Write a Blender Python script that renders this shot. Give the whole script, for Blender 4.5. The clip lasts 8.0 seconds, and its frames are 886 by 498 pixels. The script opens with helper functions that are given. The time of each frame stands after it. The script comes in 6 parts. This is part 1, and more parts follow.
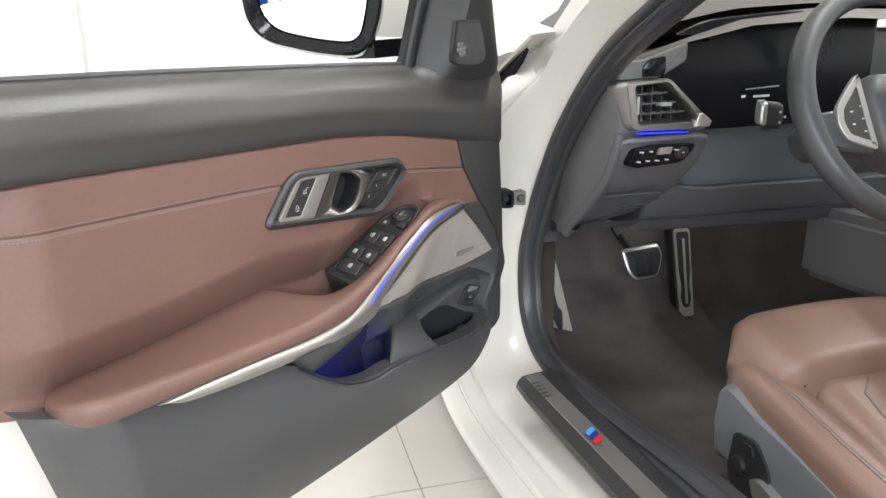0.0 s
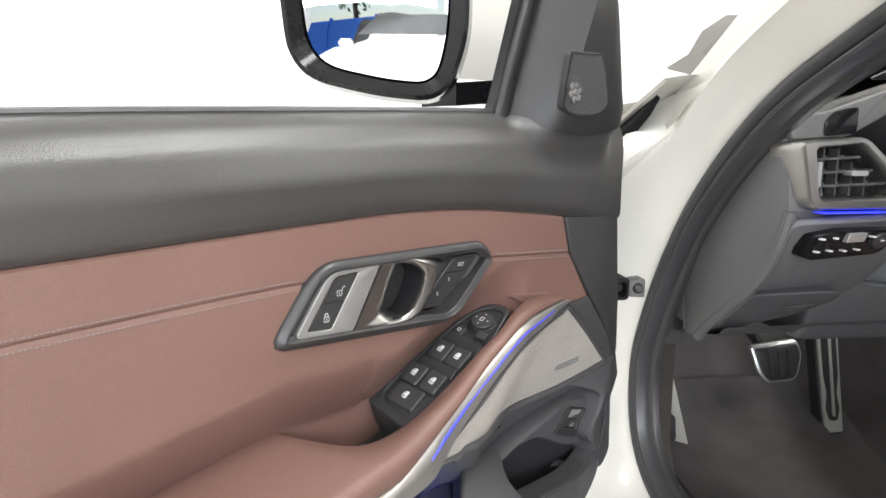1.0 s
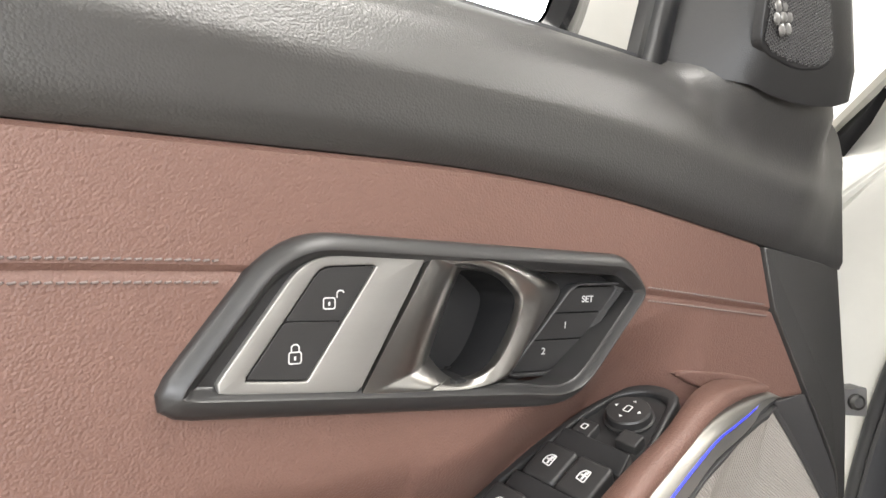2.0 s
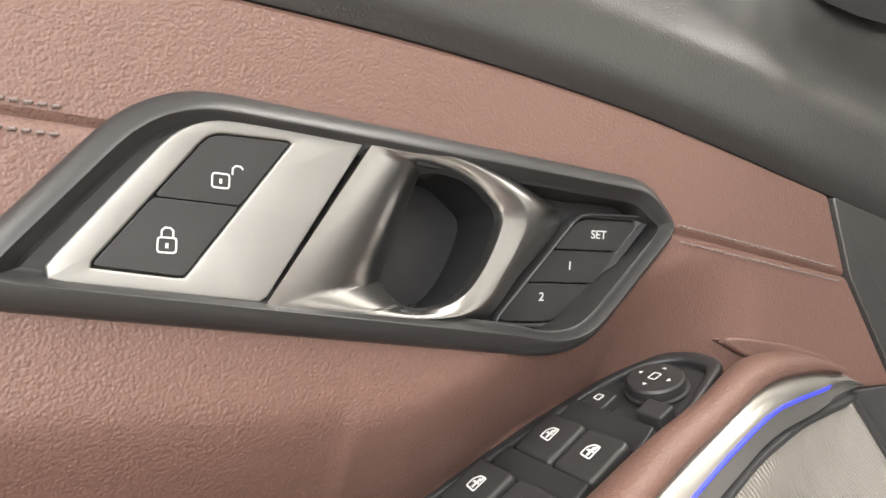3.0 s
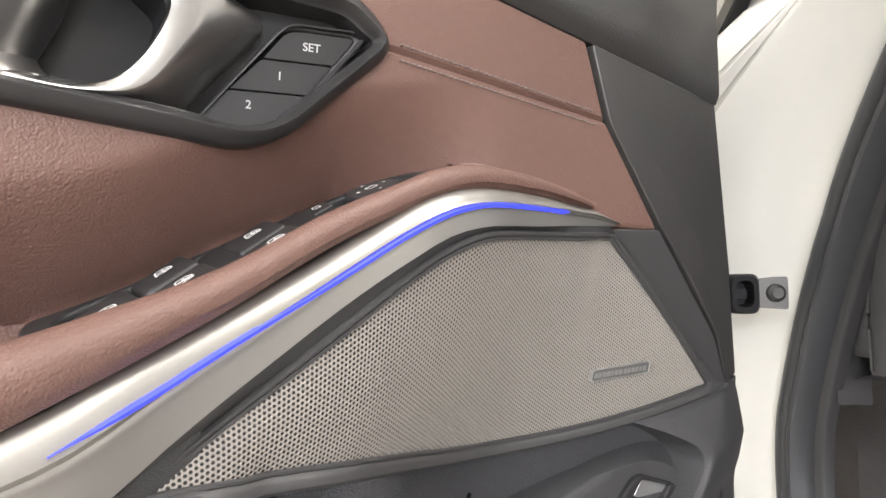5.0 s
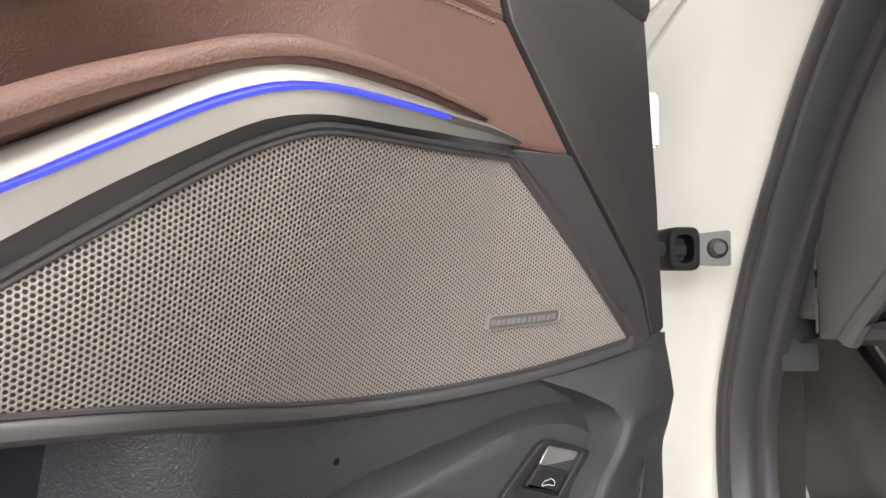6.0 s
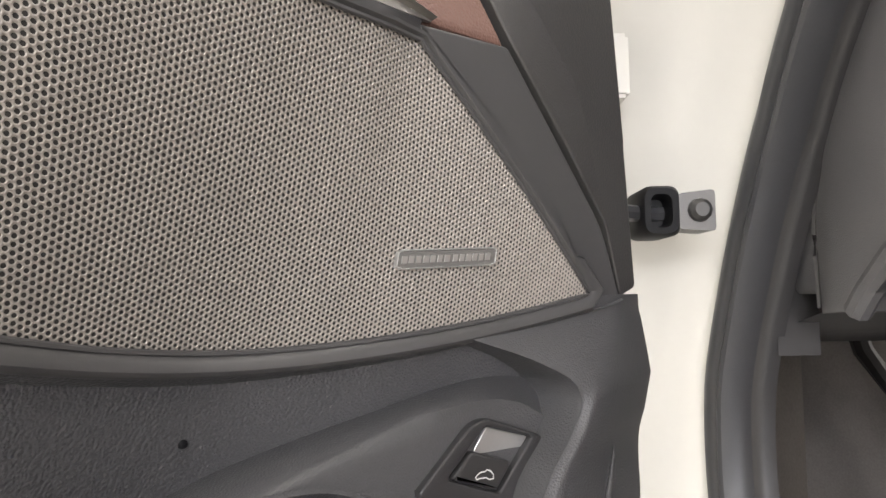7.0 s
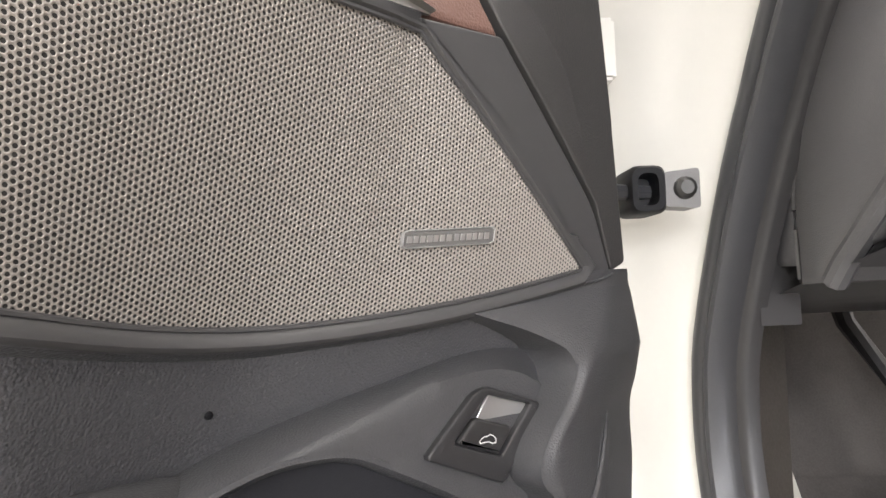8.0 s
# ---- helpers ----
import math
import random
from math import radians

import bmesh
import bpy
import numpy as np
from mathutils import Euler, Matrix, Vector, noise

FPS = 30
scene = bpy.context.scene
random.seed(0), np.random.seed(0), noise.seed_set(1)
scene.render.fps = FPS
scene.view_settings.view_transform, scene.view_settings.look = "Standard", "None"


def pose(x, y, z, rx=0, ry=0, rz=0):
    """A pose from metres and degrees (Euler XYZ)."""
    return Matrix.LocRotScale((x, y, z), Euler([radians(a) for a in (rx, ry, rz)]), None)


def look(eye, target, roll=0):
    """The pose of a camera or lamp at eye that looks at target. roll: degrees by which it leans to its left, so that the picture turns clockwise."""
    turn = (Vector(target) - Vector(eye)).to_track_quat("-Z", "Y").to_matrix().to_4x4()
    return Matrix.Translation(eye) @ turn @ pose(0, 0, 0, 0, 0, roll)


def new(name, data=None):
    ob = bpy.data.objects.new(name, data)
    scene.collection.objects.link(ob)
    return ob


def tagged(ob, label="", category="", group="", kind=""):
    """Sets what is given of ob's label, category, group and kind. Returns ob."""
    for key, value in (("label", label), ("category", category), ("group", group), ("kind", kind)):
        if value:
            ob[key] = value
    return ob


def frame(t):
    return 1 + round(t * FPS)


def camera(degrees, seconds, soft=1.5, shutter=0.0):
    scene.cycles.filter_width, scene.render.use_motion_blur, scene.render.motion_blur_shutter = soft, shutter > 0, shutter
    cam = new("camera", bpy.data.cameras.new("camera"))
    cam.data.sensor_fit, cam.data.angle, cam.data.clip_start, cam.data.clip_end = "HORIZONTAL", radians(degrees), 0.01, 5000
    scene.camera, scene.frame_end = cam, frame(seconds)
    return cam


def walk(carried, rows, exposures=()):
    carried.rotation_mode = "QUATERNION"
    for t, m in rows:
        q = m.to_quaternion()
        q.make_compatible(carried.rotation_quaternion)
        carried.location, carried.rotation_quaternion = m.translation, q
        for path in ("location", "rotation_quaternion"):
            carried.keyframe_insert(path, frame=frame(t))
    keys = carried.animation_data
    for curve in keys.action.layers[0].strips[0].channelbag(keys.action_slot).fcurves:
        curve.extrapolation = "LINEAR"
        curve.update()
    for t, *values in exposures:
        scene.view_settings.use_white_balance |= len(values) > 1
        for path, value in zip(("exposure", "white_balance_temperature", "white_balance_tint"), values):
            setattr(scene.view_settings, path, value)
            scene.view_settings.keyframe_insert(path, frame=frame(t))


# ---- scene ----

# ---------------------------------------------------------------- camera
cam = camera(66.0, 8.0)
PATH = [
    (0, (-0.7215, -0.631, 0.9656), (0.0571, -0.0586, 0.7084), -0.80),
    (0.5, (-0.6181, -0.5763, 0.9777), (0.1237, 0.0516, 0.7423), 0.76),
    (1, (-0.4971, -0.4453, 0.9535), (0.2188, 0.2311, 0.7798), 0.00),
    (1.5, (-0.3714, -0.3129, 0.8857), (0.3044, 0.4216, 0.8241), -0.45),
    (1.7, (-0.3305, -0.2783, 0.8621), (0.3211, 0.4801, 0.8446), -0.09),
    (2.8, (-0.2269, -0.2089, 0.7905), (0.3136, 0.6265, 0.8899), 0.80),
    (3, (-0.2128, -0.2103, 0.7841), (0.3203, 0.6296, 0.8858), 0.60),
    (3.5, (-0.1951, -0.2181, 0.7726), (0.336, 0.6242, 0.8643), 0.00),
    (4, (-0.1814, -0.2339, 0.7588), (0.3612, 0.6026, 0.8349), -0.49),
    (4.5, (-0.153, -0.263, 0.7372), (0.4122, 0.5595, 0.8008), -0.83),
    (5, (-0.1272, -0.271, 0.7161), (0.4596, 0.537, 0.7698), -0.69),
    (5.2, (-0.1124, -0.2692, 0.7055), (0.4754, 0.5382, 0.7553), -0.38),
    (6.3, (-0.0233, -0.2378, 0.6745), (0.6062, 0.5387, 0.7044), 0.07),
    (6.5, (-0.0051, -0.2287, 0.6598), (0.6266, 0.5443, 0.7178), -0.29),
    (7, (0.0317, -0.2044, 0.647), (0.6635, 0.5674, 0.7184), -0.86),
    (7.5, (0.0434, -0.1968, 0.6349), (0.6731, 0.5763, 0.7109), -1.48),
    (8, (0.0162, -0.2141, 0.6446), (0.6615, 0.5484, 0.691), -2.12),
]
walk(cam, [(t, look(eye, target, roll)) for t, eye, target, roll in PATH], exposures=[(0.0, -0.38, 6150, 10), (1.0, -0.15, 6200, 10), (1.7, -0.12, 6400, 10), (3.0, 0.08, 6620, 10), (4.0, 0.04, 6600, 10), (5.0, 0.0, 6450, 12), (6.5, 0.0, 6600, 13), (7.0, 0.02, 6600, 13), (8.0, 0.2, 6550, 13)])

# ---------------------------------------------------------------- world and light
# The world's axes follow the open door: x along the door to its hinge, y into it. The car and the hall stand turned by 51 degrees.
TURN = radians(51.0)
BX, BY = 0.485, 0.05
CAR = Matrix.Translation((BX, BY, 0)) @ Matrix.Rotation(TURN, 4, "Z")   # local x: car's front, local y: its left side


def c(f, i, z):
    """A point in the car's own axes: ahead of the door check, inwards of it, up."""
    return Vector((f, -i, z))


def cw(f, i, z):
    return CAR @ c(f, i, z)


world = bpy.data.worlds.new("world")
scene.world = world
world.use_nodes = True
sky = world.node_tree.nodes.new("ShaderNodeTexSky")
sky.sky_type, sky.sun_disc = "NISHITA", False
sky.sun_elevation, sky.sun_rotation = radians(48), radians(200)
world.node_tree.links.new(sky.outputs[0], world.node_tree.nodes["Background"].inputs["Color"])
world.node_tree.nodes["Background"].inputs["Strength"].default_value = 0.12

sun = new("sun", bpy.data.lights.new("sun", "SUN"))
sun.data.energy, sun.data.angle, sun.data.color = 2.5, radians(0.6), (1.0, 0.95, 0.88)
sun.matrix_world = look((0, 0, 30), (12, -14, 0))


def area(name, m, sx, sy, power, color=(1, 1, 1)):
    ob = new(name, bpy.data.lights.new(name, "AREA"))
    ob.data.shape, ob.data.size, ob.data.size_y, ob.data.energy, ob.data.color = "RECTANGLE", sx, sy, power, color
    ob.matrix_world = m
    return ob


# daylight in the opening of the glazed front behind the camera
area("window_daylight", look(cw(-6.9, 1.0, 1.6), cw(0, 0.6, 0.9)), 3.2, 2.9, 290, (0.97, 0.985, 1.0))
area("window_daylight", look(cw(-6.9, -2.1, 2.35), cw(0, 0, 0.9)), 2.8, 1.4, 230, (0.97, 0.985, 1.0))
# assumed ceiling panels, unseen; the pair at 3.2 is added to brighten the cabin
for f, i in ((-3.6, -2.0), (-0.9, -2.0), (1.2, -2.0), (-3.6, 1.0), (-0.9, 1.0), (-0.9, 3.2), (1.2, 3.2)):
    area("assumed_ceiling_lamp", Matrix.Translation(cw(f, i, 3.26)) @ Matrix.Rotation(TURN, 4, "Z"), 1.5, 0.5, 66, (1.0, 0.965, 0.91))

# ---------------------------------------------------------------- materials


def mat(name, base, rough=0.5, metal=0.0, var=0.12, vscale=6.0, bump=0.0, bscale=400.0, cells=False, coat=0.0, aniso=0.0, spec=0.5, stretch=None, fine=0.0):
    """A procedural surface: colour varied at two scales, roughness varied too, and a fine relief of pores or cells."""
    m = bpy.data.materials.new(name)
    m.use_nodes = True
    nt = m.node_tree
    b = nt.nodes["Principled BSDF"]
    co = nt.nodes.new("ShaderNodeTexCoord")
    src = co.outputs["Object"]
    if stretch:
        mp = nt.nodes.new("ShaderNodeMapping")
        mp.inputs["Scale"].default_value = stretch
        nt.links.new(src, mp.inputs["Vector"])
        src = mp.outputs["Vector"]
    n1 = nt.nodes.new("ShaderNodeTexNoise")
    n1.inputs["Scale"].default_value, n1.inputs["Detail"].default_value = vscale, 4.0
    nt.links.new(src, n1.inputs["Vector"])
    n2 = nt.nodes.new("ShaderNodeTexNoise")
    n2.inputs["Scale"].default_value, n2.inputs["Detail"].default_value = vscale * 37, 2.0
    nt.links.new(src, n2.inputs["Vector"])
    mean = nt.nodes.new("ShaderNodeMath")
    mean.operation = "MULTIPLY_ADD"
    mean.inputs[1].default_value = 0.45
    nt.links.new(n2.outputs["Fac"], mean.inputs[0])
    nt.links.new(n1.outputs["Fac"], mean.inputs[2])
    rng = nt.nodes.new("ShaderNodeMapRange")
    rng.inputs["From Min"].default_value, rng.inputs["From Max"].default_value = 0.4, 1.05
    rng.inputs["To Min"].default_value, rng.inputs["To Max"].default_value = 1 - var, 1 + var
    nt.links.new(mean.outputs[0], rng.inputs["Value"])
    mix = nt.nodes.new("ShaderNodeVectorMath")
    mix.operation = "SCALE"
    mix.inputs[0].default_value = base
    nt.links.new(rng.outputs[0], mix.inputs["Scale"])
    nt.links.new(mix.outputs[0], b.inputs["Base Color"])
    rr = nt.nodes.new("ShaderNodeMapRange")
    rr.inputs["From Min"].default_value, rr.inputs["From Max"].default_value = 0.3, 0.75
    rr.inputs["To Min"].default_value, rr.inputs["To Max"].default_value = max(0.02, rough * 0.9), min(1, rough * 1.12)
    nt.links.new(n1.outputs["Fac"], rr.inputs["Value"])
    nt.links.new(rr.outputs[0], b.inputs["Roughness"])
    b.inputs["Metallic"].default_value = metal
    b.inputs["Specular IOR Level"].default_value = spec
    b.inputs["Coat Weight"].default_value = coat
    b.inputs["Coat Roughness"].default_value = 0.04
    b.inputs["Anisotropic"].default_value = aniso
    if bump:
        if cells:
            tx = nt.nodes.new("ShaderNodeTexVoronoi")
            tx.feature = "SMOOTH_F1"
            tx.inputs["Scale"].default_value, tx.inputs["Smoothness"].default_value = bscale, 0.35
            out = tx.outputs["Distance"]
            wob = nt.nodes.new("ShaderNodeTexNoise")
            wob.inputs["Scale"].default_value = bscale * 0.5
            add = nt.nodes.new("ShaderNodeVectorMath")
            add.operation = "MULTIPLY_ADD"
            add.inputs[1].default_value = (0.7 / bscale,) * 3
            nt.links.new(src, wob.inputs["Vector"])
            nt.links.new(wob.outputs["Color"], add.inputs[0])
            nt.links.new(src, add.inputs[2])
            nt.links.new(add.outputs[0], tx.inputs["Vector"])
        else:
            tx = nt.nodes.new("ShaderNodeTexNoise")
            tx.inputs["Scale"].default_value, tx.inputs["Detail"].default_value = bscale, 3.0
            nt.links.new(src, tx.inputs["Vector"])
            out = tx.outputs["Fac"]
        bp = nt.nodes.new("ShaderNodeBump")
        bp.inputs["Strength"].default_value, bp.inputs["Distance"].default_value = bump, 0.4 / bscale
        bp.invert = cells
        nt.links.new(out, bp.inputs["Height"])
        nt.links.new(bp.outputs[0], b.inputs["Normal"])
    return m


def glow(name, color, strength):
    m = bpy.data.materials.new(name)
    m.use_nodes = True
    b = m.node_tree.nodes["Principled BSDF"]
    b.inputs["Base Color"].default_value = (*color, 1)
    b.inputs["Emission Color"].default_value = (*color, 1)
    b.inputs["Emission Strength"].default_value = strength
    return m


LEATHER = mat("brown_leather", (0.160, 0.0890, 0.0705), 0.45, var=0.10, vscale=5, bump=0.63, bscale=940, cells=True)
LEATHER_SEAT = mat("seat_leather", (0.255, 0.158, 0.124), 0.34, var=0.08, vscale=7, bump=0.35, bscale=500, cells=True)
SOFT = mat("soft_black_plastic", (0.046, 0.0440, 0.0425), 0.34, var=0.1, vscale=6, bump=0.3, bscale=900, cells=True, spec=0.75)
HARD = mat("hard_black_plastic", (0.033, 0.032, 0.033), 0.38, var=0.1, vscale=8, bump=0.3, bscale=1100)
GRAIN = mat("grained_black_plastic", (0.066, 0.065, 0.067), 0.42, var=0.1, vscale=8, bump=0.5, bscale=1050, cells=True)
SATIN = mat("satin_grey_plastic", (0.062, 0.060, 0.060), 0.38, var=0.06, vscale=9, bump=0.12, bscale=1500)
BUTTON = mat("button_black", (0.031, 0.030, 0.030), 0.42, var=0.08, vscale=20, bump=0.1, bscale=2000)
GLOSS = mat("gloss_black", (0.008, 0.008, 0.009), 0.10, var=0.1, spec=0.3)
CHROME = mat("satin_chrome", (0.50, 0.49, 0.475), 0.30, 1.0, var=0.04, vscale=12, bump=0.03, bscale=1500)
BRUSHED = mat("brushed_aluminium", (0.36, 0.35, 0.333), 0.42, 0.65, var=0.05, vscale=15, bump=0.05, bscale=1200, stretch=(1, 1, 8))
PEARL = mat("pearl_aluminium_trim", (0.43, 0.415, 0.385), 0.36, 0.8, var=0.04, vscale=14, bump=0.04, bscale=1400)
PAINT = mat("white_paint", (0.75, 0.73, 0.675), 0.22, var=0.025, vscale=3, coat=0.8, bump=0.01, bscale=60)
RUBBER = mat("black_rubber", (0.048, 0.048, 0.051), 0.33, var=0.12, vscale=12, bump=0.15, bscale=700)
CARPET = mat("dark_carpet", (0.115, 0.106, 0.104), 0.95, var=0.3, vscale=9, bump=1.0, bscale=900, spec=0.1)
DASH = mat("dashboard_grey", (0.105, 0.103, 0.106), 0.45, var=0.08, vscale=6, bump=0.3, bscale=900, cells=True)
DASH_LOW = mat("lower_dash_plastic", (0.072, 0.072, 0.076), 0.45, var=0.1, vscale=7, bump=0.25, bscale=1000)
ICON = mat("icon_white", (0.66, 0.66, 0.65), 0.5, var=0.03)
STITCH = mat("stitch_thread", (0.20, 0.16, 0.148), 0.6, var=0.15, vscale=80)
BLUE = glow("blue_light", (0.045, 0.06, 1.0), 1.15)
# near black for small dark parts; in gaps and wells it stands for shade
DARK = mat("dark_recess", (0.007, 0.007, 0.008), 0.6, var=0.2, spec=0.12)
BEZEL = mat("bezel_black_plastic", (0.027, 0.0265, 0.027), 0.37, var=0.08, vscale=9, bump=0.12, bscale=1500, spec=0.4)
SAIL = mat("corner_plastic", (0.019, 0.0185, 0.019), 0.48, var=0.08, vscale=8, bump=0.3, bscale=1000)
FLANGE = mat("bezel_flange", (0.032, 0.031, 0.031), 0.33, var=0.06, vscale=9, bump=0.08, bscale=1500)
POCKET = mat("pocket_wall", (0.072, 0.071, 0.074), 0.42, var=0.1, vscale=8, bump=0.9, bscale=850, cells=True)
# the pocket plastic again, darkened to carry the shade deep inside
POCKET_SHADE = mat("pocket_shade", (0.027, 0.027, 0.030), 0.6, var=0.1, vscale=9, bump=0.4, bscale=800, spec=0.25)
WALL = mat("white_wall", (0.71, 0.707, 0.695), 0.75, var=0.03, vscale=1.5, bump=0.08, bscale=120)
CEIL = mat("white_ceiling", (0.82, 0.82, 0.81), 0.8, var=0.02, vscale=2)
TILE = mat("floor_tile", (0.56, 0.535, 0.49), 0.2, var=0.06, vscale=5, bump=0.03, bscale=90)
GROUT = mat("tile_grout", (0.25, 0.235, 0.21), 0.85, var=0.15, vscale=30)
# near black: the handle well's shade is put into this colour
WELL = mat("well_shade_black", (0.014, 0.014, 0.015), 0.55, var=0.1, bump=0.2, bscale=1200, spec=0.3)
CHANNEL = mat("channel_black", (0.012, 0.012, 0.013), 0.3, var=0.1, spec=0.4)
CONE = mat("tweeter_cone", (0.21, 0.205, 0.20), 0.32, 0.5, var=0.05)
MIRROR = mat("mirror_silver", (0.93, 0.94, 0.94), 0.005, 1.0, var=0.0)
SILVER = mat("silver_plastic", (0.52, 0.52, 0.51), 0.3, 0.7, var=0.05, vscale=14)
PEDAL = mat("pedal_aluminium", (0.50, 0.475, 0.42), 0.42, 0.35, var=0.06, vscale=14)
RED = mat("red_enamel", (0.6, 0.02, 0.02), 0.3, var=0.05)
MIDBLUE = mat("light_blue_enamel", (0.07, 0.26, 0.62), 0.3, var=0.05)
DARKBLUE = mat("dark_blue_enamel", (0.02, 0.04, 0.2), 0.3, var=0.05)

# ---------------------------------------------------------------- mesh helpers


def vec(p):
    return Vector(p)


def thing(name, label, category, m=None, group="", kind=""):
    ob = new(name)
    ob.empty_display_size = 0.05
    if m is not None:
        ob.matrix_world = m
    return tagged(ob, label, category, group, kind)


def part(name, bm, material, parent=None, label="", sharp=35.0, smooth=True):
    """Links a bmesh as one mesh object under a thing or a part."""
    bmesh.ops.recalc_face_normals(bm, faces=bm.faces[:])
    me = bpy.data.meshes.new(name)
    bm.to_mesh(me)
    bm.free()
    for one in (material if isinstance(material, (list, tuple)) else [material]):
        me.materials.append(one)
    if smooth:
        me.polygons.foreach_set("use_smooth", [True] * len(me.polygons))
        me.set_sharp_from_angle(angle=radians(sharp))
    ob = new(name, me)
    if parent is not None:
        ob.parent = parent
    if label:
        tagged(ob, label)
    return ob


def loft(rows, ring=False, loop=False, caps=False, bm=None):
    """Skins rows of points. ring: each row is closed; loop: the last row joins the first."""
    bm = bm or bmesh.new()
    vs = [[bm.verts.new(p) for p in row] for row in rows]
    n = len(rows[0])
    for a in range(len(vs) if loop else len(vs) - 1):
        r, s = vs[a], vs[(a + 1) % len(vs)]
        for k in range(n if ring else n - 1):
            quad = (r[k], r[(k + 1) % n], s[(k + 1) % n], s[k])
            if (quad[0].co - quad[3].co).length > 1e-7 or (quad[1].co - quad[2].co).length > 1e-7:
                bm.faces.new(quad)
    if caps and ring:
        bm.faces.new(vs[0]), bm.faces.new(vs[-1])
    return bm


def curve(pts, n=8, closed=False):
    """A smooth line through the points."""
    p = [np.array(q, float) for q in pts]
    m = len(p)
    out = []
    for k in range(m if closed else m - 1):
        a = p[(k - 1) % m] if closed or k else p[0]
        b, d = p[k], p[(k + 1) % m]
        e = p[(k + 2) % m] if closed or k + 2 < m else p[-1]
        for s in np.arange(n) / n:
            out.append(0.5 * (2 * b + (d - a) * s + (2 * a - 5 * b + 4 * d - e) * s * s + (3 * b - a - 3 * d + e) * s**3))
    if not closed:
        out.append(p[-1])
    return out


def line(pts, n=8):
    """A smooth function through (x, value) pairs."""
    q = np.array(curve(pts, n))
    return lambda x: float(np.interp(x, q[:, 0], q[:, 1]))


def rounded(pts, r, n=4):
    """An outline with its corners rounded by r (one number, or one a corner)."""
    out, m = [], len(pts)
    for k in range(m):
        a, b, d = (np.array(pts[(k + j) % m], float) for j in (-1, 0, 1))
        rr = r[k] if isinstance(r, (list, tuple)) else r
        u, v = a - b, d - b
        lu, lv = np.linalg.norm(u), np.linalg.norm(v)
        u, v = u / lu, v / lv
        w = min(rr, 0.45 * lu, 0.45 * lv)
        p, q = b + u * w, b + v * w
        for s in np.linspace(0, 1, n + 1):
            out.append((1 - s) ** 2 * p + 2 * s * (1 - s) * b + s * s * q)
    return out


def inset(pts, d):
    """The outline moved inwards by d."""
    p = [np.array(q, float) for q in pts]
    m = len(p)
    turn = sum(p[k][0] * p[(k + 1) % m][1] - p[(k + 1) % m][0] * p[k][1] for k in range(m))
    sg = 1 if turn > 0 else -1
    out = []
    for k in range(m):
        a, b = p[k] - p[k - 1], p[(k + 1) % m] - p[k]
        a, b = a / (np.linalg.norm(a) + 1e-12), b / (np.linalg.norm(b) + 1e-12)
        nrm = np.array([-(a + b)[1], (a + b)[0]]) * sg
        ln = np.linalg.norm(nrm)
        nrm = nrm / ln if ln > 1e-9 else np.array([-a[1], a[0]]) * sg
        cosine = max(0.45, float(nrm @ (np.array([-a[1], a[0]]) * sg)))
        out.append(p[k] + nrm * d / cosine)
    return out


def plate(pts, y, depth, bevel=0.001, crown=0.0, steps=3):
    """A slab on the door: an outline in x and z, its front at y (a number or a function of x and z), with a rounded rim."""
    at = y if callable(y) else (lambda x, z: y)
    rows = [[(x, at(x, z) + depth, z) for x, z in pts]]
    for k in range(steps + 1):
        a = k / steps * math.pi / 2
        rows.append([(q[0], at(*q) + bevel * (1 - math.sin(a)), q[1]) for q in inset(pts, bevel * (1 - math.cos(a)))])
    rows.append([(q[0], at(*q), q[1]) for q in inset(pts, bevel + min(0.0004, bevel * 0.5))])
    if crown:
        for d, h in ((0.25, 0.6), (0.5, 1.0)):
            size = min(np.ptp([p[0] for p in pts]), np.ptp([p[1] for p in pts]))
            rows.append([(q[0], at(*q) - crown * h, q[1]) for q in inset(pts, bevel + size * d * 0.6)])
    bm = loft(rows, ring=True)
    bm.verts.ensure_lookup_table()
    n = len(pts)
    cap = bm.verts[-n:]
    mx, mz = sum(v.co.x for v in cap) / n, sum(v.co.z for v in cap) / n
    turn = [(cap[k].co.x - mx) * (cap[(k + 1) % n].co.z - mz) - (cap[(k + 1) % n].co.x - mx) * (cap[k].co.z - mz) for k in range(n)]
    if min(sum(t for t in turn if t > 0), -sum(t for t in turn if t < 0)) < 0.03 * abs(sum(turn)):
        mid = bm.verts.new((mx, at(mx, mz) - crown, mz))
        for k in range(n):
            bm.faces.new((cap[k], cap[(k + 1) % n], mid))
    else:
        bm.faces.new(cap)
    bm.verts.ensure_lookup_table()
    bm.faces.new(bm.verts[:n])
    return bm


def matched(outer, inner):
    """Both outlines cut at the same directions from the middle of the inner one, so that the band between them never folds."""
    mid = np.mean(np.array(inner, float), axis=0)
    turns = sorted({round(math.atan2(p[1] - mid[1], p[0] - mid[0]), 4) for p in list(outer) + list(inner)})

    def cut_at(pts, a):
        d, best = np.array([math.cos(a), math.sin(a)]), None
        for k in range(len(pts)):
            p, q = np.array(pts[k - 1], float) - mid, np.array(pts[k], float) - mid
            e = q - p
            det = d[0] * -e[1] + d[1] * e[0]
            if abs(det) < 1e-15:
                continue
            r, f = (p[0] * -e[1] + p[1] * e[0]) / det, (d[0] * p[1] - d[1] * p[0]) / det
            if r > 0 and -1e-6 <= f <= 1 + 1e-6 and (best is None or r > best):
                best = r
        return mid + d * (best if best is not None else 0.001)

    return [cut_at(outer, a) for a in turns], [cut_at(inner, a) for a in turns]


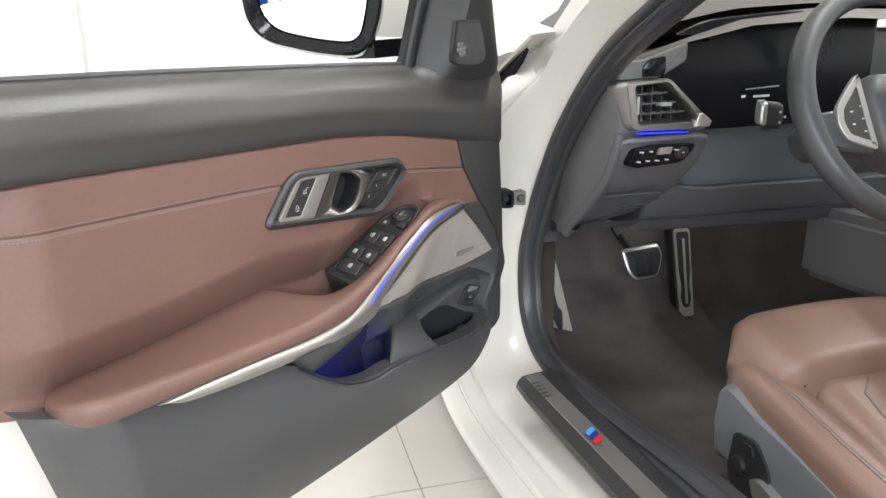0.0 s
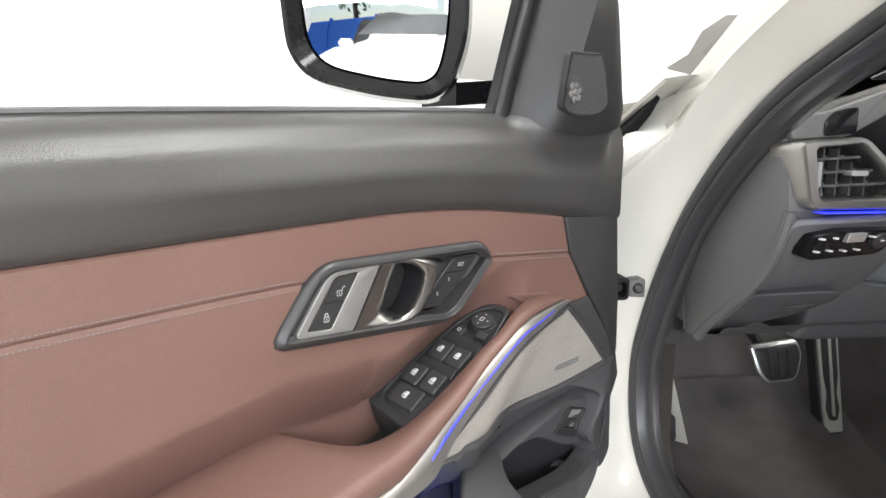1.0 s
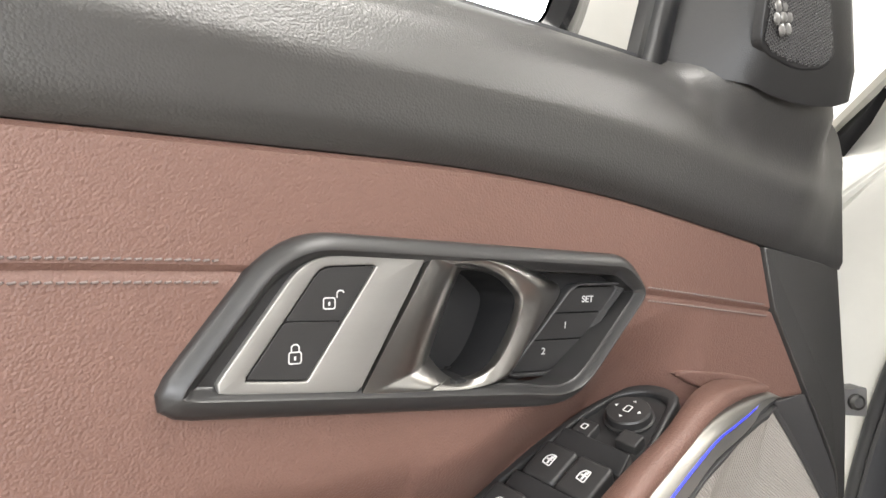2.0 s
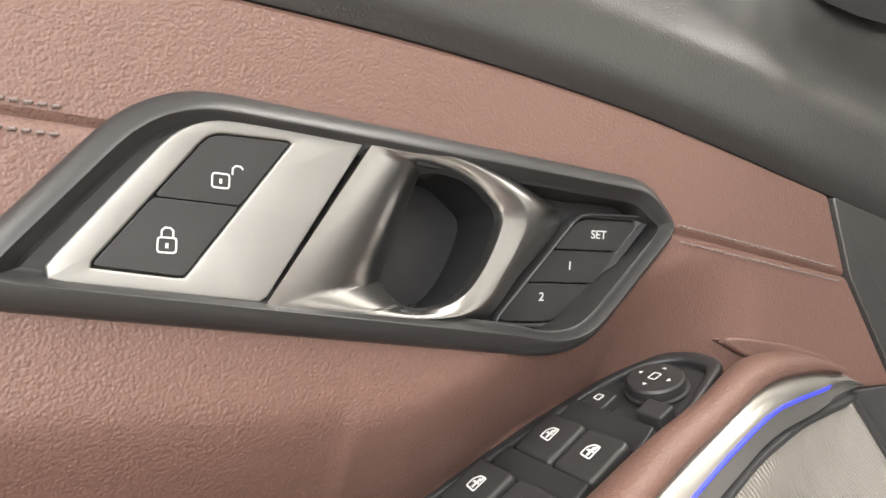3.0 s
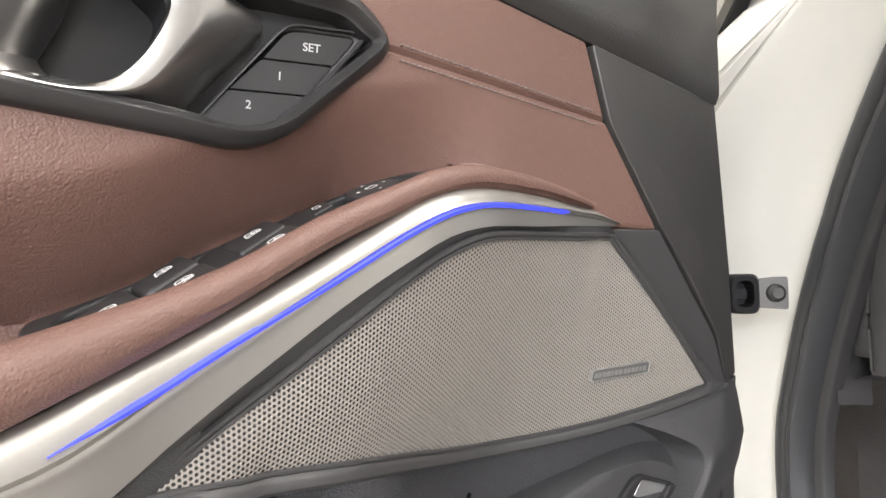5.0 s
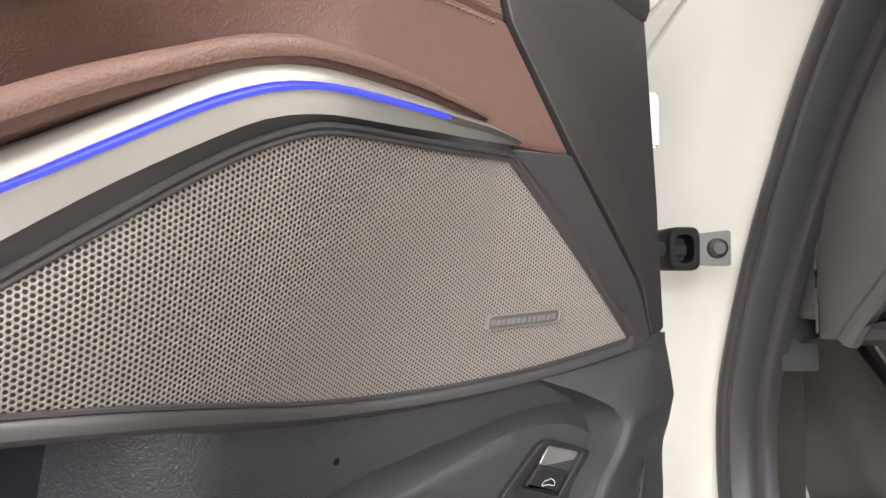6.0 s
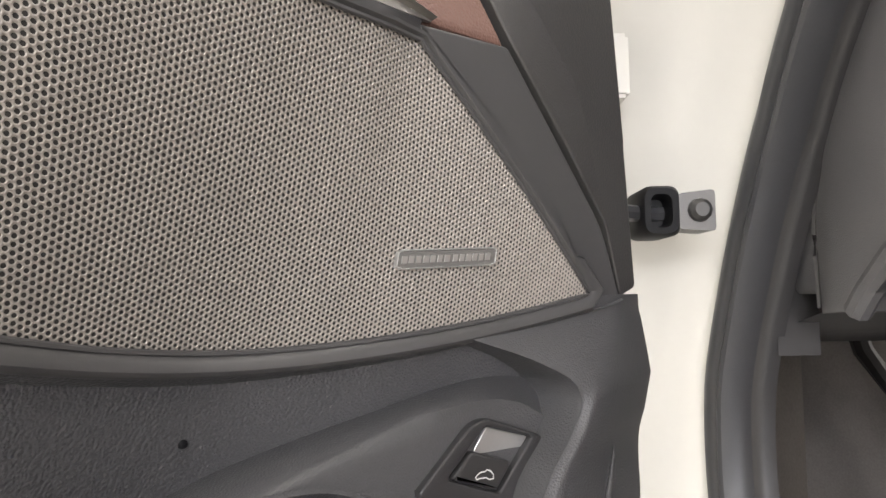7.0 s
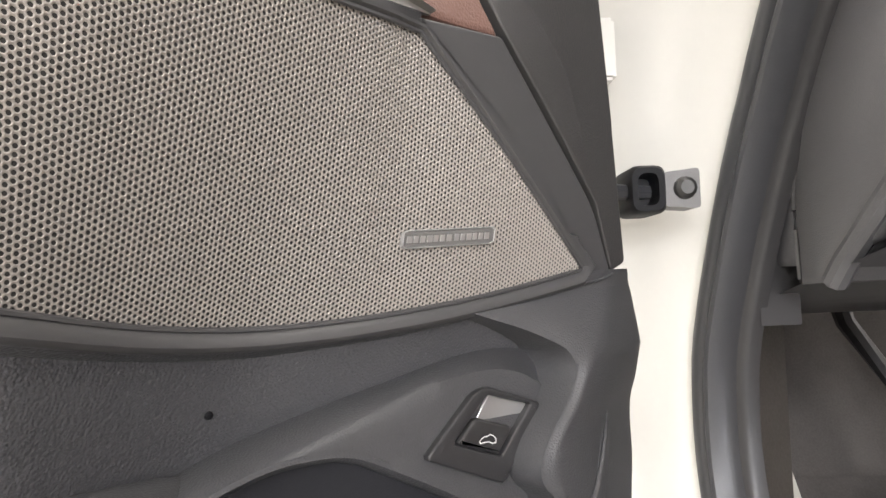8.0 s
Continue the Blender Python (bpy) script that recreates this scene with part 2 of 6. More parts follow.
def frame_plate(outer, inner, y, depth, bevel=0.001, yin=None):
    """A slab with an opening, between two outlines."""
    at = y if callable(y) else (lambda x, z: y)
    at2 = (yin if callable(yin) else (lambda x, z: yin)) if yin is not None else at
    outer, inner = matched(outer, inner)
    rows = [[(x, at(x, z) + depth, z) for x, z in outer]]
    for k in range(4):
        a = k / 3 * math.pi / 2
        rows.append([(q[0], at(*q) + bevel * (1 - math.sin(a)), q[1]) for q in inset(outer, bevel * (1 - math.cos(a)))])
    for k in range(3, -1, -1):
        a = k / 3 * math.pi / 2
        rows.append([(q[0], at2(*q) + bevel * (1 - math.sin(a)), q[1]) for q in inset(inner, -bevel * (1 - math.cos(a)))])
    rows.append([(x, at2(x, z) + depth, z) for x, z in inner])
    return loft(rows, ring=True, loop=True)


def resample(pts, n):
    """The closed outline as n points at even steps, from its first point."""
    p = np.array(list(pts) + [pts[0]], float)
    s = np.r_[0, np.cumsum(np.linalg.norm(np.diff(p, axis=0), axis=1))]
    t = np.linspace(0, s[-1], n, endpoint=False)
    return [np.array([np.interp(v, s, p[:, 0]), np.interp(v, s, p[:, 1])]) for v in t]


def tube(path, r, n=10, caps=True, flat=1.0, up=(0, 0, 1), bm=None, loop=False):
    """A round or flattened bar along a path; r: one radius or one a point."""
    p = [vec(q) for q in path]
    rows = []
    for k, q in enumerate(p):
        d = (p[(k + 1) % len(p)] - p[k - 1]) if loop else (p[min(k + 1, len(p) - 1)] - p[max(k - 1, 0)])
        d.normalize()
        a = d.cross(vec(up)).normalized()
        b = a.cross(d)
        rr = r[k] if isinstance(r, (list, tuple)) else r
        rows.append([q + rr * (math.cos(t) * a + flat * math.sin(t) * b) for t in np.arange(n) * 2 * math.pi / n])
    return loft(rows, ring=True, caps=caps and not loop, loop=loop, bm=bm)


def slab(x0, x1, y0, y1, z0, z1, r=0.004):
    """A box with bevelled edges."""
    bm = bmesh.new()
    bmesh.ops.create_cube(bm, size=1, matrix=Matrix.LocRotScale(((x0 + x1) / 2, (y0 + y1) / 2, (z0 + z1) / 2), None, (abs(x1 - x0), abs(y1 - y0), abs(z1 - z0))))
    if r:
        bmesh.ops.bevel(bm, geom=bm.edges[:], offset=r, segments=2, affect="EDGES")
    return bm


def ruled(x0, x1, low, high, depth, nx=60, nz=16, roll=0.004, back=0.012):
    """A padded panel of the door between two lines low(x) and high(x); depth(x, z) is its face; its rims roll back."""
    rows = []
    for x in np.linspace(x0, x1, nx):
        a, b = low(x), high(x)
        row = [(x, depth(x, a) + back, a)]
        ends = min(x - x0, x1 - x)
        side = roll * (1 - math.sqrt(max(0, 1 - (1 - min(ends, roll) / roll) ** 2))) if roll else 0
        for k in range(nz + 1):
            z = a + (b - a) * k / nz
            e = min(z - a, b - z)
            w = roll * (1 - math.sqrt(max(0, 1 - (1 - min(e, roll) / roll) ** 2))) if roll else 0
            row.append((x, depth(x, z) + max(w, side), z))
        row.append((x, depth(x, b) + back, b))
        rows.append(row)
    return loft(rows)


def merge(bm, other):
    me = bpy.data.meshes.new("tmp")
    other.to_mesh(me)
    other.free()
    bm.from_mesh(me)
    bpy.data.meshes.remove(me)
    return bm


def inside(x, z, pts):
    hit, m = False, len(pts)
    for k in range(m):
        (a, b), (d, e) = pts[k], pts[k - 1]
        if (b > z) != (e > z) and x < (d - a) * (z - b) / (e - b) + a:
            hit = not hit
    return hit

# ---------------------------------------------------------------- the hall
ROOM = (-7.0, 2.9, -3.8, 4.6, 3.3)      # back, front, left, right (ahead and inwards of the door check), height


def car_slab(f0, f1, i0, i1, z0, z1, r=0.0):
    return slab(f0, f1, -i1, -i0, z0, z1, r)


def structure(name, bm, material, label, category):
    ob = part(name, bm, material)
    ob.matrix_world = CAR
    return tagged(ob, label, category, kind="structure")


structure("wall_front", car_slab(2.0, 2.2, -1.2, 4.8, 0, 3.3), WALL, "plain white painted showroom wall", "wall")
structure("wall_front_left", car_slab(1.95, 2.2, -4.0, -1.2, 0, 3.3), WALL, "white wall panel standing slightly proud", "wall")
structure("wall_left", car_slab(-7.2, 2.2, -4.0, -3.8, 0, 3.3), WALL, "plain white painted side wall", "wall")
structure("wall_right", car_slab(-7.2, 2.2, 4.6, 4.8, 0, 3.3), WALL, "plain white painted side wall", "wall")
back = car_slab(-7.2, -7.0, -3.8, 4.6, 3.05, 3.3)
for i0, i1 in ((-3.8, -3.5), (2.6, 4.6)):
    merge(back, car_slab(-7.2, -7.0, i0, i1, 0, 3.05))
structure("wall_back", back, WALL, "white wall round a wide open shop front", "wall")
structure("ceiling", car_slab(-7.2, 2.2, -4.0, 4.8, 3.3, 3.4), CEIL, "plain white ceiling", "ceiling")
floor = structure("floor", car_slab(-9.0, 2.2, -5.0, 4.8, -0.1, -0.002), GROUT, "grout bed under pale floor tiles", "floor")
ground = part("ground", car_slab(-60, 60, -60, 60, -0.4, -0.12), mat("asphalt", (0.16, 0.155, 0.15), 0.9, var=0.2, bump=0.5, bscale=80))
ground.matrix_world = CAR
tagged(ground, "grey paved yard outside the open shop front", "ground", kind="structure")
# frames for the assumed ceiling lamps, added out of view
for f, i in ((-3.6, -2.0), (-0.9, -2.0), (1.2, -2.0), (-3.6, 1.0), (-0.9, 1.0), (-0.9, 3.2), (1.2, 3.2)):
    lamp = thing("assumed_ceiling_light", "assumed ceiling light panel, added out of view, with a slim white frame", "light", Matrix.Translation(cw(f, i, 3.3)) @ Matrix.Rotation(TURN, 4, "Z"), "ceiling lights")
    part("frame", slab(-0.8, 0.8, -0.3, 0.3, -0.03, 0.0, 0.004), WALL, lamp)

# what the door mirror shows behind the camera: yard fence and tree
hoard = thing("blue_fence", "long plain blue metal yard fence with posts", "fence", CAR)
FBLUE = mat("blue_sheet", (0.06, 0.22, 0.80), 0.5, var=0.08)
for k in range(9):
    part("panel", car_slab(-13.1, -13.0, -7 + k * 1.8, -5.24 + k * 1.8, -0.12, 1.75, 0.01), FBLUE, hoard)
for k in range(10):
    part("post", car_slab(-13.2, -13.05, -7.06 + k * 1.8, -6.96 + k * 1.8, -0.12, 1.82, 0.01), FBLUE, hoard)

# ---------------------------------------------------------------- the open door
door = thing("driver_door", "open front car door with brown leather, dark plastic and aluminium trim", "door")


def face(x, z):
    """The depth of the door's trim: nearly one plane, hollow above the armrest, leaning back beside the loudspeaker."""
    y = -0.011
    d = z - hollow_line(x)
    hollow = max(0.0, 1 - max(0.0, d) / (0.055 if x < -0.12 else 0.05)) ** 1.25
    y += 0.033 * hollow * min(1.0, max(0.0, (0.095 - x) / 0.08))
    if x > 0.1:
        y += 0.14 * max(0.0, 0.742 - z) * min(1.0, (x - 0.1) / 0.08)
    if x < -0.455:
        y += 9.0 * (-0.455 - x) ** 2
    return y


brown_top = line([(-0.62, 0.868), (-0.49, 0.873), (-0.335, 0.8765), (-0.189, 0.8795), (-0.092, 0.8805), (-0.003, 0.876), (0.068, 0.868), (0.171, 0.854), (0.32, 0.836)])
seam = line([(-0.62, 0.826), (-0.322, 0.833), (-0.192, 0.834), (-0.08, 0.832), (0.034, 0.8235), (0.18, 0.8095), (0.3, 0.798)])
arm_line = line([(-0.62, 0.650), (-0.48, 0.650), (-0.434, 0.660), (-0.34, 0.680), (-0.266, 0.692), (-0.211, 0.694), (-0.19, 0.675), (-0.154, 0.662), (-0.10, 0.662), (-0.03, 0.69), (0.04, 0.738), (0.10, 0.756), (0.15, 0.754), (0.19, 0.748), (0.24, 0.748)])
hollow_line = line([(-0.62, 0.660), (-0.434, 0.676), (-0.34, 0.686), (-0.266, 0.697), (-0.211, 0.703), (-0.15, 0.701), (-0.108, 0.704), (-0.078, 0.7125), (-0.027, 0.738), (0.03, 0.758), (0.07, 0.7665), (0.10, 0.7675), (0.13, 0.762), (0.24, 0.75)])

H_OUT = rounded([(-0.2325, 0.7862), (-0.1835, 0.8497), (0.0175, 0.8447), (0.0362, 0.8240), (-0.0255, 0.7688)], [0.020, 0.022, 0.014, 0.012, 0.022], 8)
HOLE = inset(H_OUT, 0.0048)


def brown_front(z):
    """The slanting front rim of the leather."""
    return float(np.interp(z, [0.74, 0.75, 0.81, 0.854, 0.89], [0.232, 0.225, 0.180, 0.166, 0.160]))


def leather(x0, low, high, gap_low, gap_high, nx=230, nz=20):
    """Leather between two lines, cut along its slanting front rim."""
    rows = []
    for s in np.linspace(0, 1, nx):
        row = []
        for k in range(nz + 3):
            v = min(max((k - 1) / nz, 0), 1)
            x = x0 + (0.2 - x0) * s
            for _ in range(6):
                z = low(x) + (high(x) - low(x)) * v
                x = x0 + (brown_front(z) - x0) * s
            e0, e1, e2 = (z - low(x)), (high(x) - z), brown_front(z) - x
            y = face(x, z)
            for e, r in ((e0, gap_low), (e1, gap_high), (e2, 0.003)):
                if e < r:
                    y += r * 0.8 * (1 - math.sqrt(max(0, 1 - (1 - max(e, 0) / r) ** 2)))
            if inside(x, z, HOLE):
                y += 0.035
            if k in (0, nz + 2):
                y += 0.012
            row.append((x, y, z))
        rows.append(row)
    return loft(rows)


part("upper_leather", leather(-0.53, seam, brown_top, 0.0022, 0.003), LEATHER, door, "matt brown leather strip")
part("lower_leather", leather(-0.51, arm_line, seam, 0.004, 0.0022, nz=44), LEATHER, door, "matt brown leather panel, slightly hollow")


def stitch_mesh():
    return tube([(-0.00095, 0.0009, -0.0002), (-0.0006, -0.0001, -0.0001), (0.0006, -0.0001, 0.0001), (0.00095, 0.0009, 0.0002)], 0.00046, n=6)


stitch_me, far_stitches = None, bmesh.new()
for offset, x1 in ((0.0037, 0.1675), (-0.0037, 0.1705)):
    for x in np.arange(-0.50, x1, 0.0031):
        if -0.203 < x < 0.0385:
            continue
        z = seam(x) + offset
        at_seam = Matrix.Translation((x, face(x, z) - 0.0005, z)) @ Matrix.Rotation(-math.atan((seam(x + 0.01) - seam(x)) / 0.01), 4, "Y")
        if x < -0.36:
            one = stitch_mesh()
            bmesh.ops.transform(one, matrix=at_seam, verts=one.verts[:])
            merge(far_stitches, one)
            continue
        if stitch_me is None:
            ob = part("stitch", stitch_mesh(), STITCH, door)
            stitch_me = ob.data
        else:
            ob = new("stitch", stitch_me)
            ob.parent = door
        ob.matrix_basis = at_seam
tagged(part("stitching", far_stitches, STITCH, door), "double row of fine stitches", kind="stuff")

# the soft upper pad under the window
sill_z = line([(-0.62, 0.956), (-0.484, 0.958), (-0.293, 0.964), (0.038, 0.970), (0.3, 0.966)])


def pad_depth(x, z):
    s = (z - brown_top(x)) / max(0.02, sill_z(x) - brown_top(x))
    y = float(np.interp(s, [0, 0.12, 0.4, 0.7, 0.86, 0.95, 1.0], [-0.012, -0.0165, -0.0190, -0.0110, -0.0015, 0.0075, 0.019]))
    front = x - (0.205 + (z - 0.86) * 0.62)
    if front > 0:
        k = min(1.0, front / 0.07)
        y += (-0.008 - y) * k
    k = min(1.0, max(0.0, (x - 0.075) / 0.05)) * min(1.0, max(0.0, (0.268 - x) / 0.03)) * min(1.0, max(0.0, (s - 0.45) / 0.4))
    y += (-0.028 - y) * k * k * (3 - 2 * k)
    return y


def pad():
    rows = []
    for x in np.linspace(-0.62, 0.301, 80):
        row = [(x, 0.03, brown_top(x) + 0.0005)]
        for s in np.linspace(0, 1, 22):
            z = brown_top(x) + 0.0005 + (sill_z(x) - brown_top(x)) * s
            dip = 0.003 * max(0, 1 - s / 0.05)
            row.append((x, pad_depth(x, z) + dip, z))
        row.append((x, 0.05, sill_z(x) - 0.004))
        rows.append(row)
    rows.append([(0.303, 0.05, p[2]) for p in rows[-1]])
    return loft(rows)


part("upper_pad", pad(), SOFT, door, "soft dark grey upper pad")
part("weatherstrip", tube([(x, 0.022, sill_z(x) + 0.001) for x in np.linspace(-0.62, 0.07, 30)], 0.0035, n=8), RUBBER, door, "black rubber window strip")

# dark trim in front of the leather, with its two facets
front_rim = rounded([(0.1685, 0.8535), (0.302, 0.8405), (0.3115, 0.72), (0.3295, 0.651), (0.3155, 0.6465), (0.299, 0.680), (0.266, 0.7125), (0.2285, 0.7495), (0.1825, 0.8095)], 0.003, 3)
part("front_trim", plate(front_rim, lambda x, z: face(x, z) - 0.001 + max(0, x - (0.225 + max(0, 0.86 - z) * 0.36)) * 0.12, 0.03, 0.0012), SOFT, door, "dark plastic front trim")

# mirror corner with the tweeter
def sail_y(x, z):
    return -0.036 - (x - 0.12) * 0.12 - 0.20 * max(0.0, min(z, 1.08) - 0.965)


def sail():
    """The corner cover: a turned-in flank by the window, then a flat face."""
    low_z = line([(0.08, 0.966), (0.10, 0.9575), (0.13, 0.9495), (0.16, 0.946), (0.20, 0.948), (0.235, 0.957), (0.27, 0.968)])
    rows = []
    for u in (0.0, 0.0, 0.06, 0.12, 0.18, 0.25, 0.35, 0.5, 0.65, 0.8, 0.9, 0.97, 1.0, 1.0):
        row = []
        for s in np.linspace(0, 1, 16):
            zb = low_z(0.083 + (0.240 - 0.083) * u)
            z = zb + (1.23 - zb) * s
            left, right = 0.083 + (z - 0.966) * 0.36, 0.232 - (z - 0.966) * 0.46
            x = left + (right - left) * u
            y = float(np.interp(u, [0, 0.10, 0.22, 1.0], [0.012, -0.012, sail_y(left + (right - left) * 0.22, z), sail_y(right, z)]))
            y += 0.006 * max(0, 1 - s / 0.04) ** 2 + 0.005 * max(0, (u - 0.94) / 0.06)
            if len(rows) in (0, 13):
                y += 0.03
            row.append((x, y, z))
        rows.append(row)
    return loft(rows)


part("mirror_corner", sail(), SAIL, door, "dark plastic mirror corner cover")
tweet = rounded([(0.1130, 0.9750), (0.1220, 0.9690), (0.152, 0.9645), (0.180, 0.9690), (0.1915, 0.9790), (0.178, 1.008), (0.163, 1.0320), (0.1095, 1.0315)], [0.006, 0.008, 0.012, 0.01, 0.006, 0.02, 0.006, 0.006])
tw = part("tweeter_grille", plate(tweet, lambda x, z: sail_y(x, z) - 0.0010, 0.006, 0.0010), SAIL, door, "finely perforated tweeter grille")


def perforated(pts, y, pitch, hole, sink, knot=0.0):
    """A perforated sheet of six-sided cells in upright columns: rounded ribs that rise at their meeting points, and a dark hole in each cell."""
    verts, faces, mats, shared = [], [], [], {}
    xs, zs = [p[0] for p in pts], [p[1] for p in pts]
    col, x, rad = 0, min(xs), pitch / math.sqrt(3)
    while x < max(xs):
        z = min(zs) + (pitch / 2 if col % 2 else 0)
        while z < max(zs):
            if inside(x, z, pts):
                rings = []
                for w, dy in ((1.0, 0.0), (0.5, sink * 0.10), (0.12, sink * 0.45), (0.0, sink)):
                    ring_ = []
                    for k in range(12):
                        a = k * math.pi / 6
                        corner_ = k % 2 == 0
                        r0 = rad if corner_ else rad * math.cos(math.pi / 6)
                        r = hole + (r0 - hole) * w
                        px, pz = x + r * math.cos(a), z + r * math.sin(a)
                        h = dy + (0 if corner_ else knot * w)
                        key_ = (round(px * 2e5), round(pz * 2e5)) if w == 1.0 else None
                        if key_ is not None and key_ in shared:
                            ring_.append(shared[key_])
                            continue
                        verts.append((px, y(px, pz) + h, pz))
                        ring_.append(len(verts) - 1)
                        if key_ is not None:
                            shared[key_] = len(verts) - 1
                    rings.append(ring_)
                for r1, r2 in zip(rings, rings[1:]):
                    for k in range(12):
                        n = (k + 1) % 12
                        faces.append((r1[k], r1[n], r2[n], r2[k]))
                        mats.append(0)
                faces.append(tuple(rings[-1]))
                mats.append(1)
            z += pitch
        x += pitch * math.sqrt(3) / 2
        col += 1
    return verts, faces, mats


def sheet(name, data, materials, parent, label):
    verts, faces, mats = data
    me = bpy.data.meshes.new(name)
    me.from_pydata(verts, [], faces)
    for m in materials:
        me.materials.append(m)
    me.polygons.foreach_set("material_index", mats)
    me.polygons.foreach_set("use_smooth", [m == 0 for m in mats])
    me.update()
    ob = new(name, me)
    ob.parent = parent
    return tagged(ob, label, kind="stuff")


sheet("perforation", perforated(inset(tweet, 0.003), lambda x, z: sail_y(x, z) - 0.0016, 0.0022, 0.00078, 0.0006, 0.0001), [SATIN, DARK], tw, "fine holes of the tweeter grille")
cone_at = Vector((0.129, sail_y(0.129, 0.9915) - 0.0017, 0.9915))
for k in range(6):
    a = k * math.pi / 3 + 0.3
    p = cone_at + Vector((math.cos(a), 0, math.sin(a))) * 0.0082
    part("petal", loft([[p + Vector((q * r * math.cos(a + t) * 0.9, -h, q * r * math.sin(a + t))) for t in np.arange(12) * math.pi / 6 for q in (1.0,)] for r, h in ((0.0040, 0), (0.0036, 0.0010), (0.0020, 0.0016))], ring=True, caps=True), CONE, tw, "rounded petal of the tweeter cone")
part("tweeter_cone", loft([[cone_at + Vector((r * math.cos(a), -h, r * math.sin(a))) for a in np.arange(20) * math.pi / 10] for r, h in ((0.0038, 0), (0.003, 0.0016), (0.001, 0.0020))], ring=True, caps=True), CONE, tw, "small domed phase plug")

# window frame post in front of the lowered pane
part("window_channel", tube([(0.078, 0.016, 0.962), (0.096, 0.014, 1.02), (0.117, 0.012, 1.08), (0.16, 0.006, 1.2)], 0.008, n=10, flat=1.4), CHANNEL, door, "black rubber window channel")
part("window_frame", tube([(0.242, -0.012, 0.962), (0.200, -0.016, 1.06), (0.118, -0.022, 1.23)], 0.009, n=8), GLOSS, door, "gloss black window frame post")

# painted outer shell
part("door_shell", loft([[(x, y, z) for x, z in rounded([(-0.56 + d, 0.44 + d), (-0.44, 0.372 + d), (0.12, 0.384 + d), (0.232 - d, 0.43 + d), (0.30 - d, 0.56), (0.296 - d, 0.950), (-0.62 + d, 0.945), (-0.60 + d, 0.62)], 0.03, 4)] for y, d in ((0.078, 0.014), (0.084, 0.006), (0.09, 0.003), (0.10, 0.0), (0.135, 0.0), (0.150, 0.012))], ring=True, caps=True), PAINT, door, "white painted outer door shell")

# ---- armrest: back edge, front edge, top and underside along the door
AR = [(-0.481, -0.006, 0.668, -0.030, 0.675, 0.664), (-0.477, 0.012, 0.670, -0.046, 0.680, 0.662), (-0.466, 0.026, 0.673, -0.058, 0.684, 0.660), (-0.44, 0.034, 0.677, -0.066, 0.684, 0.661),
      (-0.34, 0.034, 0.688, -0.070, 0.683, 0.663), (-0.26, 0.034, 0.700, -0.072, 0.684, 0.664), (-0.215, 0.032, 0.7055, -0.072, 0.685, 0.664), (-0.19, 0.004, 0.700, -0.071, 0.688, 0.665),
      (-0.165, -0.016, 0.692, -0.070, 0.692, 0.667), (-0.14, -0.025, 0.689, -0.068, 0.6955, 0.670), (-0.10, -0.029, 0.6955, -0.063, 0.707, 0.687), (-0.056, -0.031, 0.7145, -0.057, 0.7225, 0.708),
      (-0.016, -0.033, 0.737, -0.052, 0.743, 0.730), (0.016, -0.033, 0.751, -0.050, 0.7565, 0.745), (0.036, -0.030, 0.760, -0.047, 0.7645, 0.7525), (0.061, -0.022, 0.7665, -0.043, 0.7695, 0.7585), (0.10, -0.010, 0.769, -0.034, 0.7690, 0.7600), (0.125, -0.006, 0.767, -0.028, 0.7665, 0.7595), (0.162, -0.004, 0.761, -0.018, 0.7615, 0.7565)]
arm_of = [line([(r[0], r[k]) for r in AR], 6) for k in range(1, 6)]


def armrest():
    rows = []
    for x in np.r_[np.linspace(-0.481, -0.463, 8), np.linspace(-0.46, 0.162, 64)]:
        yb, zb, yf, zt, zl = (fn(x) for fn in arm_of)
        r = min(0.011, (zt - zl) * 0.55, (yb - yf) * 0.45)
        row = [(x, yb, zb - (0.014 if x < -0.42 else 0.05 if x < -0.21 else 0.028 if x < -0.12 else 0.010)), (x, yb, zb - 0.006), (x, yb - 0.002, zb - 0.001)]
        for s in (0.15, 0.4, 0.65, 0.85):
            y = yb + (yf + r - yb) * s
            row.append((x, y, zb + (zt - zb) * s + 0.0015 * math.sin(math.pi * s)))
        for a in np.linspace(0, math.pi * 0.62, 6):
            row.append((x, yf + r - r * math.sin(a), zt - r + r * math.cos(a)))
        row += [(x, yf + 0.0015, zl + 0.003), (x, yf + 0.004, zl), (x, yf + 0.02, zl - 0.003)]
        rows.append(row)
    bm = loft(rows)
    for end in (0, -1):
        n = len(rows[0])
        bm.verts.ensure_lookup_table()
        bm.faces.new(bm.verts[:n] if end == 0 else bm.verts[-n:])
    return bm


part("armrest", armrest(), LEATHER, door, "padded brown leather armrest and pull")
part("armrest_tip", plate(rounded([(0.070, 0.7758), (0.082, 0.7768), (0.118, 0.7728), (0.150, 0.7665), (0.165, 0.7600), (0.150, 0.757), (0.100, 0.762), (0.083, 0.7690)], [0.0008, 0.004, 0.006, 0.006, 0.003, 0.003, 0.006, 0.003], 3), lambda x, z: face(x, z) - 0.0035, 0.008, 0.0012), LEATHER, door, "pointed leather end of the armrest")

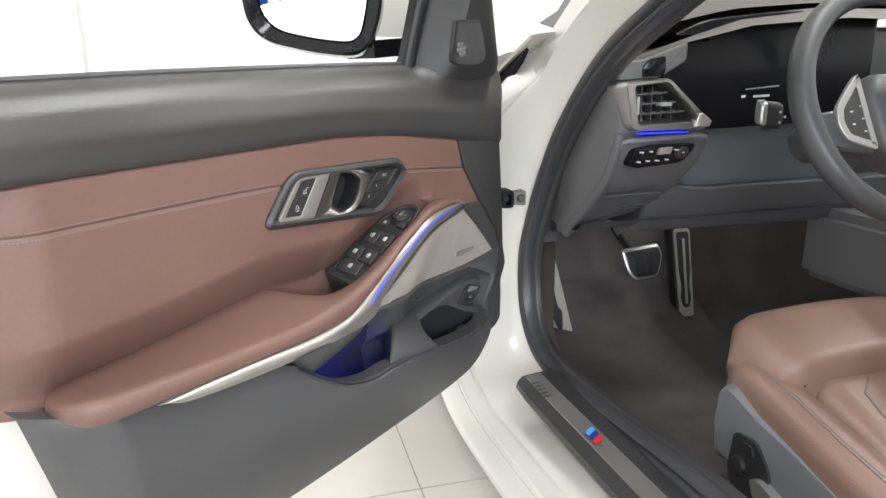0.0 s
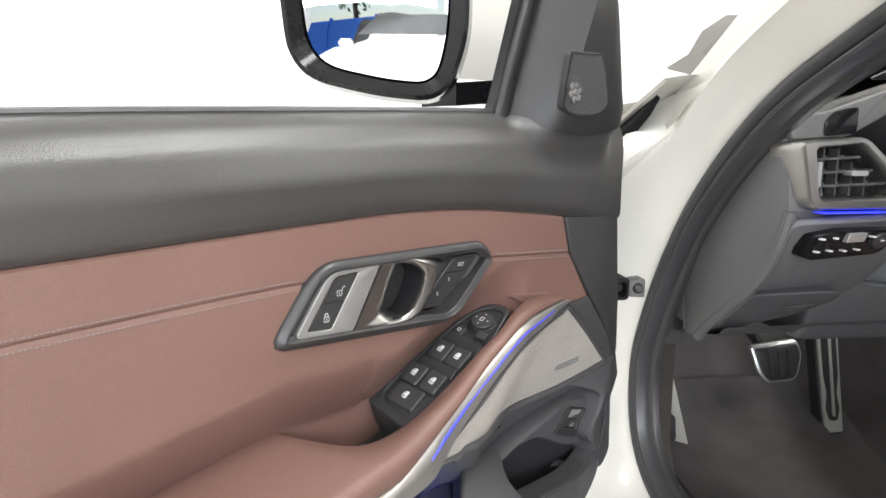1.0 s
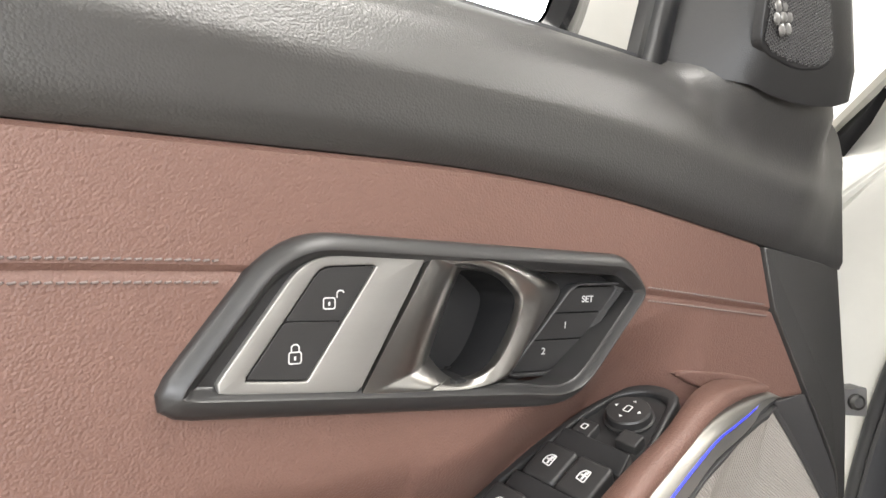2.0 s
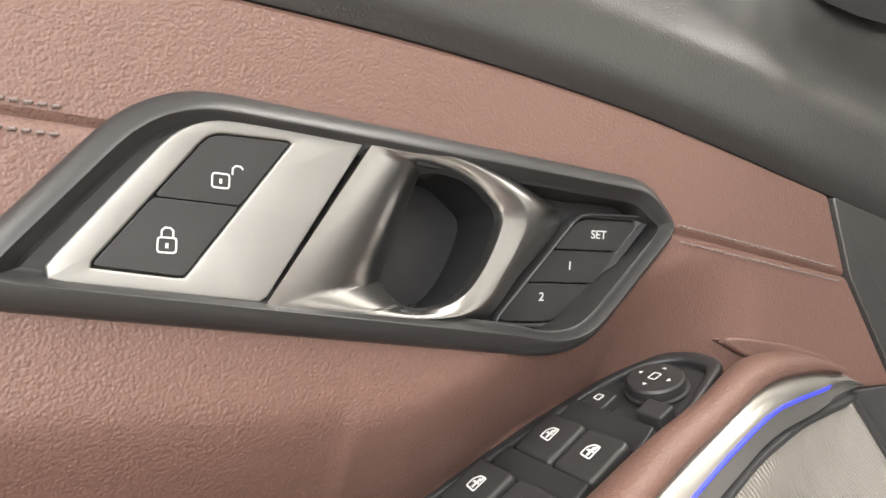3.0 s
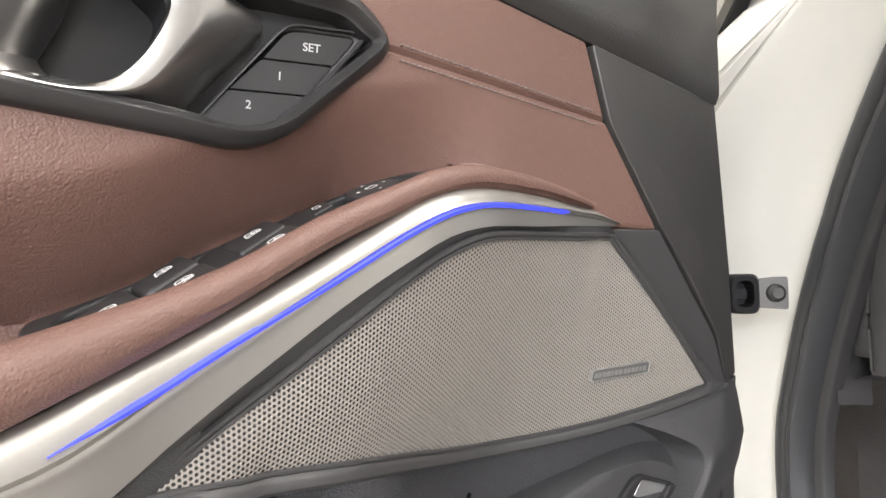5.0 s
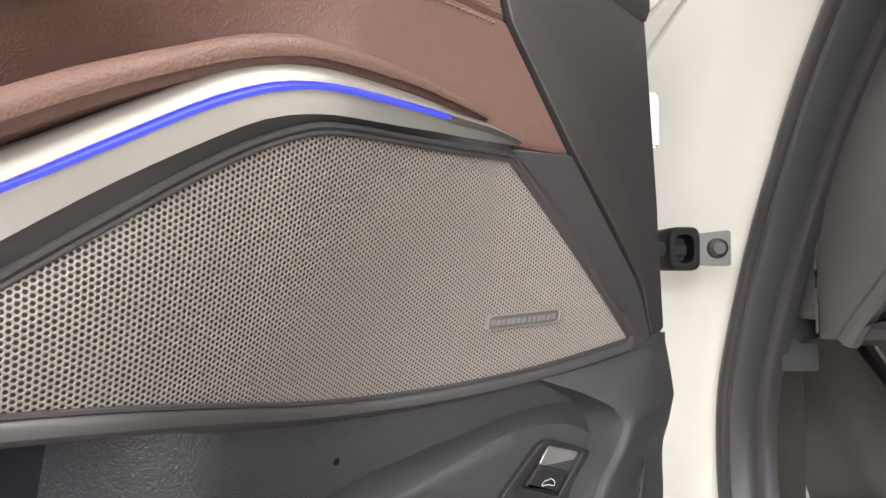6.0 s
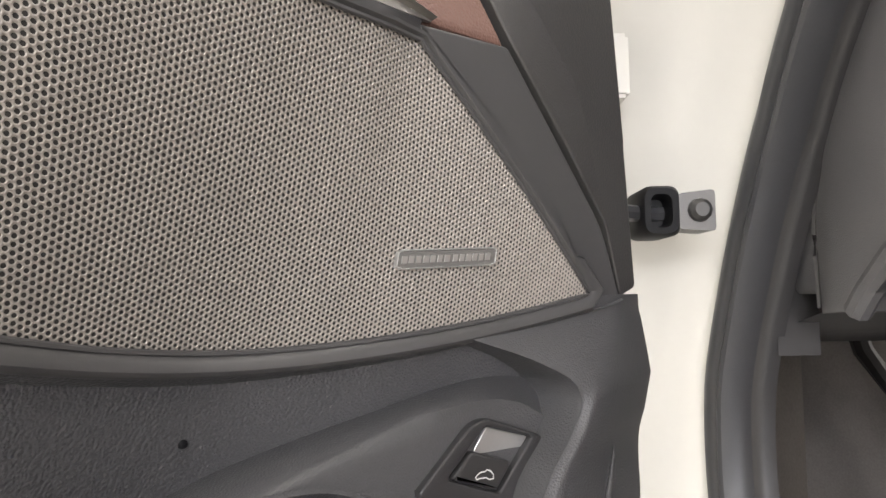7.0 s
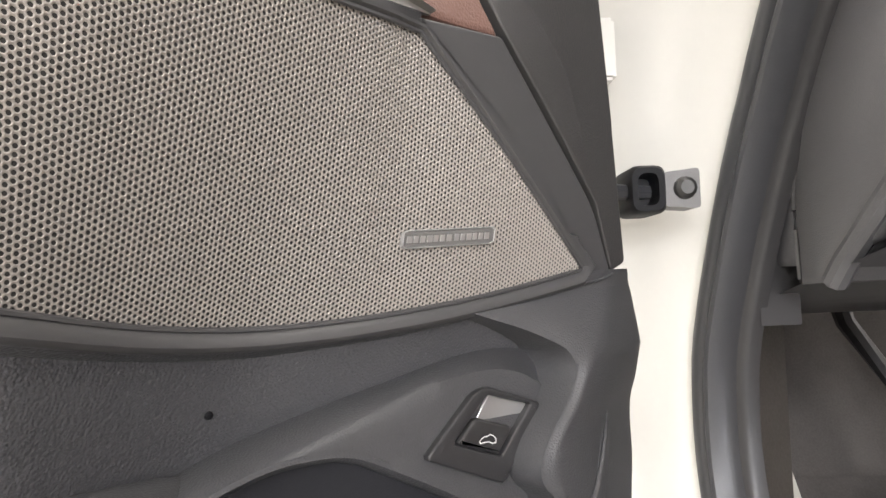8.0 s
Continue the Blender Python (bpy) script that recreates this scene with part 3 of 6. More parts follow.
# ---- aluminium strip with the light line
S_TOP = line([(-0.41, 0.6605), (-0.40, 0.6615), (-0.30, 0.6635), (-0.22, 0.6635), (-0.16, 0.667), (-0.114, 0.6795), (-0.08, 0.696), (-0.06, 0.7058), (-0.04, 0.7155), (-0.02, 0.7258), (0.0, 0.7368), (0.02, 0.7478), (0.04, 0.7553), (0.06, 0.7588), (0.09, 0.7600), (0.13, 0.7597), (0.160, 0.7582), (0.176, 0.7545), (0.186, 0.7505)])
S_LOW = line([(-0.41, 0.6595), (-0.395, 0.654), (-0.37, 0.6475), (-0.29, 0.6445), (-0.2, 0.6445), (-0.14, 0.646), (-0.108, 0.6495), (-0.09, 0.6565), (-0.069, 0.671), (-0.04, 0.690), (-0.008, 0.7108), (0.02, 0.7268), (0.04, 0.7365), (0.06, 0.7411), (0.08, 0.7427), (0.10, 0.7438), (0.12, 0.7453), (0.14, 0.7468), (0.16, 0.7480), (0.186, 0.7495)])
S_Y = line([(-0.41, -0.062), (-0.3, -0.069), (-0.2, -0.070), (-0.11, -0.059), (-0.078, -0.052), (-0.045, -0.0480), (0.0, -0.0467), (0.03, -0.0462), (0.061, -0.0425), (0.08, -0.0380), (0.10, -0.0325), (0.122, -0.0258), (0.14, -0.0195), (0.165, -0.0140), (0.186, -0.0110)])


def strip_point(x, s):
    """A point across the strip, s from its top to its lower rim."""
    a, b, y = S_TOP(x), S_LOW(x), S_Y(x)
    out = min(1.0, max(0.0, (x + 0.2) / 0.1))           # the lower half stands out ahead of the light line, and turns under behind it
    fade = min(1, (0.190 - x) / 0.06)
    dy = float(np.interp(s, [0, 0.08, 0.30, 0.40, 0.46, 0.52, 0.60, 1.0], [0.003, -0.0003, -0.0034, -0.0040, -0.0022, -0.0026, (0.002 - 0.0045 * out) * fade, (0.005 - 0.0080 * out) * fade]))
    return (x, y + dy, a + (b - a) * s)


xs = np.r_[np.linspace(-0.41, -0.36, 8), np.linspace(-0.35, 0.16, 60), np.linspace(0.164, 0.186, 7)]
strip_rows = [[(x, S_Y(x) + 0.02, S_TOP(x) - 0.001)] + [strip_point(x, s) for s in (0, 0.04, 0.08, 0.2, 0.30, 0.36, 0.40, 0.43, 0.46, 0.49, 0.52, 0.56, 0.60, 0.7, 0.85, 0.97, 1.0)] + [(x, S_Y(x) + 0.03, S_LOW(x) + 0.001)] for x in xs]
strip = part("trim_strip", loft(strip_rows), PEARL, door, "pearl-finished aluminium trim strip")


LIGHT_Z = line([(-0.108, 0.6705), (-0.104, 0.6725), (-0.08, 0.6835), (-0.06, 0.6940), (-0.04, 0.7045), (-0.02, 0.7150), (0.0, 0.7262), (0.02, 0.7373), (0.04, 0.7460), (0.06, 0.7508), (0.08, 0.7522), (0.10, 0.7527), (0.12, 0.7531), (0.152, 0.7535)])


def light_line():
    rows = []
    for x in np.linspace(-0.105, 0.133, 80):
        e = min(1, (x + 0.105) / 0.02, (0.133 - x) / 0.006)
        z0 = LIGHT_Z(x)
        s0 = (S_TOP(x) - z0) / (S_TOP(x) - S_LOW(x))
        y0 = strip_point(x, s0)[1]
        h = 0.0014 * max(0.10, e)
        rows.append([(x, y0 + 0.001, z0 + h), (x, y0 - 0.0006, z0 + h * 0.9), (x, y0 - 0.0012, z0), (x, y0 - 0.0006, z0 - h * 0.9), (x, y0 + 0.001, z0 - h)])
    return loft(rows)


part("light_line", light_line(), BLUE, strip, "thin glowing blue ambient light line")

# ---- loudspeaker
g_top = line([(-0.16, 0.640), (-0.10, 0.640), (-0.080, 0.6515), (-0.05, 0.6715), (-0.02, 0.6915), (0.0, 0.7045), (0.02, 0.7172), (0.04, 0.7280), (0.06, 0.7352), (0.08, 0.7375), (0.10, 0.7385), (0.12, 0.7392), (0.14, 0.7400), (0.16, 0.7408), (0.1815, 0.7418), (0.3, 0.7418)])
g_low = line([(-0.16, 0.640), (-0.080, 0.6515), (-0.04, 0.6510), (0.0, 0.6480), (0.04, 0.6412), (0.08, 0.6335), (0.12, 0.6295), (0.16, 0.6300), (0.20, 0.6335), (0.24, 0.6390), (0.2885, 0.6478), (0.32, 0.654)])
grille_out = [(x, g_top(x)) for x in np.linspace(0.03, 0.1815, 30)][:-1] + curve([(0.1815, 0.7418), (0.233, 0.6985), (0.2885, 0.6478)], 5)[:-1] + [(x, g_low(x)) for x in np.linspace(0.2885, -0.080, 34)][:-1] + [(x, g_top(x)) for x in np.linspace(-0.080, 0.03, 24)][:-1]
y_top = line([(-0.3, -0.040), (-0.08, -0.042), (-0.02, -0.0455), (0.02, -0.0450), (0.04, -0.0440), (0.06, -0.0430), (0.08, -0.0375), (0.10, -0.0315), (0.12, -0.0262), (0.14, -0.0210), (0.16, -0.0165), (0.18, -0.0105), (0.21, -0.0105), (0.3, -0.0105)])
y_low = line([(-0.3, -0.034), (-0.08, -0.040), (-0.04, -0.038), (0.0, -0.032), (0.04, -0.012), (0.08, 0.010), (0.12, 0.022), (0.16, 0.020), (0.20, 0.0135), (0.24, 0.0075), (0.2885, 0.001), (0.33, 0.001)])


def grille_y(x, z):
    """The loudspeaker's face: its lower edge lies deep in the door, its upper edge comes out to the trim strip."""
    s = (g_top(x) - z) / max(0.03, g_top(x) - g_low(x))
    s = min(1.15, max(-0.15, s))
    return y_top(x) + (y_low(x) - y_top(x)) * s - 0.003 * max(0.0, s * (1 - s)) * 4


rim_in = resample(grille_out, 160)
rim_w = [0.0085 if p[1] < 0.66 and p[0] > -0.06 else 0.004 for p in rim_in]


def rim_row(f, dy):
    """A line round the grille, out from it by the share f of the rim's width."""
    wide = inset(rim_in, -1.0)
    return [(p[0] + (q[0] - p[0]) * w * f, grille_y(*p) + dy, p[1] + (q[1] - p[1]) * w * f) for p, q, w in zip(rim_in, wide, rim_w)]


sp = part("speaker_surround", loft([rim_row(f, d) for f, d in ((1.0, 0.03), (1.0, 0.0035), (0.97, 0.0008), (0.88, -0.0012), (0.7, -0.0026), (0.4, -0.0024), (0.15, -0.0010), (0.03, 0.0008), (0.0, 0.0035))], ring=True), SATIN, door, "satin grey plastic loudspeaker surround")
part("speaker_back", loft([[(x, grille_y(x, z) + 0.008, z) for z in np.linspace(g_low(x), min(g_top(x), 0.7418 - max(0, x - 0.1815) * 0.86), 14)] for x in np.linspace(-0.078, 0.286, 50)]), DARK, door, "dark loudspeaker backing")
corner = rounded([(0.1795, 0.7475), (0.2255, 0.7487), (0.264, 0.7110), (0.296, 0.6790), (0.3140, 0.6462), (0.294, 0.6425), (0.2935, 0.6470), (0.2355, 0.6985), (0.186, 0.7405)], [0.002, 0.002, 0.01, 0.01, 0.003, 0.002, 0.004, 0.002, 0.002], 4)
part("speaker_corner", plate(corner, lambda x, z: -0.0106 + 0.14 * (0.742 - z), 0.03, 0.0010), SATIN, door, "satin grey plastic trim beside the loudspeaker")
sheet("speaker_grille", perforated(grille_out, lambda x, z: grille_y(x, z) + 0.0004, 0.00200, 0.00065, 0.0008, 0.00030), [mat("grille_paint", (0.35, 0.320, 0.288), 0.33, 0.25, var=0.04, vscale=10), mat("grille_hole", (0.035, 0.033, 0.031), 0.7, var=0.1)], door, "dark grey perforated metal loudspeaker grille")
part("grille_rim", tube([(x, grille_y(x, z) - 0.0002, z) for x, z in grille_out], 0.0011, n=6, loop=True, up=(0, 1, 0)), SATIN, door, "slim rim round the grille")
bx = rounded([(0.1815, 0.6578), (0.2285, 0.6602), (0.2285, 0.6678), (0.1815, 0.6654)], 0.0012, 3)
badge = part("badge", frame_plate(resample(bx, 40), resample(inset(bx, 0.0006), 40), lambda x, z: grille_y(x, z) - 0.0012, 0.003, 0.0003), SILVER, door, "small engraved metal maker's plate")
part("badge_face", plate(inset(bx, 0.0006), lambda x, z: grille_y(x, z) - 0.0008, 0.003, 0.0002), mat("badge_grey", (0.20, 0.195, 0.185), 0.35, 0.3, var=0.05), badge)


def bars(pieces, y, base, along, height, thick=0.0004):
    """Plain upright bars in place of lettering."""
    bm = bmesh.new()
    for a, b in pieces:
        p, q = np.array(base) + np.array(along) * a, np.array(base) + np.array(along) * b
        merge(bm, plate([(p[0], p[1]), (q[0], q[1]), (q[0], q[1] + height), (p[0], p[1] + height)], y, 0.001, 0.0001))
    return bm


part("lettering", bars([(k * 0.0735 + 0.02 * (k > 6), k * 0.0735 + 0.02 * (k > 6) + (0.050 if k % 3 else 0.058)) for k in range(13)], lambda x, z: grille_y(x, z) - 0.0011, (0.1835, 0.6602), (0.0435, 0.0022), 0.0028), SILVER, badge, "worn light lettering shown as plain bars")

fill_rows = []
for x in np.linspace(-0.085, 0.181, 60):
    top = strip_point(x, 0.97)
    zg = min(g_top(x) + 0.0035, S_LOW(x) - 0.001)
    yg = y_top(x) + 0.0004
    fill_rows.append([(x, top[1] + 0.02, top[2] + 0.004), (x, top[1] + 0.004, top[2] + 0.003), (x, top[1] + 0.0002, top[2] - 0.0005), (x, top[1] * 0.75 + yg * 0.25, top[2] * 0.72 + zg * 0.28), (x, top[1] * 0.3 + yg * 0.7, top[2] * 0.3 + zg * 0.7), (x, yg, zg), (x, yg + 0.01, zg - 0.002)])
part("strip_base", loft(fill_rows), SATIN, door, "dark satin plastic band under the strip")

# ---- inside handle
hy = -0.0165
flange = resample(H_OUT, 96)
flange_in = inset(flange, 1.0)


def flange_row(d, y):
    out = []
    for p, q in zip(flange, flange_in):
        k = min(1.0, max(0.0, (p[0] + 0.06) / 0.04)) * min(1.0, max(0.0, (0.838 - p[1]) / 0.012))
        out.append((p[0] + (q[0] - p[0]) * d * (1 - 0.32 * k), y, p[1] + (q[1] - p[1]) * d * (1 - 0.32 * k)))
    return out


bezel = part("inside_handle", loft([flange_row(d, y) for d, y in ((0.0, 0.012), (0.0, -0.0115), (0.0006, -0.0135), (0.0018, -0.0148), (0.0058, -0.0176), (0.0068, -0.0178), (0.0076, -0.0172), (0.0096, -0.0138), (0.0106, -0.0126), (0.0112, -0.0122), (0.0112, 0.006))], ring=True), FLANGE, door, "inside door handle in a dark plastic bezel", sharp=30)
lockp = rounded([(-0.2085, 0.7925), (-0.1735, 0.8400), (-0.1180, 0.8422), (-0.1503, 0.7880)], [0.007, 0.012, 0.0008, 0.0008], 6)
keys = rounded([(-0.1965, 0.7962), (-0.1675, 0.8362), (-0.1428, 0.8372), (-0.1725, 0.7942)], [0.001, 0.004, 0.0008, 0.0008], 3)
lp = part("lock_plate", frame_plate(resample(lockp, 64), resample(keys, 64), -0.0152, 0.012, 0.0008), BRUSHED, bezel, "brushed aluminium lock plate")
half = lambda v: [(1 - v) * -0.1965 + v * -0.1675, (1 - v) * 0.7962 + v * 0.8362, (1 - v) * -0.1725 + v * -0.1428, (1 - v) * 0.7942 + v * 0.8372]  # noqa: E731
for v0, v1 in ((0.015, 0.4945), (0.5025, 0.985)):
    a, b = half(v0), half(v1)
    part("lock_button", plate(rounded([(a[0] + 0.0006, a[1]), (b[0] + 0.0006, b[1]), (b[2] - 0.0006, b[3]), (a[2] - 0.0006, a[3])], [0.0016, 0.004 if v1 > 0.9 else 0.0016, 0.0016, 0.0016], 3), -0.0149, 0.008, 0.0002), BUTTON, bezel, "matt black lock button")


def stroke(bm, pts, w, y, closed=False):
    """A flat printed line on the door, one strip with mitred bends."""
    at = y if callable(y) else (lambda x, z: y)
    p = [np.array(q, float) for q in pts]
    m = len(p)
    sides = []
    for k in range(m):
        a = p[k] - p[k - 1] if closed or k else p[1] - p[0]
        b = p[(k + 1) % m] - p[k] if closed or k < m - 1 else p[-1] - p[-2]
        a, b = a / (np.linalg.norm(a) + 1e-12), b / (np.linalg.norm(b) + 1e-12)
        n = np.array([-(a + b)[1], (a + b)[0]])
        n = n / (np.linalg.norm(n) + 1e-12)
        n = n * w / 2 / max(0.5, float(n @ np.array([-a[1], a[0]])))
        sides.append((p[k] + n, p[k] - n))
    vs = [[bm.verts.new((q[0], at(*q), q[1])) for q in pair] for pair in sides]
    for k in range(m if closed else m - 1):
        r, s = vs[k], vs[(k + 1) % m]
        bm.faces.new((r[0], s[0], s[1], r[1]))
    return bm


def padlock(x, z, swung):
    bm = bmesh.new()
    y = -0.0153
    s = 0.0024
    stroke(bm, rounded([(x - s, z - s), (x + s, z - s), (x + s, z + s * 0.7), (x - s, z + s * 0.7)], 0.0008, 2), 0.00050, y, True)
    o = 0.0047 if swung else 0.0
    up = z + s * 0.7
    stroke(bm, [(x - 0.0015 + o, up), (x - 0.0015 + o, up + 0.0019), (x - 0.0007 + o, up + 0.0027), (x + 0.0007 + o, up + 0.0027), (x + 0.0015 + o, up + 0.0019)] + ([] if swung else [(x + 0.0015, up)]), 0.00050, y)
    stroke(bm, [(x, z - 0.0012), (x, z + 0.0002)], 0.0008, y)
    return part("icon", bm, ICON, bezel, "white padlock icon", smooth=False)


padlock(-0.1775, 0.8035, False)
padlock(-0.1640, 0.8228, True)

def mem_y(x, z):
    """The sloping plane of the memory buttons, deep in the bezel."""
    return 0.001 - 0.19 * (x + 0.012) - 0.125 * (z - 0.827)


def floor_y(x, z):
    """The bezel's floor: shallow beside the lock plate, falling to the memory buttons."""
    k = min(1.0, max(0.0, (x + 0.10) / 0.07))
    return -0.0122 + (mem_y(x, z) + 0.0035 + 0.0122) * k * k * (3 - 2 * k)




def bezel_floor():
    out = inset(H_OUT, 0.0085)
    x0, x1 = min(p[0] for p in out) + 0.0005, max(p[0] for p in out) - 0.0005
    rows = []
    for x in np.linspace(x0, x1, 90):
        hits = []
        for k in range(len(out)):
            (a, b), (d, e) = out[k - 1], out[k]
            if (a > x) != (d > x):
                hits.append(b + (e - b) * (x - a) / (d - a))
        rows.append([(x, 0.016 if -0.145 < x < -0.05 and 0.788 < z < 0.838 else floor_y(x, z), z) for z in np.linspace(min(hits), max(hits), 40)])
    return loft(rows)


part("bezel_floor", bezel_floor(), BEZEL, bezel)
# the lever's lines from its upper corner clockwise to its lower corner, then back up its left rim: lip of the opening, front crease, back edge
LIP = [(-0.0930, -0.0060, 0.8355), (-0.0880, -0.0120, 0.8362), (-0.0780, -0.0150, 0.8340), (-0.0690, -0.0155, 0.8285), (-0.0630, -0.0150, 0.8205), (-0.0700, -0.0140, 0.8030), (-0.0810, -0.0130, 0.7905), (-0.0950, -0.0110, 0.7868), (-0.1015, -0.0060, 0.7895), (-0.1040, 0.0030, 0.7970)]
CREASE = [(-0.1170, -0.0158, 0.8395), (-0.1020, -0.0162, 0.8402), (-0.0840, -0.0172, 0.8392), (-0.0640, -0.0178, 0.8325), (-0.0525, -0.0160, 0.8212), (-0.0625, -0.0152, 0.8008), (-0.0740, -0.0146, 0.7878), (-0.0940, -0.0148, 0.7840), (-0.1250, -0.0154, 0.7858), (-0.1500, -0.0158, 0.7872)]
EDGE = [(-0.1170, -0.0145, 0.8400), (-0.1020, -0.0148, 0.8410), (-0.0760, -0.0140, 0.8408), (-0.0420, -0.0085, 0.8325), (-0.0230, -0.0010, 0.8240), (-0.0400, 0.0040, 0.8020), (-0.0580, 0.0050, 0.7838), (-0.0880, 0.0020, 0.7825), (-0.1250, -0.0130, 0.7852), (-0.1500, -0.0145, 0.7868)]


def contour(pts, left):
    """One closed line of the lever: a smooth run through the points, and its left side."""
    run = [np.array(p) for p in curve(pts, 10)]
    side = curve([pts[-1], *left, pts[0]], 10) if left else [np.array(pts[-1]) + (np.array(pts[0]) - np.array(pts[-1])) * k / 20 for k in range(21)]
    return run + [np.array(p) for p in resample_run(side, 20)][1:-1]


def resample_run(pts, n):
    p = np.array(pts, float)
    d = np.r_[0, np.cumsum(np.linalg.norm(np.diff(p, axis=0), axis=1))]
    return [[np.interp(v, d, p[:, k]) for k in range(3)] for v in np.linspace(0, d[-1], n)]


lip_ = contour(LIP, [(-0.0995, 0.0050, 0.8060), (-0.0940, 0.0050, 0.8200)])
crease_, edge_ = contour(CREASE, []), contour(EDGE, [])


def lever_mesh():
    rows = [[p + np.array((0, 0.016, 0)) for p in edge_], edge_]
    for f, out in ((0.35, 0.10), (0.7, 0.10), (0.9, 0.05)):
        rows.append([a + (b - a) * f + np.array((0, -(a[1] - b[1]) * out, 0)) for a, b in zip(edge_, crease_)])
    rows.append(crease_)
    for f in (0.06, 0.2, 0.35, 0.5, 0.65, 0.8, 0.92, 1.0):
        row = []
        for a, b in zip(crease_, lip_):
            deep = b[1] - a[1]                    # the left side rolls far into the well, the ring round the opening is nearly flat
            q = a + (b - a) * f
            q[1] = a[1] + deep * (f ** 3.2 if deep > 0.008 else f ** 2 if deep > 0.0 else f)
            row.append(q)
        rows.append(row)
    mid = np.mean(np.array(lip_), axis=0)
    for k, d in ((0.0012, 0.02), (0.005, 0.03)):
        rows.append([np.array((p[0] + (mid[0] - p[0]) * d, p[1] + k, p[2] + (mid[2] - p[2]) * d)) for p in lip_])
    return loft(rows, ring=True)


part("pull_lever", lever_mesh(), CHROME, bezel, "satin chrome pull lever with a finger opening", sharp=50)
# well sides and floor, coloured dark for the shade in the recess
part("well_lining", loft([[(p[0], p[1] + 0.0035, p[2]) for p in lip_], [(p[0] * 1.04 + 0.0033, 0.0235, p[2] * 1.04 - 0.0325) for p in lip_]], ring=True), WELL, bezel, "sides of the finger well, darkened for shade")
part("finger_well", plate([(-0.135, 0.776), (-0.040, 0.776), (-0.040, 0.846), (-0.135, 0.846)], 0.022, 0.003, 0.0003), WELL, bezel, "floor of the finger well, darkened for shade")
# memory buttons
MEM = [([(-0.0108, 0.8268), (0.0192, 0.8272), (0.0096, 0.8141), (-0.0207, 0.8138)], [0.005, 0.004, 0.0008, 0.0008], "SET", (-0.0005, 0.8205)),
       ([(-0.0213, 0.8132), (0.0090, 0.8135), (-0.0012, 0.8000), (-0.0340, 0.7997)], [0.0008] * 4, "1", (-0.0135, 0.8068)),
       ([(-0.0346, 0.7991), (-0.0018, 0.7994), (-0.0165, 0.7832), (-0.0470, 0.7836)], [0.0008, 0.0008, 0.009, 0.006], "2", (-0.0258, 0.7935))]
ring_out = rounded([(-0.0125, 0.8292), (0.0258, 0.8300), (-0.0135, 0.7806), (-0.0505, 0.7812)], [0.006, 0.006, 0.011, 0.007], 6)
ring_in = rounded([(-0.0114, 0.8274), (0.0202, 0.8278), (-0.0160, 0.7826), (-0.0482, 0.7830)], [0.005, 0.004, 0.010, 0.006], 6)
part("memory_frame", frame_plate(resample(ring_out, 72), resample(ring_in, 72), lambda x, z: mem_y(x, z) - 0.0030 + 0.25 * max(0.0, 0.004 - abs(x - z * 0.77 + 0.6135)), 0.010, 0.0010, lambda x, z: mem_y(x, z) + 0.0006), SATIN, bezel, "satin rim round the memory buttons")
part("memory_base", plate(inset(ring_out, 0.0012), lambda x, z: mem_y(x, z) + 0.0030, 0.004, 0.0004), DARK, bezel)


def text_mesh(word, size):
    cu = bpy.data.curves.new("lettering", "FONT")
    cu.body, cu.size, cu.align_x, cu.align_y, cu.extrude, cu.offset = word, size, "CENTER", "CENTER", 0.00008, size * 0.008
    ob = bpy.data.objects.new("lettering", cu)
    scene.collection.objects.link(ob)
    bpy.context.view_layer.update()
    me = bpy.data.meshes.new_from_object(ob.evaluated_get(bpy.context.evaluated_depsgraph_get()))
    bm = bmesh.new()
    bm.from_mesh(me)
    bpy.data.objects.remove(ob)
    bpy.data.meshes.remove(me)
    bpy.data.curves.remove(cu)
    return bm


for pts, r, word, (tx, tz) in MEM:
    key = part("memory_button", plate(rounded(pts, [max(v, 0.0014) for v in r], 4), mem_y, 0.005, 0.0003), BUTTON, bezel, "matt black memory button")
    bm = text_mesh(word, 0.0050)
    for v in bm.verts:
        v.co = Vector((tx + v.co.x, mem_y(tx + v.co.x, tz + v.co.y) - 0.0002 - v.co.z, tz + v.co.y))
    part("lettering", bm, ICON, key, "white lettering " + word, smooth=False)

# ---- window switch block behind the armrest
E1 = Vector((0.908, 0, 0.418)).normalized()
E2 = Vector((-0.076, 0.98, 0.165)).normalized()
E3 = E1.cross(E2)
BOX = Matrix(((E1.x, -E3.x, E2.x, -0.025), (E1.y, -E3.y, E2.y, -0.005), (E1.z, -E3.z, E2.z, 0.735), (0, 0, 0, 1)))


def boxed(bm):
    bmesh.ops.transform(bm, matrix=BOX, verts=bm.verts[:])
    return bm


BLOCK = rounded([(-0.094, -0.028), (-0.088, 0.030), (-0.060, 0.0345), (0.0, 0.030), (0.05, 0.0235), (0.077, 0.0150), (0.088, 0.0), (0.086, -0.018), (0.03, -0.03)], [0.006, 0.012, 0.02, 0.02, 0.02, 0.015, 0.015, 0.01, 0.02], 4)
block = part("switch_block", boxed(plate(BLOCK, lambda x, z: 0.0055 - 0.03 * max(0, x - 0.02), 0.022, 0.003)), BEZEL, door, "black plastic window switch block")
part("end_wall", boxed(plate(rounded([(-0.092, -0.010), (-0.0865, 0.029), (-0.060, 0.0332), (-0.050, 0.020), (-0.050, -0.010)], [0.004, 0.012, 0.012, 0.004, 0.004], 4), 0.010, 0.05, 0.001)), BEZEL, block)
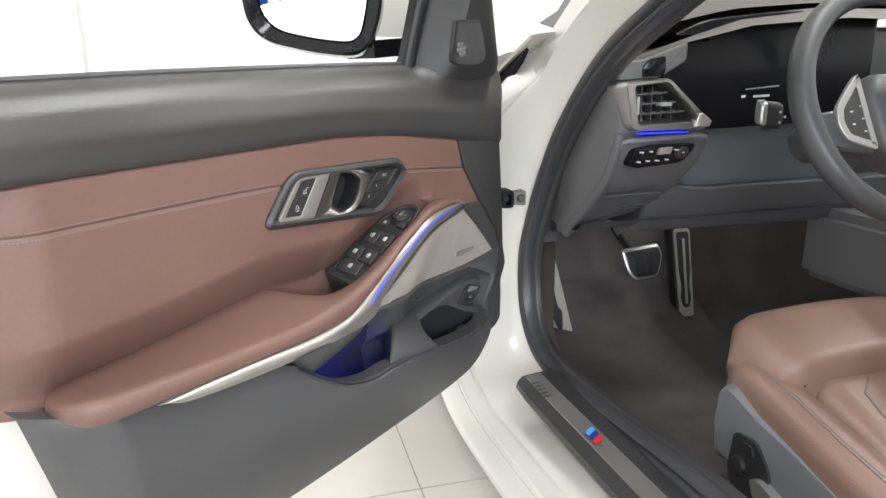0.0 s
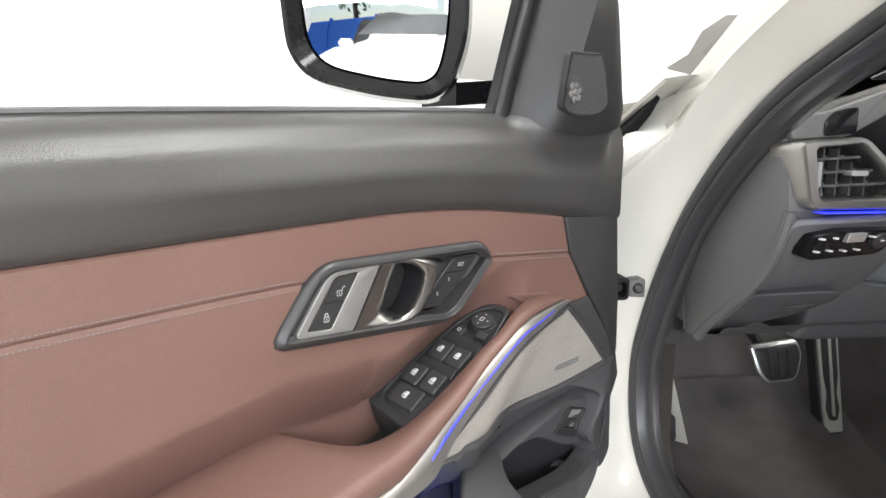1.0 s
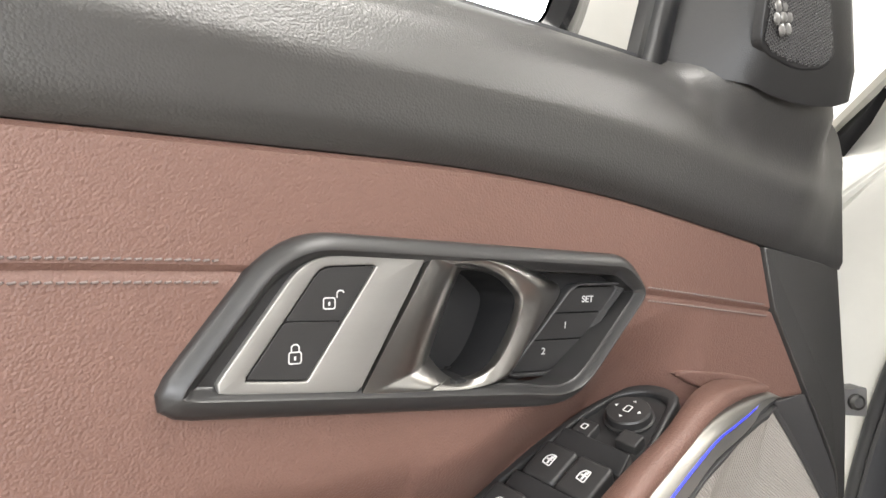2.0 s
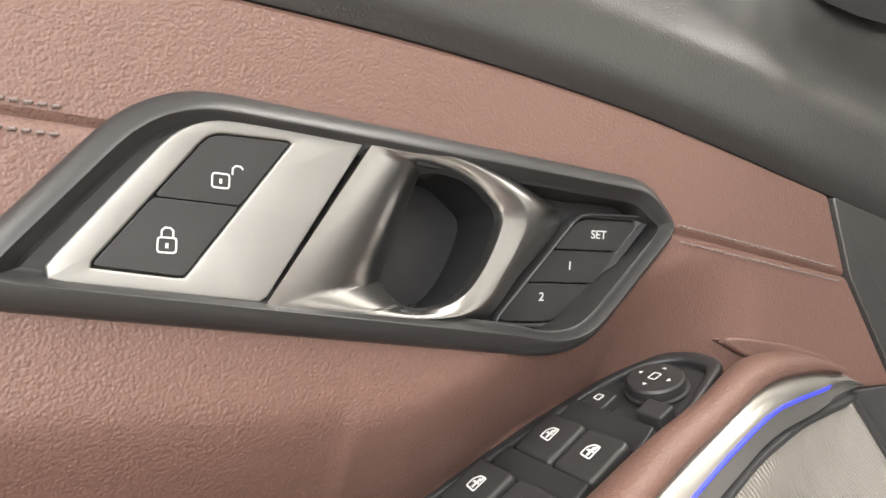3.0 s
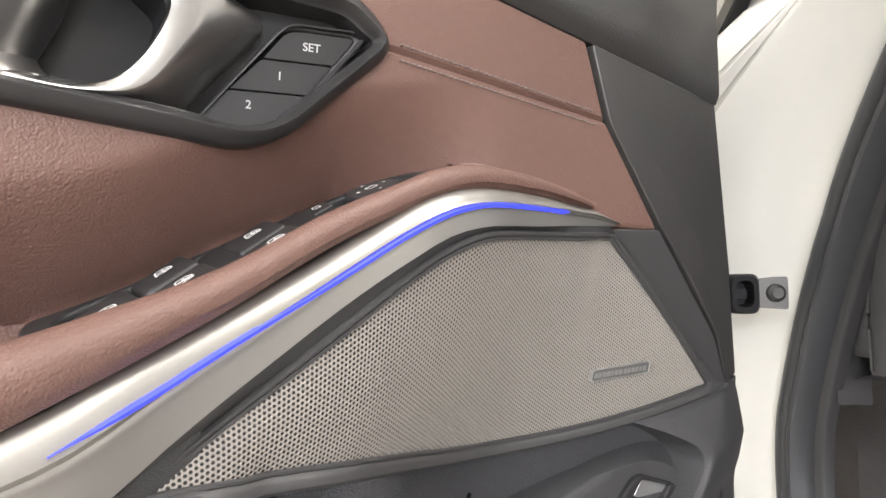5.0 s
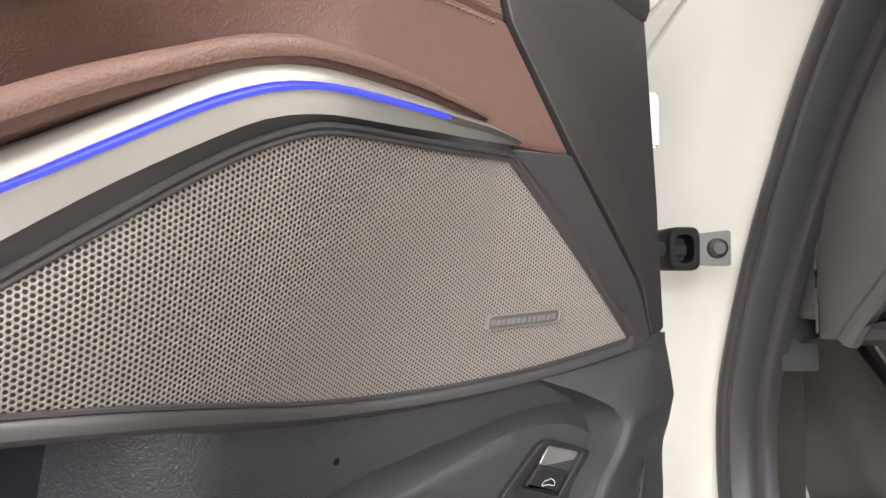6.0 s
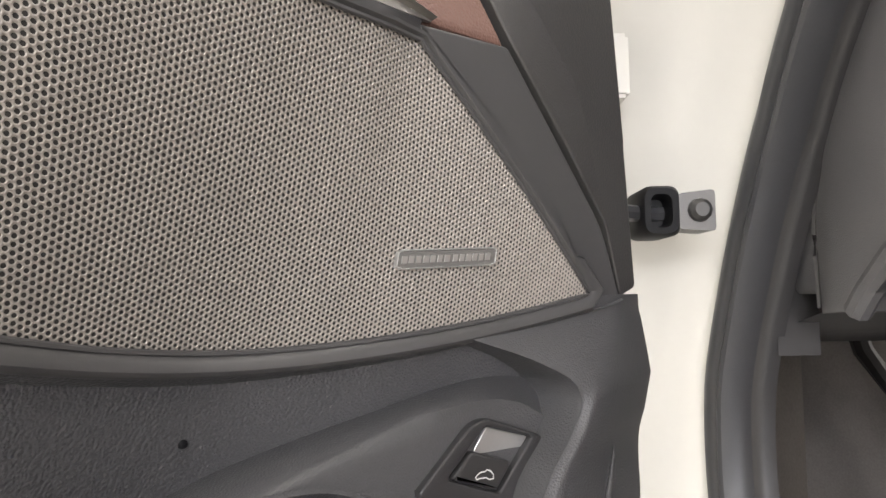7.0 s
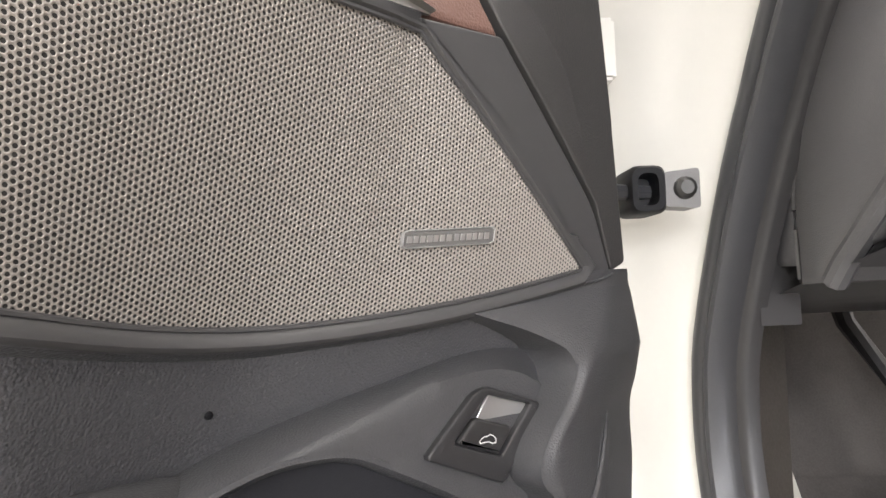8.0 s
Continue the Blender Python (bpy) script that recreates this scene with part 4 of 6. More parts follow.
part("block_rim", boxed(frame_plate(resample(inset(BLOCK, 0.0004), 80), resample(rounded([(-0.084, -0.026), (-0.078, 0.019), (-0.055, 0.0235), (0.0, 0.0225), (0.045, 0.0185), (0.070, 0.0115), (0.079, 0.0), (0.078, -0.014), (0.03, -0.026)], [0.006, 0.012, 0.02, 0.02, 0.02, 0.015, 0.015, 0.01, 0.02], 4), 80), lambda x, z: 0.0020 - 0.03 * max(0, x - 0.02) - 0.06 * max(0, -0.05 - x), 0.006, 0.0020)), BEZEL, block)


def window_switch(u, w, du, dw, lift):
    top = lambda x, z: 0.001 - lift - (x - u) * 0.16  # noqa: E731
    ob = part("window_switch", boxed(plate(rounded([(u - du, w - dw), (u + du, w - dw), (u + du, w + dw), (u - du, w + dw)], 0.003, 3), top, 0.016, 0.0020)), BUTTON, block, "black window switch")
    bm = bmesh.new()
    y = lambda x, z: top(x, z) - 0.0009  # noqa: E731
    s = 0.0034
    stroke(bm, rounded([(u - s, w - 0.0024), (u + s, w - 0.0024), (u + s, w + 0.0006), (u + s * 0.3, w + 0.0024), (u - s * 0.8, w + 0.0024)], 0.0007, 2), 0.00075, y, True)
    stroke(bm, [(u - 0.0024, w - 0.0004), (u + 0.0024, w - 0.0004)], 0.0012, y)
    stroke(bm, [(u + 0.0002, w - 0.0018), (u + 0.0002, w + 0.0016)], 0.0011, y)
    stroke(bm, [(u + 0.0012, w - 0.0012), (u + 0.0030, w - 0.0012)], 0.0010, y)
    part("icon", boxed(bm), ICON, ob, "white window icon", smooth=False)


window_switch(-0.0625, 0.0005, 0.0115, 0.0165, 0.000)
for u, w in ((-0.037, 0.011), (-0.037, -0.0118), (0.001, 0.009), (0.001, -0.0125)):
    window_switch(u, w, 0.0118, 0.0103, 0.002)
part("step", boxed(plate(rounded([(-0.024, -0.023), (-0.012, -0.023), (-0.012, 0.021), (-0.024, 0.021)], 0.001, 2), lambda x, z: 0.0035 - (x + 0.024) * 0.3, 0.01, 0.001)), BEZEL, block)
part("step", boxed(plate(rounded([(0.014, -0.024), (0.028, -0.022), (0.028, 0.020), (0.014, 0.020)], 0.001, 2), lambda x, z: 0.0030 - (x - 0.014) * 0.25, 0.01, 0.001)), BEZEL, block)
ku, kw = 0.056, -0.002
knob = part("mirror_knob", boxed(loft([[(ku + r * math.cos(a), 0.004 - h, kw + r * math.sin(a)) for a in np.arange(32) * math.pi / 16] for r, h in ((0.0140, 0), (0.0140, 0.0010), (0.0126, 0.0014), (0.0124, 0.0052), (0.0116, 0.0062), (0.009, 0.0064), (0.003, 0.0062))], ring=True, caps=True)), BUTTON, block, "round black mirror adjuster knob")
bm = bmesh.new()
stroke(bm, rounded([(ku - 0.0025, kw - 0.0017), (ku + 0.0025, kw - 0.0017), (ku + 0.0025, kw + 0.0017), (ku - 0.0025, kw + 0.0017)], 0.0007, 2), 0.0007, -0.0027, True)
for a in range(4):
    d = np.array([math.cos(a * math.pi / 2), math.sin(a * math.pi / 2)])
    n = np.array([-d[1], d[0]])
    q = [np.array([ku, kw]) + d * 0.0083, np.array([ku, kw]) + d * 0.0066 + n * 0.0013, np.array([ku, kw]) + d * 0.0066 - n * 0.0013]
    bm.faces.new([bm.verts.new((p[0], -0.0027, p[1])) for p in q])
part("icon", boxed(bm), ICON, knob, "white mirror icon with four arrows", smooth=False)
for u, w, du, dw in ((0.0335, 0.0105, 0.0055, 0.0058), (0.038, -0.0145, 0.0048, 0.0062)):
    key = part("small_switch", boxed(plate(rounded([(u - du, w - dw), (u + du, w - dw), (u + du, w + dw), (u - du, w + dw)], 0.0012, 2), lambda x, z: 0.000 - (x - 0.03) * 0.1, 0.01, 0.001)), BUTTON, block, "small black switch")
    if w > 0:
        bm = bmesh.new()
        stroke(bm, rounded([(u - 0.0022, w - 0.0012), (u + 0.0018, w - 0.0012), (u + 0.0018, w + 0.0018), (u - 0.0016, w + 0.0018)], 0.0007, 2), 0.0008, -0.0007, True)
        part("icon", boxed(bm), ICON, key, "white fold icon", smooth=False)

# ---- lower panel, pocket and cup holder
bottom = line([(-0.62, 0.405), (-0.45, 0.404), (-0.196, 0.411), (0.005, 0.424), (0.158, 0.435), (0.234, 0.456), (0.285, 0.509), (0.314, 0.578)])
lip = line([(-0.62, 0.668), (-0.508, 0.668), (-0.47, 0.662), (-0.42, 0.660), (-0.37, 0.648), (-0.29, 0.644), (-0.235, 0.630), (-0.205, 0.610), (-0.178, 0.592), (-0.135, 0.568), (-0.085, 0.556), (-0.037, 0.557), (0.057, 0.546), (0.175, 0.529), (0.25, 0.530), (0.285, 0.545), (0.315, 0.59)])


def low_depth(x, z):
    out = float(np.interp(x, [-0.52, -0.49, -0.45, -0.3, 0.05, 0.2, 0.27, 0.316], [0.012, -0.022, -0.048, -0.055, -0.045, -0.03, -0.012, 0.006]))
    s = max(0, min(1, (z - 0.41) / 0.17))
    return 0.008 + (out - 0.008) * math.sin(s * math.pi / 2) ** 0.9


low = ruled(-0.506, 0.3145, bottom, lip, low_depth, 90, 22, roll=0.006, back=0.03)
for v in low.verts:
    v.co.x += max(0.0, 0.668 - v.co.z) * 0.24 * max(0.0, min(1.0, (-0.15 - v.co.x) / 0.35))
part("lower_panel", low, GRAIN, door, "grained dark plastic lower panel")
pocket_top = line([(-0.24, 0.640), (-0.205, 0.612), (-0.193, 0.606), (-0.111, 0.622), (-0.08, 0.636), (-0.04, 0.643), (0.0, 0.6405), (0.04, 0.6335), (0.08, 0.6262), (0.12, 0.6222), (0.16, 0.6230), (0.20, 0.6265), (0.24, 0.6322), (0.29, 0.6395), (0.313, 0.6440), (0.33, 0.65)])
rim_rows = []
for x in np.linspace(-0.245, -0.06, 30):
    a, b = min(pocket_top(x), S_LOW(x) - 0.001), S_LOW(x) + 0.002
    y0 = S_Y(x) + 0.003
    y1 = float(np.interp(x, [-0.245, -0.15, -0.06], [-0.052, -0.044, -0.036]))
    rim_rows.append([(x, y0 + 0.02, b), (x, y0, b), (x, y0 * 0.7 + y1 * 0.3, a + (b - a) * 0.6), (x, y1 + 0.001, a + (b - a) * 0.15), (x, y1 + 0.004, a), (x, max(y1 + 0.03, 0.02), a + 0.002)])
part("pocket_rim", loft(rim_rows), GRAIN, door, "grained dark plastic rim over the pocket")


def liner(xa, xb):
    rows = []
    for x in np.linspace(xa, xb, 40):
        t, l_ = pocket_top(x), lip(x)
        d = 0.062 * min(1.0, max(0.15, (x + 0.225) / 0.07)) * (1 if x < 0.22 else max(0.12, 1 - (x - 0.22) / 0.07))
        k = min(1.0, max(0.0, (x + 0.03) / 0.05))      # the shallow stretch under the loudspeaker
        y0 = max(y_low(x) + 0.001, -0.012)
        base = 0.50
        yl = low_depth(x, l_) + 0.004
        steps = [(0.006, 0.003, 0.006, 0.003), (0.0, 0.0, 0.0, 0.0), (d * 0.35, -0.010, 0.009, -0.004), (d * 0.68, -0.030, 0.015, -0.020), (d * 0.95, -0.055, 0.022, -0.042), (d, -0.08, 0.030, -0.062), (d, -0.095, d, -0.085)]
        row = [(x, y0 + p + (r - p) * k, t + q + (s - q) * k) for p, q, r, s in steps]
        rows.append(row + [(x, y0 + d * 0.9, base + 0.01), (x, y0 + d * 0.75, base), (x, low_depth(x, base) + 0.014, base), (x, low_depth(x, base + 0.012) + 0.007, base + 0.012), (x, yl + 0.002, l_ - 0.012), (x, yl, l_ - 0.004), (x, yl - 0.003, l_ + 0.0005)])
    return loft(rows)


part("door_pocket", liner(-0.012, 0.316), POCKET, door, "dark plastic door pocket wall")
# same wall carried on to the rear, its shade put into the colour
part("pocket_rear", liner(-0.225, -0.012), POCKET_SHADE, door, "deep rear of the pocket, its plastic darkened for shade")
# moulded pad with the boot button, and the cup holder below it
ledge_back = line([(0.06, 0.566), (0.096, 0.575), (0.127, 0.5845), (0.164, 0.5947), (0.193, 0.6023), (0.224, 0.6105), (0.254, 0.6155), (0.285, 0.6170)])
ledge_front = line([(0.06, 0.560), (0.108, 0.5750), (0.129, 0.5805), (0.159, 0.5887), (0.186, 0.5965), (0.205, 0.6015), (0.232, 0.6035), (0.250, 0.6005), (0.262, 0.5945), (0.285, 0.582)])
cup_edge = line([(0.06, 0.555), (0.10, 0.571), (0.122, 0.5775), (0.139, 0.5790), (0.1585, 0.5770), (0.179, 0.5676), (0.199, 0.557), (0.217, 0.548), (0.256, 0.537), (0.29, 0.53)])
pad_y = lambda x, z: 0.012 - (x - 0.2) * 0.05  # noqa: E731


def moulding():
    """The pad in the pocket: a ledge on top, a plain face for the button, and the rolled rim of the bottle opening."""
    rows = []
    for x in np.linspace(0.085, 0.272, 46):
        lb, lf, ce = ledge_back(x), ledge_front(x), cup_edge(x)
        y, n = pad_y(x, 0), 6
        face_rows = [(x, y + 0.0008 * (1 - min(1, k / 1.5)), lf + (ce - lf) * k / n) for k in range(n)]
        rows.append([(x, 0.045, lb + 0.001), (x, 0.030, lb), (x, y + 0.010, lf + (lb - lf) * 0.55 + 0.0012), (x, y + 0.003, lf + 0.0016)] + face_rows + [(x, y - 0.0012, ce + 0.003), (x, y - 0.0014, ce + 0.001), (x, y + 0.0008, ce - 0.0012), (x, y + 0.005, ce - 0.002), (x, y + 0.03, ce - 0.002)])
    rows.append([(0.2735, p[1] + 0.02, p[2]) for p in rows[-1]])
    return loft(rows)


# dark sheet added below the rim for the bottle holder's shade
part("cup_shade", loft([[(x, pad_y(x, 0) + 0.010 + 0.02 * s, cup_edge(x) - 0.001 - (cup_edge(x) - 0.46) * s) for s in (0, 0.3, 0.7, 1.0)] for x in np.linspace(0.10, 0.282, 24)]), POCKET_SHADE, door, "dark sheet standing in for shade inside the bottle holder")
part("pocket_moulding", moulding(), GRAIN, door, "moulded dark plastic pad in the pocket", sharp=50)
corner_in = line([(0.50, 0.262), (0.53, 0.268), (0.5527, 0.2440), (0.568, 0.2450), (0.587, 0.2620), (0.5985, 0.2690), (0.605, 0.2685), (0.611, 0.2640), (0.6162, 0.2545), (0.622, 0.2420), (0.628, 0.225), (0.632, 0.2150)])
corner_crease = line([(0.50, 0.276), (0.53, 0.262), (0.567, 0.2560), (0.5866, 0.2700), (0.6055, 0.2830), (0.6241, 0.2980), (0.6368, 0.3105), (0.6465, 0.3170)])
corner_out = line([(0.50, 0.330), (0.5348, 0.3560), (0.5591, 0.3610), (0.5901, 0.3620), (0.6224, 0.3580), (0.6506, 0.3430)])
corner_rows = []
for z in np.linspace(0.505, 0.6475, 48):
    a, m_, b = corner_in(min(z, 0.632)), corner_crease(min(z, 0.6465)), corner_out(z)
    if z > 0.632:
        a = 0.2150 + (z - 0.632) / 0.0155 * 0.085
    a = min(a, m_ - 0.006)
    k = min(1.0, max(0.0, (0.640 - z) / 0.035))
    ya = y_low(a) + 0.002 + (-0.0085 - y_low(a) - 0.002) * k * k * (3 - 2 * k)
    ym = 0.0035 - 0.0140 * k
    deep = 0.03 * k
    row = [(a - 0.0025, ya + 0.004 + deep, z), (a - 0.0018, ya + 0.0025 + deep * 0.2, z), (a, ya + 0.0004, z), (a + 0.002, ya, z)]
    row += [(a + (m_ - a) * f, ya + (ym - ya) * f - 0.0015 * math.sin(f * math.pi), z) for f in (0.35, 0.65, 0.9)]
    row += [(m_ + (b - m_) * f, ym + (b - m_) * 0.36 * f ** 1.25, z) for f in (0.06, 0.2, 0.45, 0.7, 0.88, 0.97)]
    row += [(b, ym + (b - m_) * 0.36 + 0.003, z), (b - 0.001, ym + (b - m_) * 0.36 + 0.010, z), (b - 0.006, 0.06, z)]
    corner_rows.append(row)
part("front_corner", loft(corner_rows), GRAIN, door, "dark plastic front corner of the panel", sharp=60)
bb = rounded([(0.1915, 0.5712), (0.2195, 0.5955), (0.2277, 0.5969), (0.2594, 0.5858), (0.2559, 0.5800), (0.2347, 0.5525)], [0.002, 0.005, 0.003, 0.002, 0.003, 0.003], 4)
BOOT_KEYS = rounded([(0.2066, 0.5753), (0.2267, 0.5934), (0.2530, 0.5862), (0.2332, 0.5652)], 0.0012, 3)
boot = part("boot_button", frame_plate(resample(bb, 60), resample(BOOT_KEYS, 60), lambda x, z: pad_y(x, z) - 0.0035, 0.008, 0.0012), HARD, door, "boot release button in a dark bezel")
part("button_well", plate(inset(BOOT_KEYS, -0.001), lambda x, z: pad_y(x, z) + 0.006, 0.003, 0.0004), DARK, boot)
part("button_back", plate(rounded([(0.2200, 0.5800), (0.2285, 0.5930), (0.2524, 0.5858), (0.2440, 0.5735)], 0.0008, 2), lambda x, z: pad_y(x, z) - 0.0012 + 0.16 * max(0.0, 0.5895 - z), 0.006, 0.0006), SILVER, boot, "silver upper half of the button")
part("button_key", plate(rounded([(0.2082, 0.5752), (0.2190, 0.5846), (0.2398, 0.5776), (0.2318, 0.5662)], [0.001, 0.003, 0.003, 0.001], 4), lambda x, z: pad_y(x, z) - 0.0032 - 0.0012 * math.sin(min(1.0, max(0.0, (z - 0.566) / 0.018)) * math.pi), 0.008, 0.0012), BUTTON, boot, "black lower half of the button")
bm = bmesh.new()
stroke(bm, [(u - 0.0065, w + 0.0002) for u, w in ((0.2258, 0.5742), (0.2270, 0.5752), (0.2285, 0.5758), (0.2305, 0.5757), (0.2318, 0.5763), (0.2338, 0.5754), (0.2352, 0.5738), (0.2350, 0.5722), (0.2330, 0.5722), (0.2312, 0.5732), (0.2280, 0.5734), (0.2262, 0.5732))], 0.0005, lambda x, z: pad_y(x, z) - 0.0050, True)
part("icon", bm, ICON, boot, "white boot lid icon", smooth=False)
part("clip", loft([[(0.113 + r * math.cos(a), 0.0385 - h, 0.598 + r * math.sin(a)) for a in np.arange(10) * math.pi / 5] for r, h in ((0.0018, 0), (0.0016, 0.0010), (0.0009, 0.0014))], ring=True, caps=True), DARK, door, "small dark clip on the pocket wall")
part("cup_ring", tube([(0.165 + 0.062 * math.cos(a), 0.022 + 0.022 * math.sin(a), 0.512) for a in np.arange(28) * math.pi / 14], 0.006, n=8, loop=True), GRAIN, door, "dark plastic bottle holder ring")
tower = []
for y, xl, zl, xr, zr in ((0.040, 0.034, 0.586, 0.108, 0.577), (0.018, 0.020, 0.588, 0.092, 0.578), (0.004, 0.005, 0.587, 0.080, 0.573), (-0.012, -0.014, 0.581, 0.070, 0.566), (-0.026, -0.033, 0.569, 0.070, 0.556), (-0.035, -0.045, 0.558, 0.074, 0.547)):
    zf = 0.535 if y < -0.02 else 0.515 if y < 0 else 0.50
    tower.append([(q[0], y, q[1]) for q in rounded([(xl - 0.004, zf), (xl, zl), (xr, zr), (xr + 0.004, zf)], [0.002, 0.013, 0.007, 0.002], 6)])
part("pocket_divider", loft(tower, ring=True, caps=True), GRAIN, door, "moulded divider in the pocket", sharp=55)
# unseen glowing slab added behind the pocket's lip, to turn its back wall blue
part("pocket_light", loft([[(x, low_depth(x, lip(x)) + 0.012 + dy, lip(x) - 0.024 + dz) for dy, dz in ((0, 0), (0.0015, 0), (0.0015, 0.010), (0, 0.010))] for x in np.linspace(-0.150, -0.070, 8)], ring=True, caps=True), glow("blue_pocket_light", (0.02, 0.03, 1.0), 95.0), door, "small hidden blue light added in the pocket")

# ---- outside mirror on the door
mirror = thing("door_mirror", "folded-out car door mirror with a gloss black housing", "car mirror")
MN = Vector((-0.72, -0.69, -0.053)).normalized()
MU = (Vector((0, 0, 1)) - MN * MN.z).normalized()
MR = MU.cross(MN)
MC = Vector((0.02, 0.125, 1.085))
MM = Matrix(((MR.x, -MN.x, MU.x, MC.x), (MR.y, -MN.y, MU.y, MC.y), (MR.z, -MN.z, MU.z, MC.z), (0, 0, 0, 1)))


def mirrored(bm):
    bmesh.ops.transform(bm, matrix=MM, verts=bm.verts[:])
    return bm


glass_out = rounded([(-0.098, 0.085), (-0.085, -0.060), (0.000, -0.078), (0.050, -0.082), (0.064, -0.03), (0.066, 0.085)], [0.03, 0.05, 0.03, 0.035, 0.03, 0.03], 6)
MR_R = 1.7            # the glass is slightly convex
g_mid = np.mean(np.array(glass_out, float), axis=0)
g_rows = [[(x, 0.004, z) for x, z in glass_out]]
for k in (1.0, 0.9, 0.8, 0.65, 0.5, 0.35, 0.2, 0.08):
    g_rows.append([(q[0], ((q - g_mid) @ (q - g_mid)) / (2 * MR_R) - 0.0035, q[1]) for q in (g_mid + (np.array(p) - g_mid) * k for p in glass_out)])
part("mirror_glass", mirrored(loft(g_rows, ring=True, caps=True)), MIRROR, mirror, "clean mirror glass", sharp=20)
hous = resample(rounded([(-0.122, 0.105), (-0.108, -0.075), (-0.01, -0.098), (0.062, -0.104), (0.088, -0.04), (0.090, 0.105)], [0.04, 0.055, 0.03, 0.045, 0.03, 0.04], 6), 80)
gl = resample(inset(glass_out, -0.002), 80)
rows = [[(x, 0.004, z) for x, z in gl], [(x, -0.004, z) for x, z in inset(gl, -0.001)], [(x, -0.012, z) for x, z in inset(hous, 0.006)], [(x, -0.010, z) for x, z in inset(hous, 0.001)], [(x, -0.002, z) for x, z in hous], [(x, 0.03, z) for x, z in inset(hous, -0.004)], [(x, 0.07, z) for x, z in inset(hous, 0.012)], [(x, 0.095, z) for x, z in inset(hous, 0.045)]]
bm = loft(rows, ring=True)
bm.verts.ensure_lookup_table()
bm.faces.new(bm.verts[-80:])
part("mirror_housing", mirrored(bm), GLOSS, mirror, "gloss black mirror housing")
part("mirror_arm", loft([[(x, y + a * dy, z + b * dz) for a, b in ((-1, -1), (1, -1), (1, 1), (-1, 1))] for x, y, z, dy, dz in ((0.135, 0.16, 0.995, 0.03, 0.014), (0.17, 0.15, 0.998, 0.03, 0.014), (0.235, 0.11, 1.000, 0.03, 0.016), (0.27, 0.05, 1.000, 0.03, 0.018))], ring=True, caps=True), GLOSS, mirror, "gloss black mirror arm")
part("mirror_foot", loft([[(x, y, z) for x, y in ((0.135, 0.155), (0.20, 0.135), (0.25, 0.10), (0.25, 0.16))] for z in (1.016, 1.09, 1.2)], ring=True, caps=True), PAINT, mirror, "white painted mirror foot cover")

# ---------------------------------------------------------------- the car
car = thing("car", "white car body around the open driver's door", "car", CAR)
# the line of the door opening, ahead and up, from the roof down the pillar, round the foot and back along the sill
RING = [(-0.62, 1.135), (-0.50, 1.098), (-0.373, 1.050), (-0.236, 0.988), (-0.108, 0.891), (-0.008, 0.777), (0.056, 0.632), (0.075, 0.520), (0.055, 0.430), (0.0, 0.375), (-0.08, 0.353), (-0.19, 0.353), (-0.40, 0.372), (-0.62, 0.392), (-1.1, 0.40)]
ring = curve(RING, 6)


def normals(pts):
    out = []
    for k in range(len(pts)):
        d = pts[min(k + 1, len(pts) - 1)] - pts[max(k - 1, 0)]
        d = d / np.linalg.norm(d)
        out.append(np.array([-d[1], d[0]]))
    return out


nrm = normals(ring)     # points away from the opening


def along(off, i):
    """The opening's line moved off from it and inwards; higher up its flange narrows, and it shifts in to fit the
    camera's view.
    """
    out = []
    for p, n in zip(ring, nrm):
        w = min(1.0, max(0.0, (0.91 - p[1]) / 0.11))
        v = min(1.0, max(0.0, (0.97 - p[1]) / 0.06))
        o2 = off if off < 0.045 else 0.045 + (off - 0.045) * v
        i2 = i if i > -0.03 else -0.03 + (i + 0.03) * w
        q = p + n * o2
        out.append(c(q[0], i2 + 0.016 * min(1.0, max(0.0, (p[1] - 0.58) / 0.2)), q[1]))
    return out


def sweep(profile):
    """Sweeps (distance from the opening's line, inwards) pairs along the opening."""
    return loft([list(r) for r in zip(*[along(o, i) for o, i in profile])])


part("door_frame", sweep([(-0.004, 0.045), (0.0, 0.030), (0.012, 0.018), (0.030, -0.004), (0.040, -0.040), (0.044, -0.086), (0.046, -0.100), (0.0525, -0.103), (0.053, -0.107), (0.0475, -0.110), (0.0485, -0.134), (0.055, -0.138), (0.0555, -0.142), (0.051, -0.146), (0.055, -0.160), (0.059, -0.172), (0.064, -0.180), (0.072, -0.181), (0.085, -0.165), (0.11, -0.10)]), PAINT, car, "white painted door frame, pillar and sill")
seal = part("door_seal", sweep([(0.008, 0.038), (0.0075, 0.029), (0.005, 0.0225), (0.000, 0.0190), (-0.005, 0.0190), (-0.0095, 0.0215), (-0.012, 0.0255), (-0.0130, 0.0285), (-0.0138, 0.0255), (-0.0160, 0.0225), (-0.0190, 0.0215), (-0.0220, 0.0235), (-0.0240, 0.0290), (-0.0252, 0.036), (-0.0255, 0.042), (-0.022, 0.055)]), RUBBER, car, "thick black rubber door seal")
part("inner_trim", sweep([(-0.022, 0.044), (-0.026, 0.047), (-0.029, 0.050), (-0.030, 0.054), (-0.030, 0.062)]), HARD, car, "dark plastic inner frame trim")


def body_panel(name, rows, material, label):
    return part(name, loft([[c(*p) for p in r] for r in rows]), material, car, label)


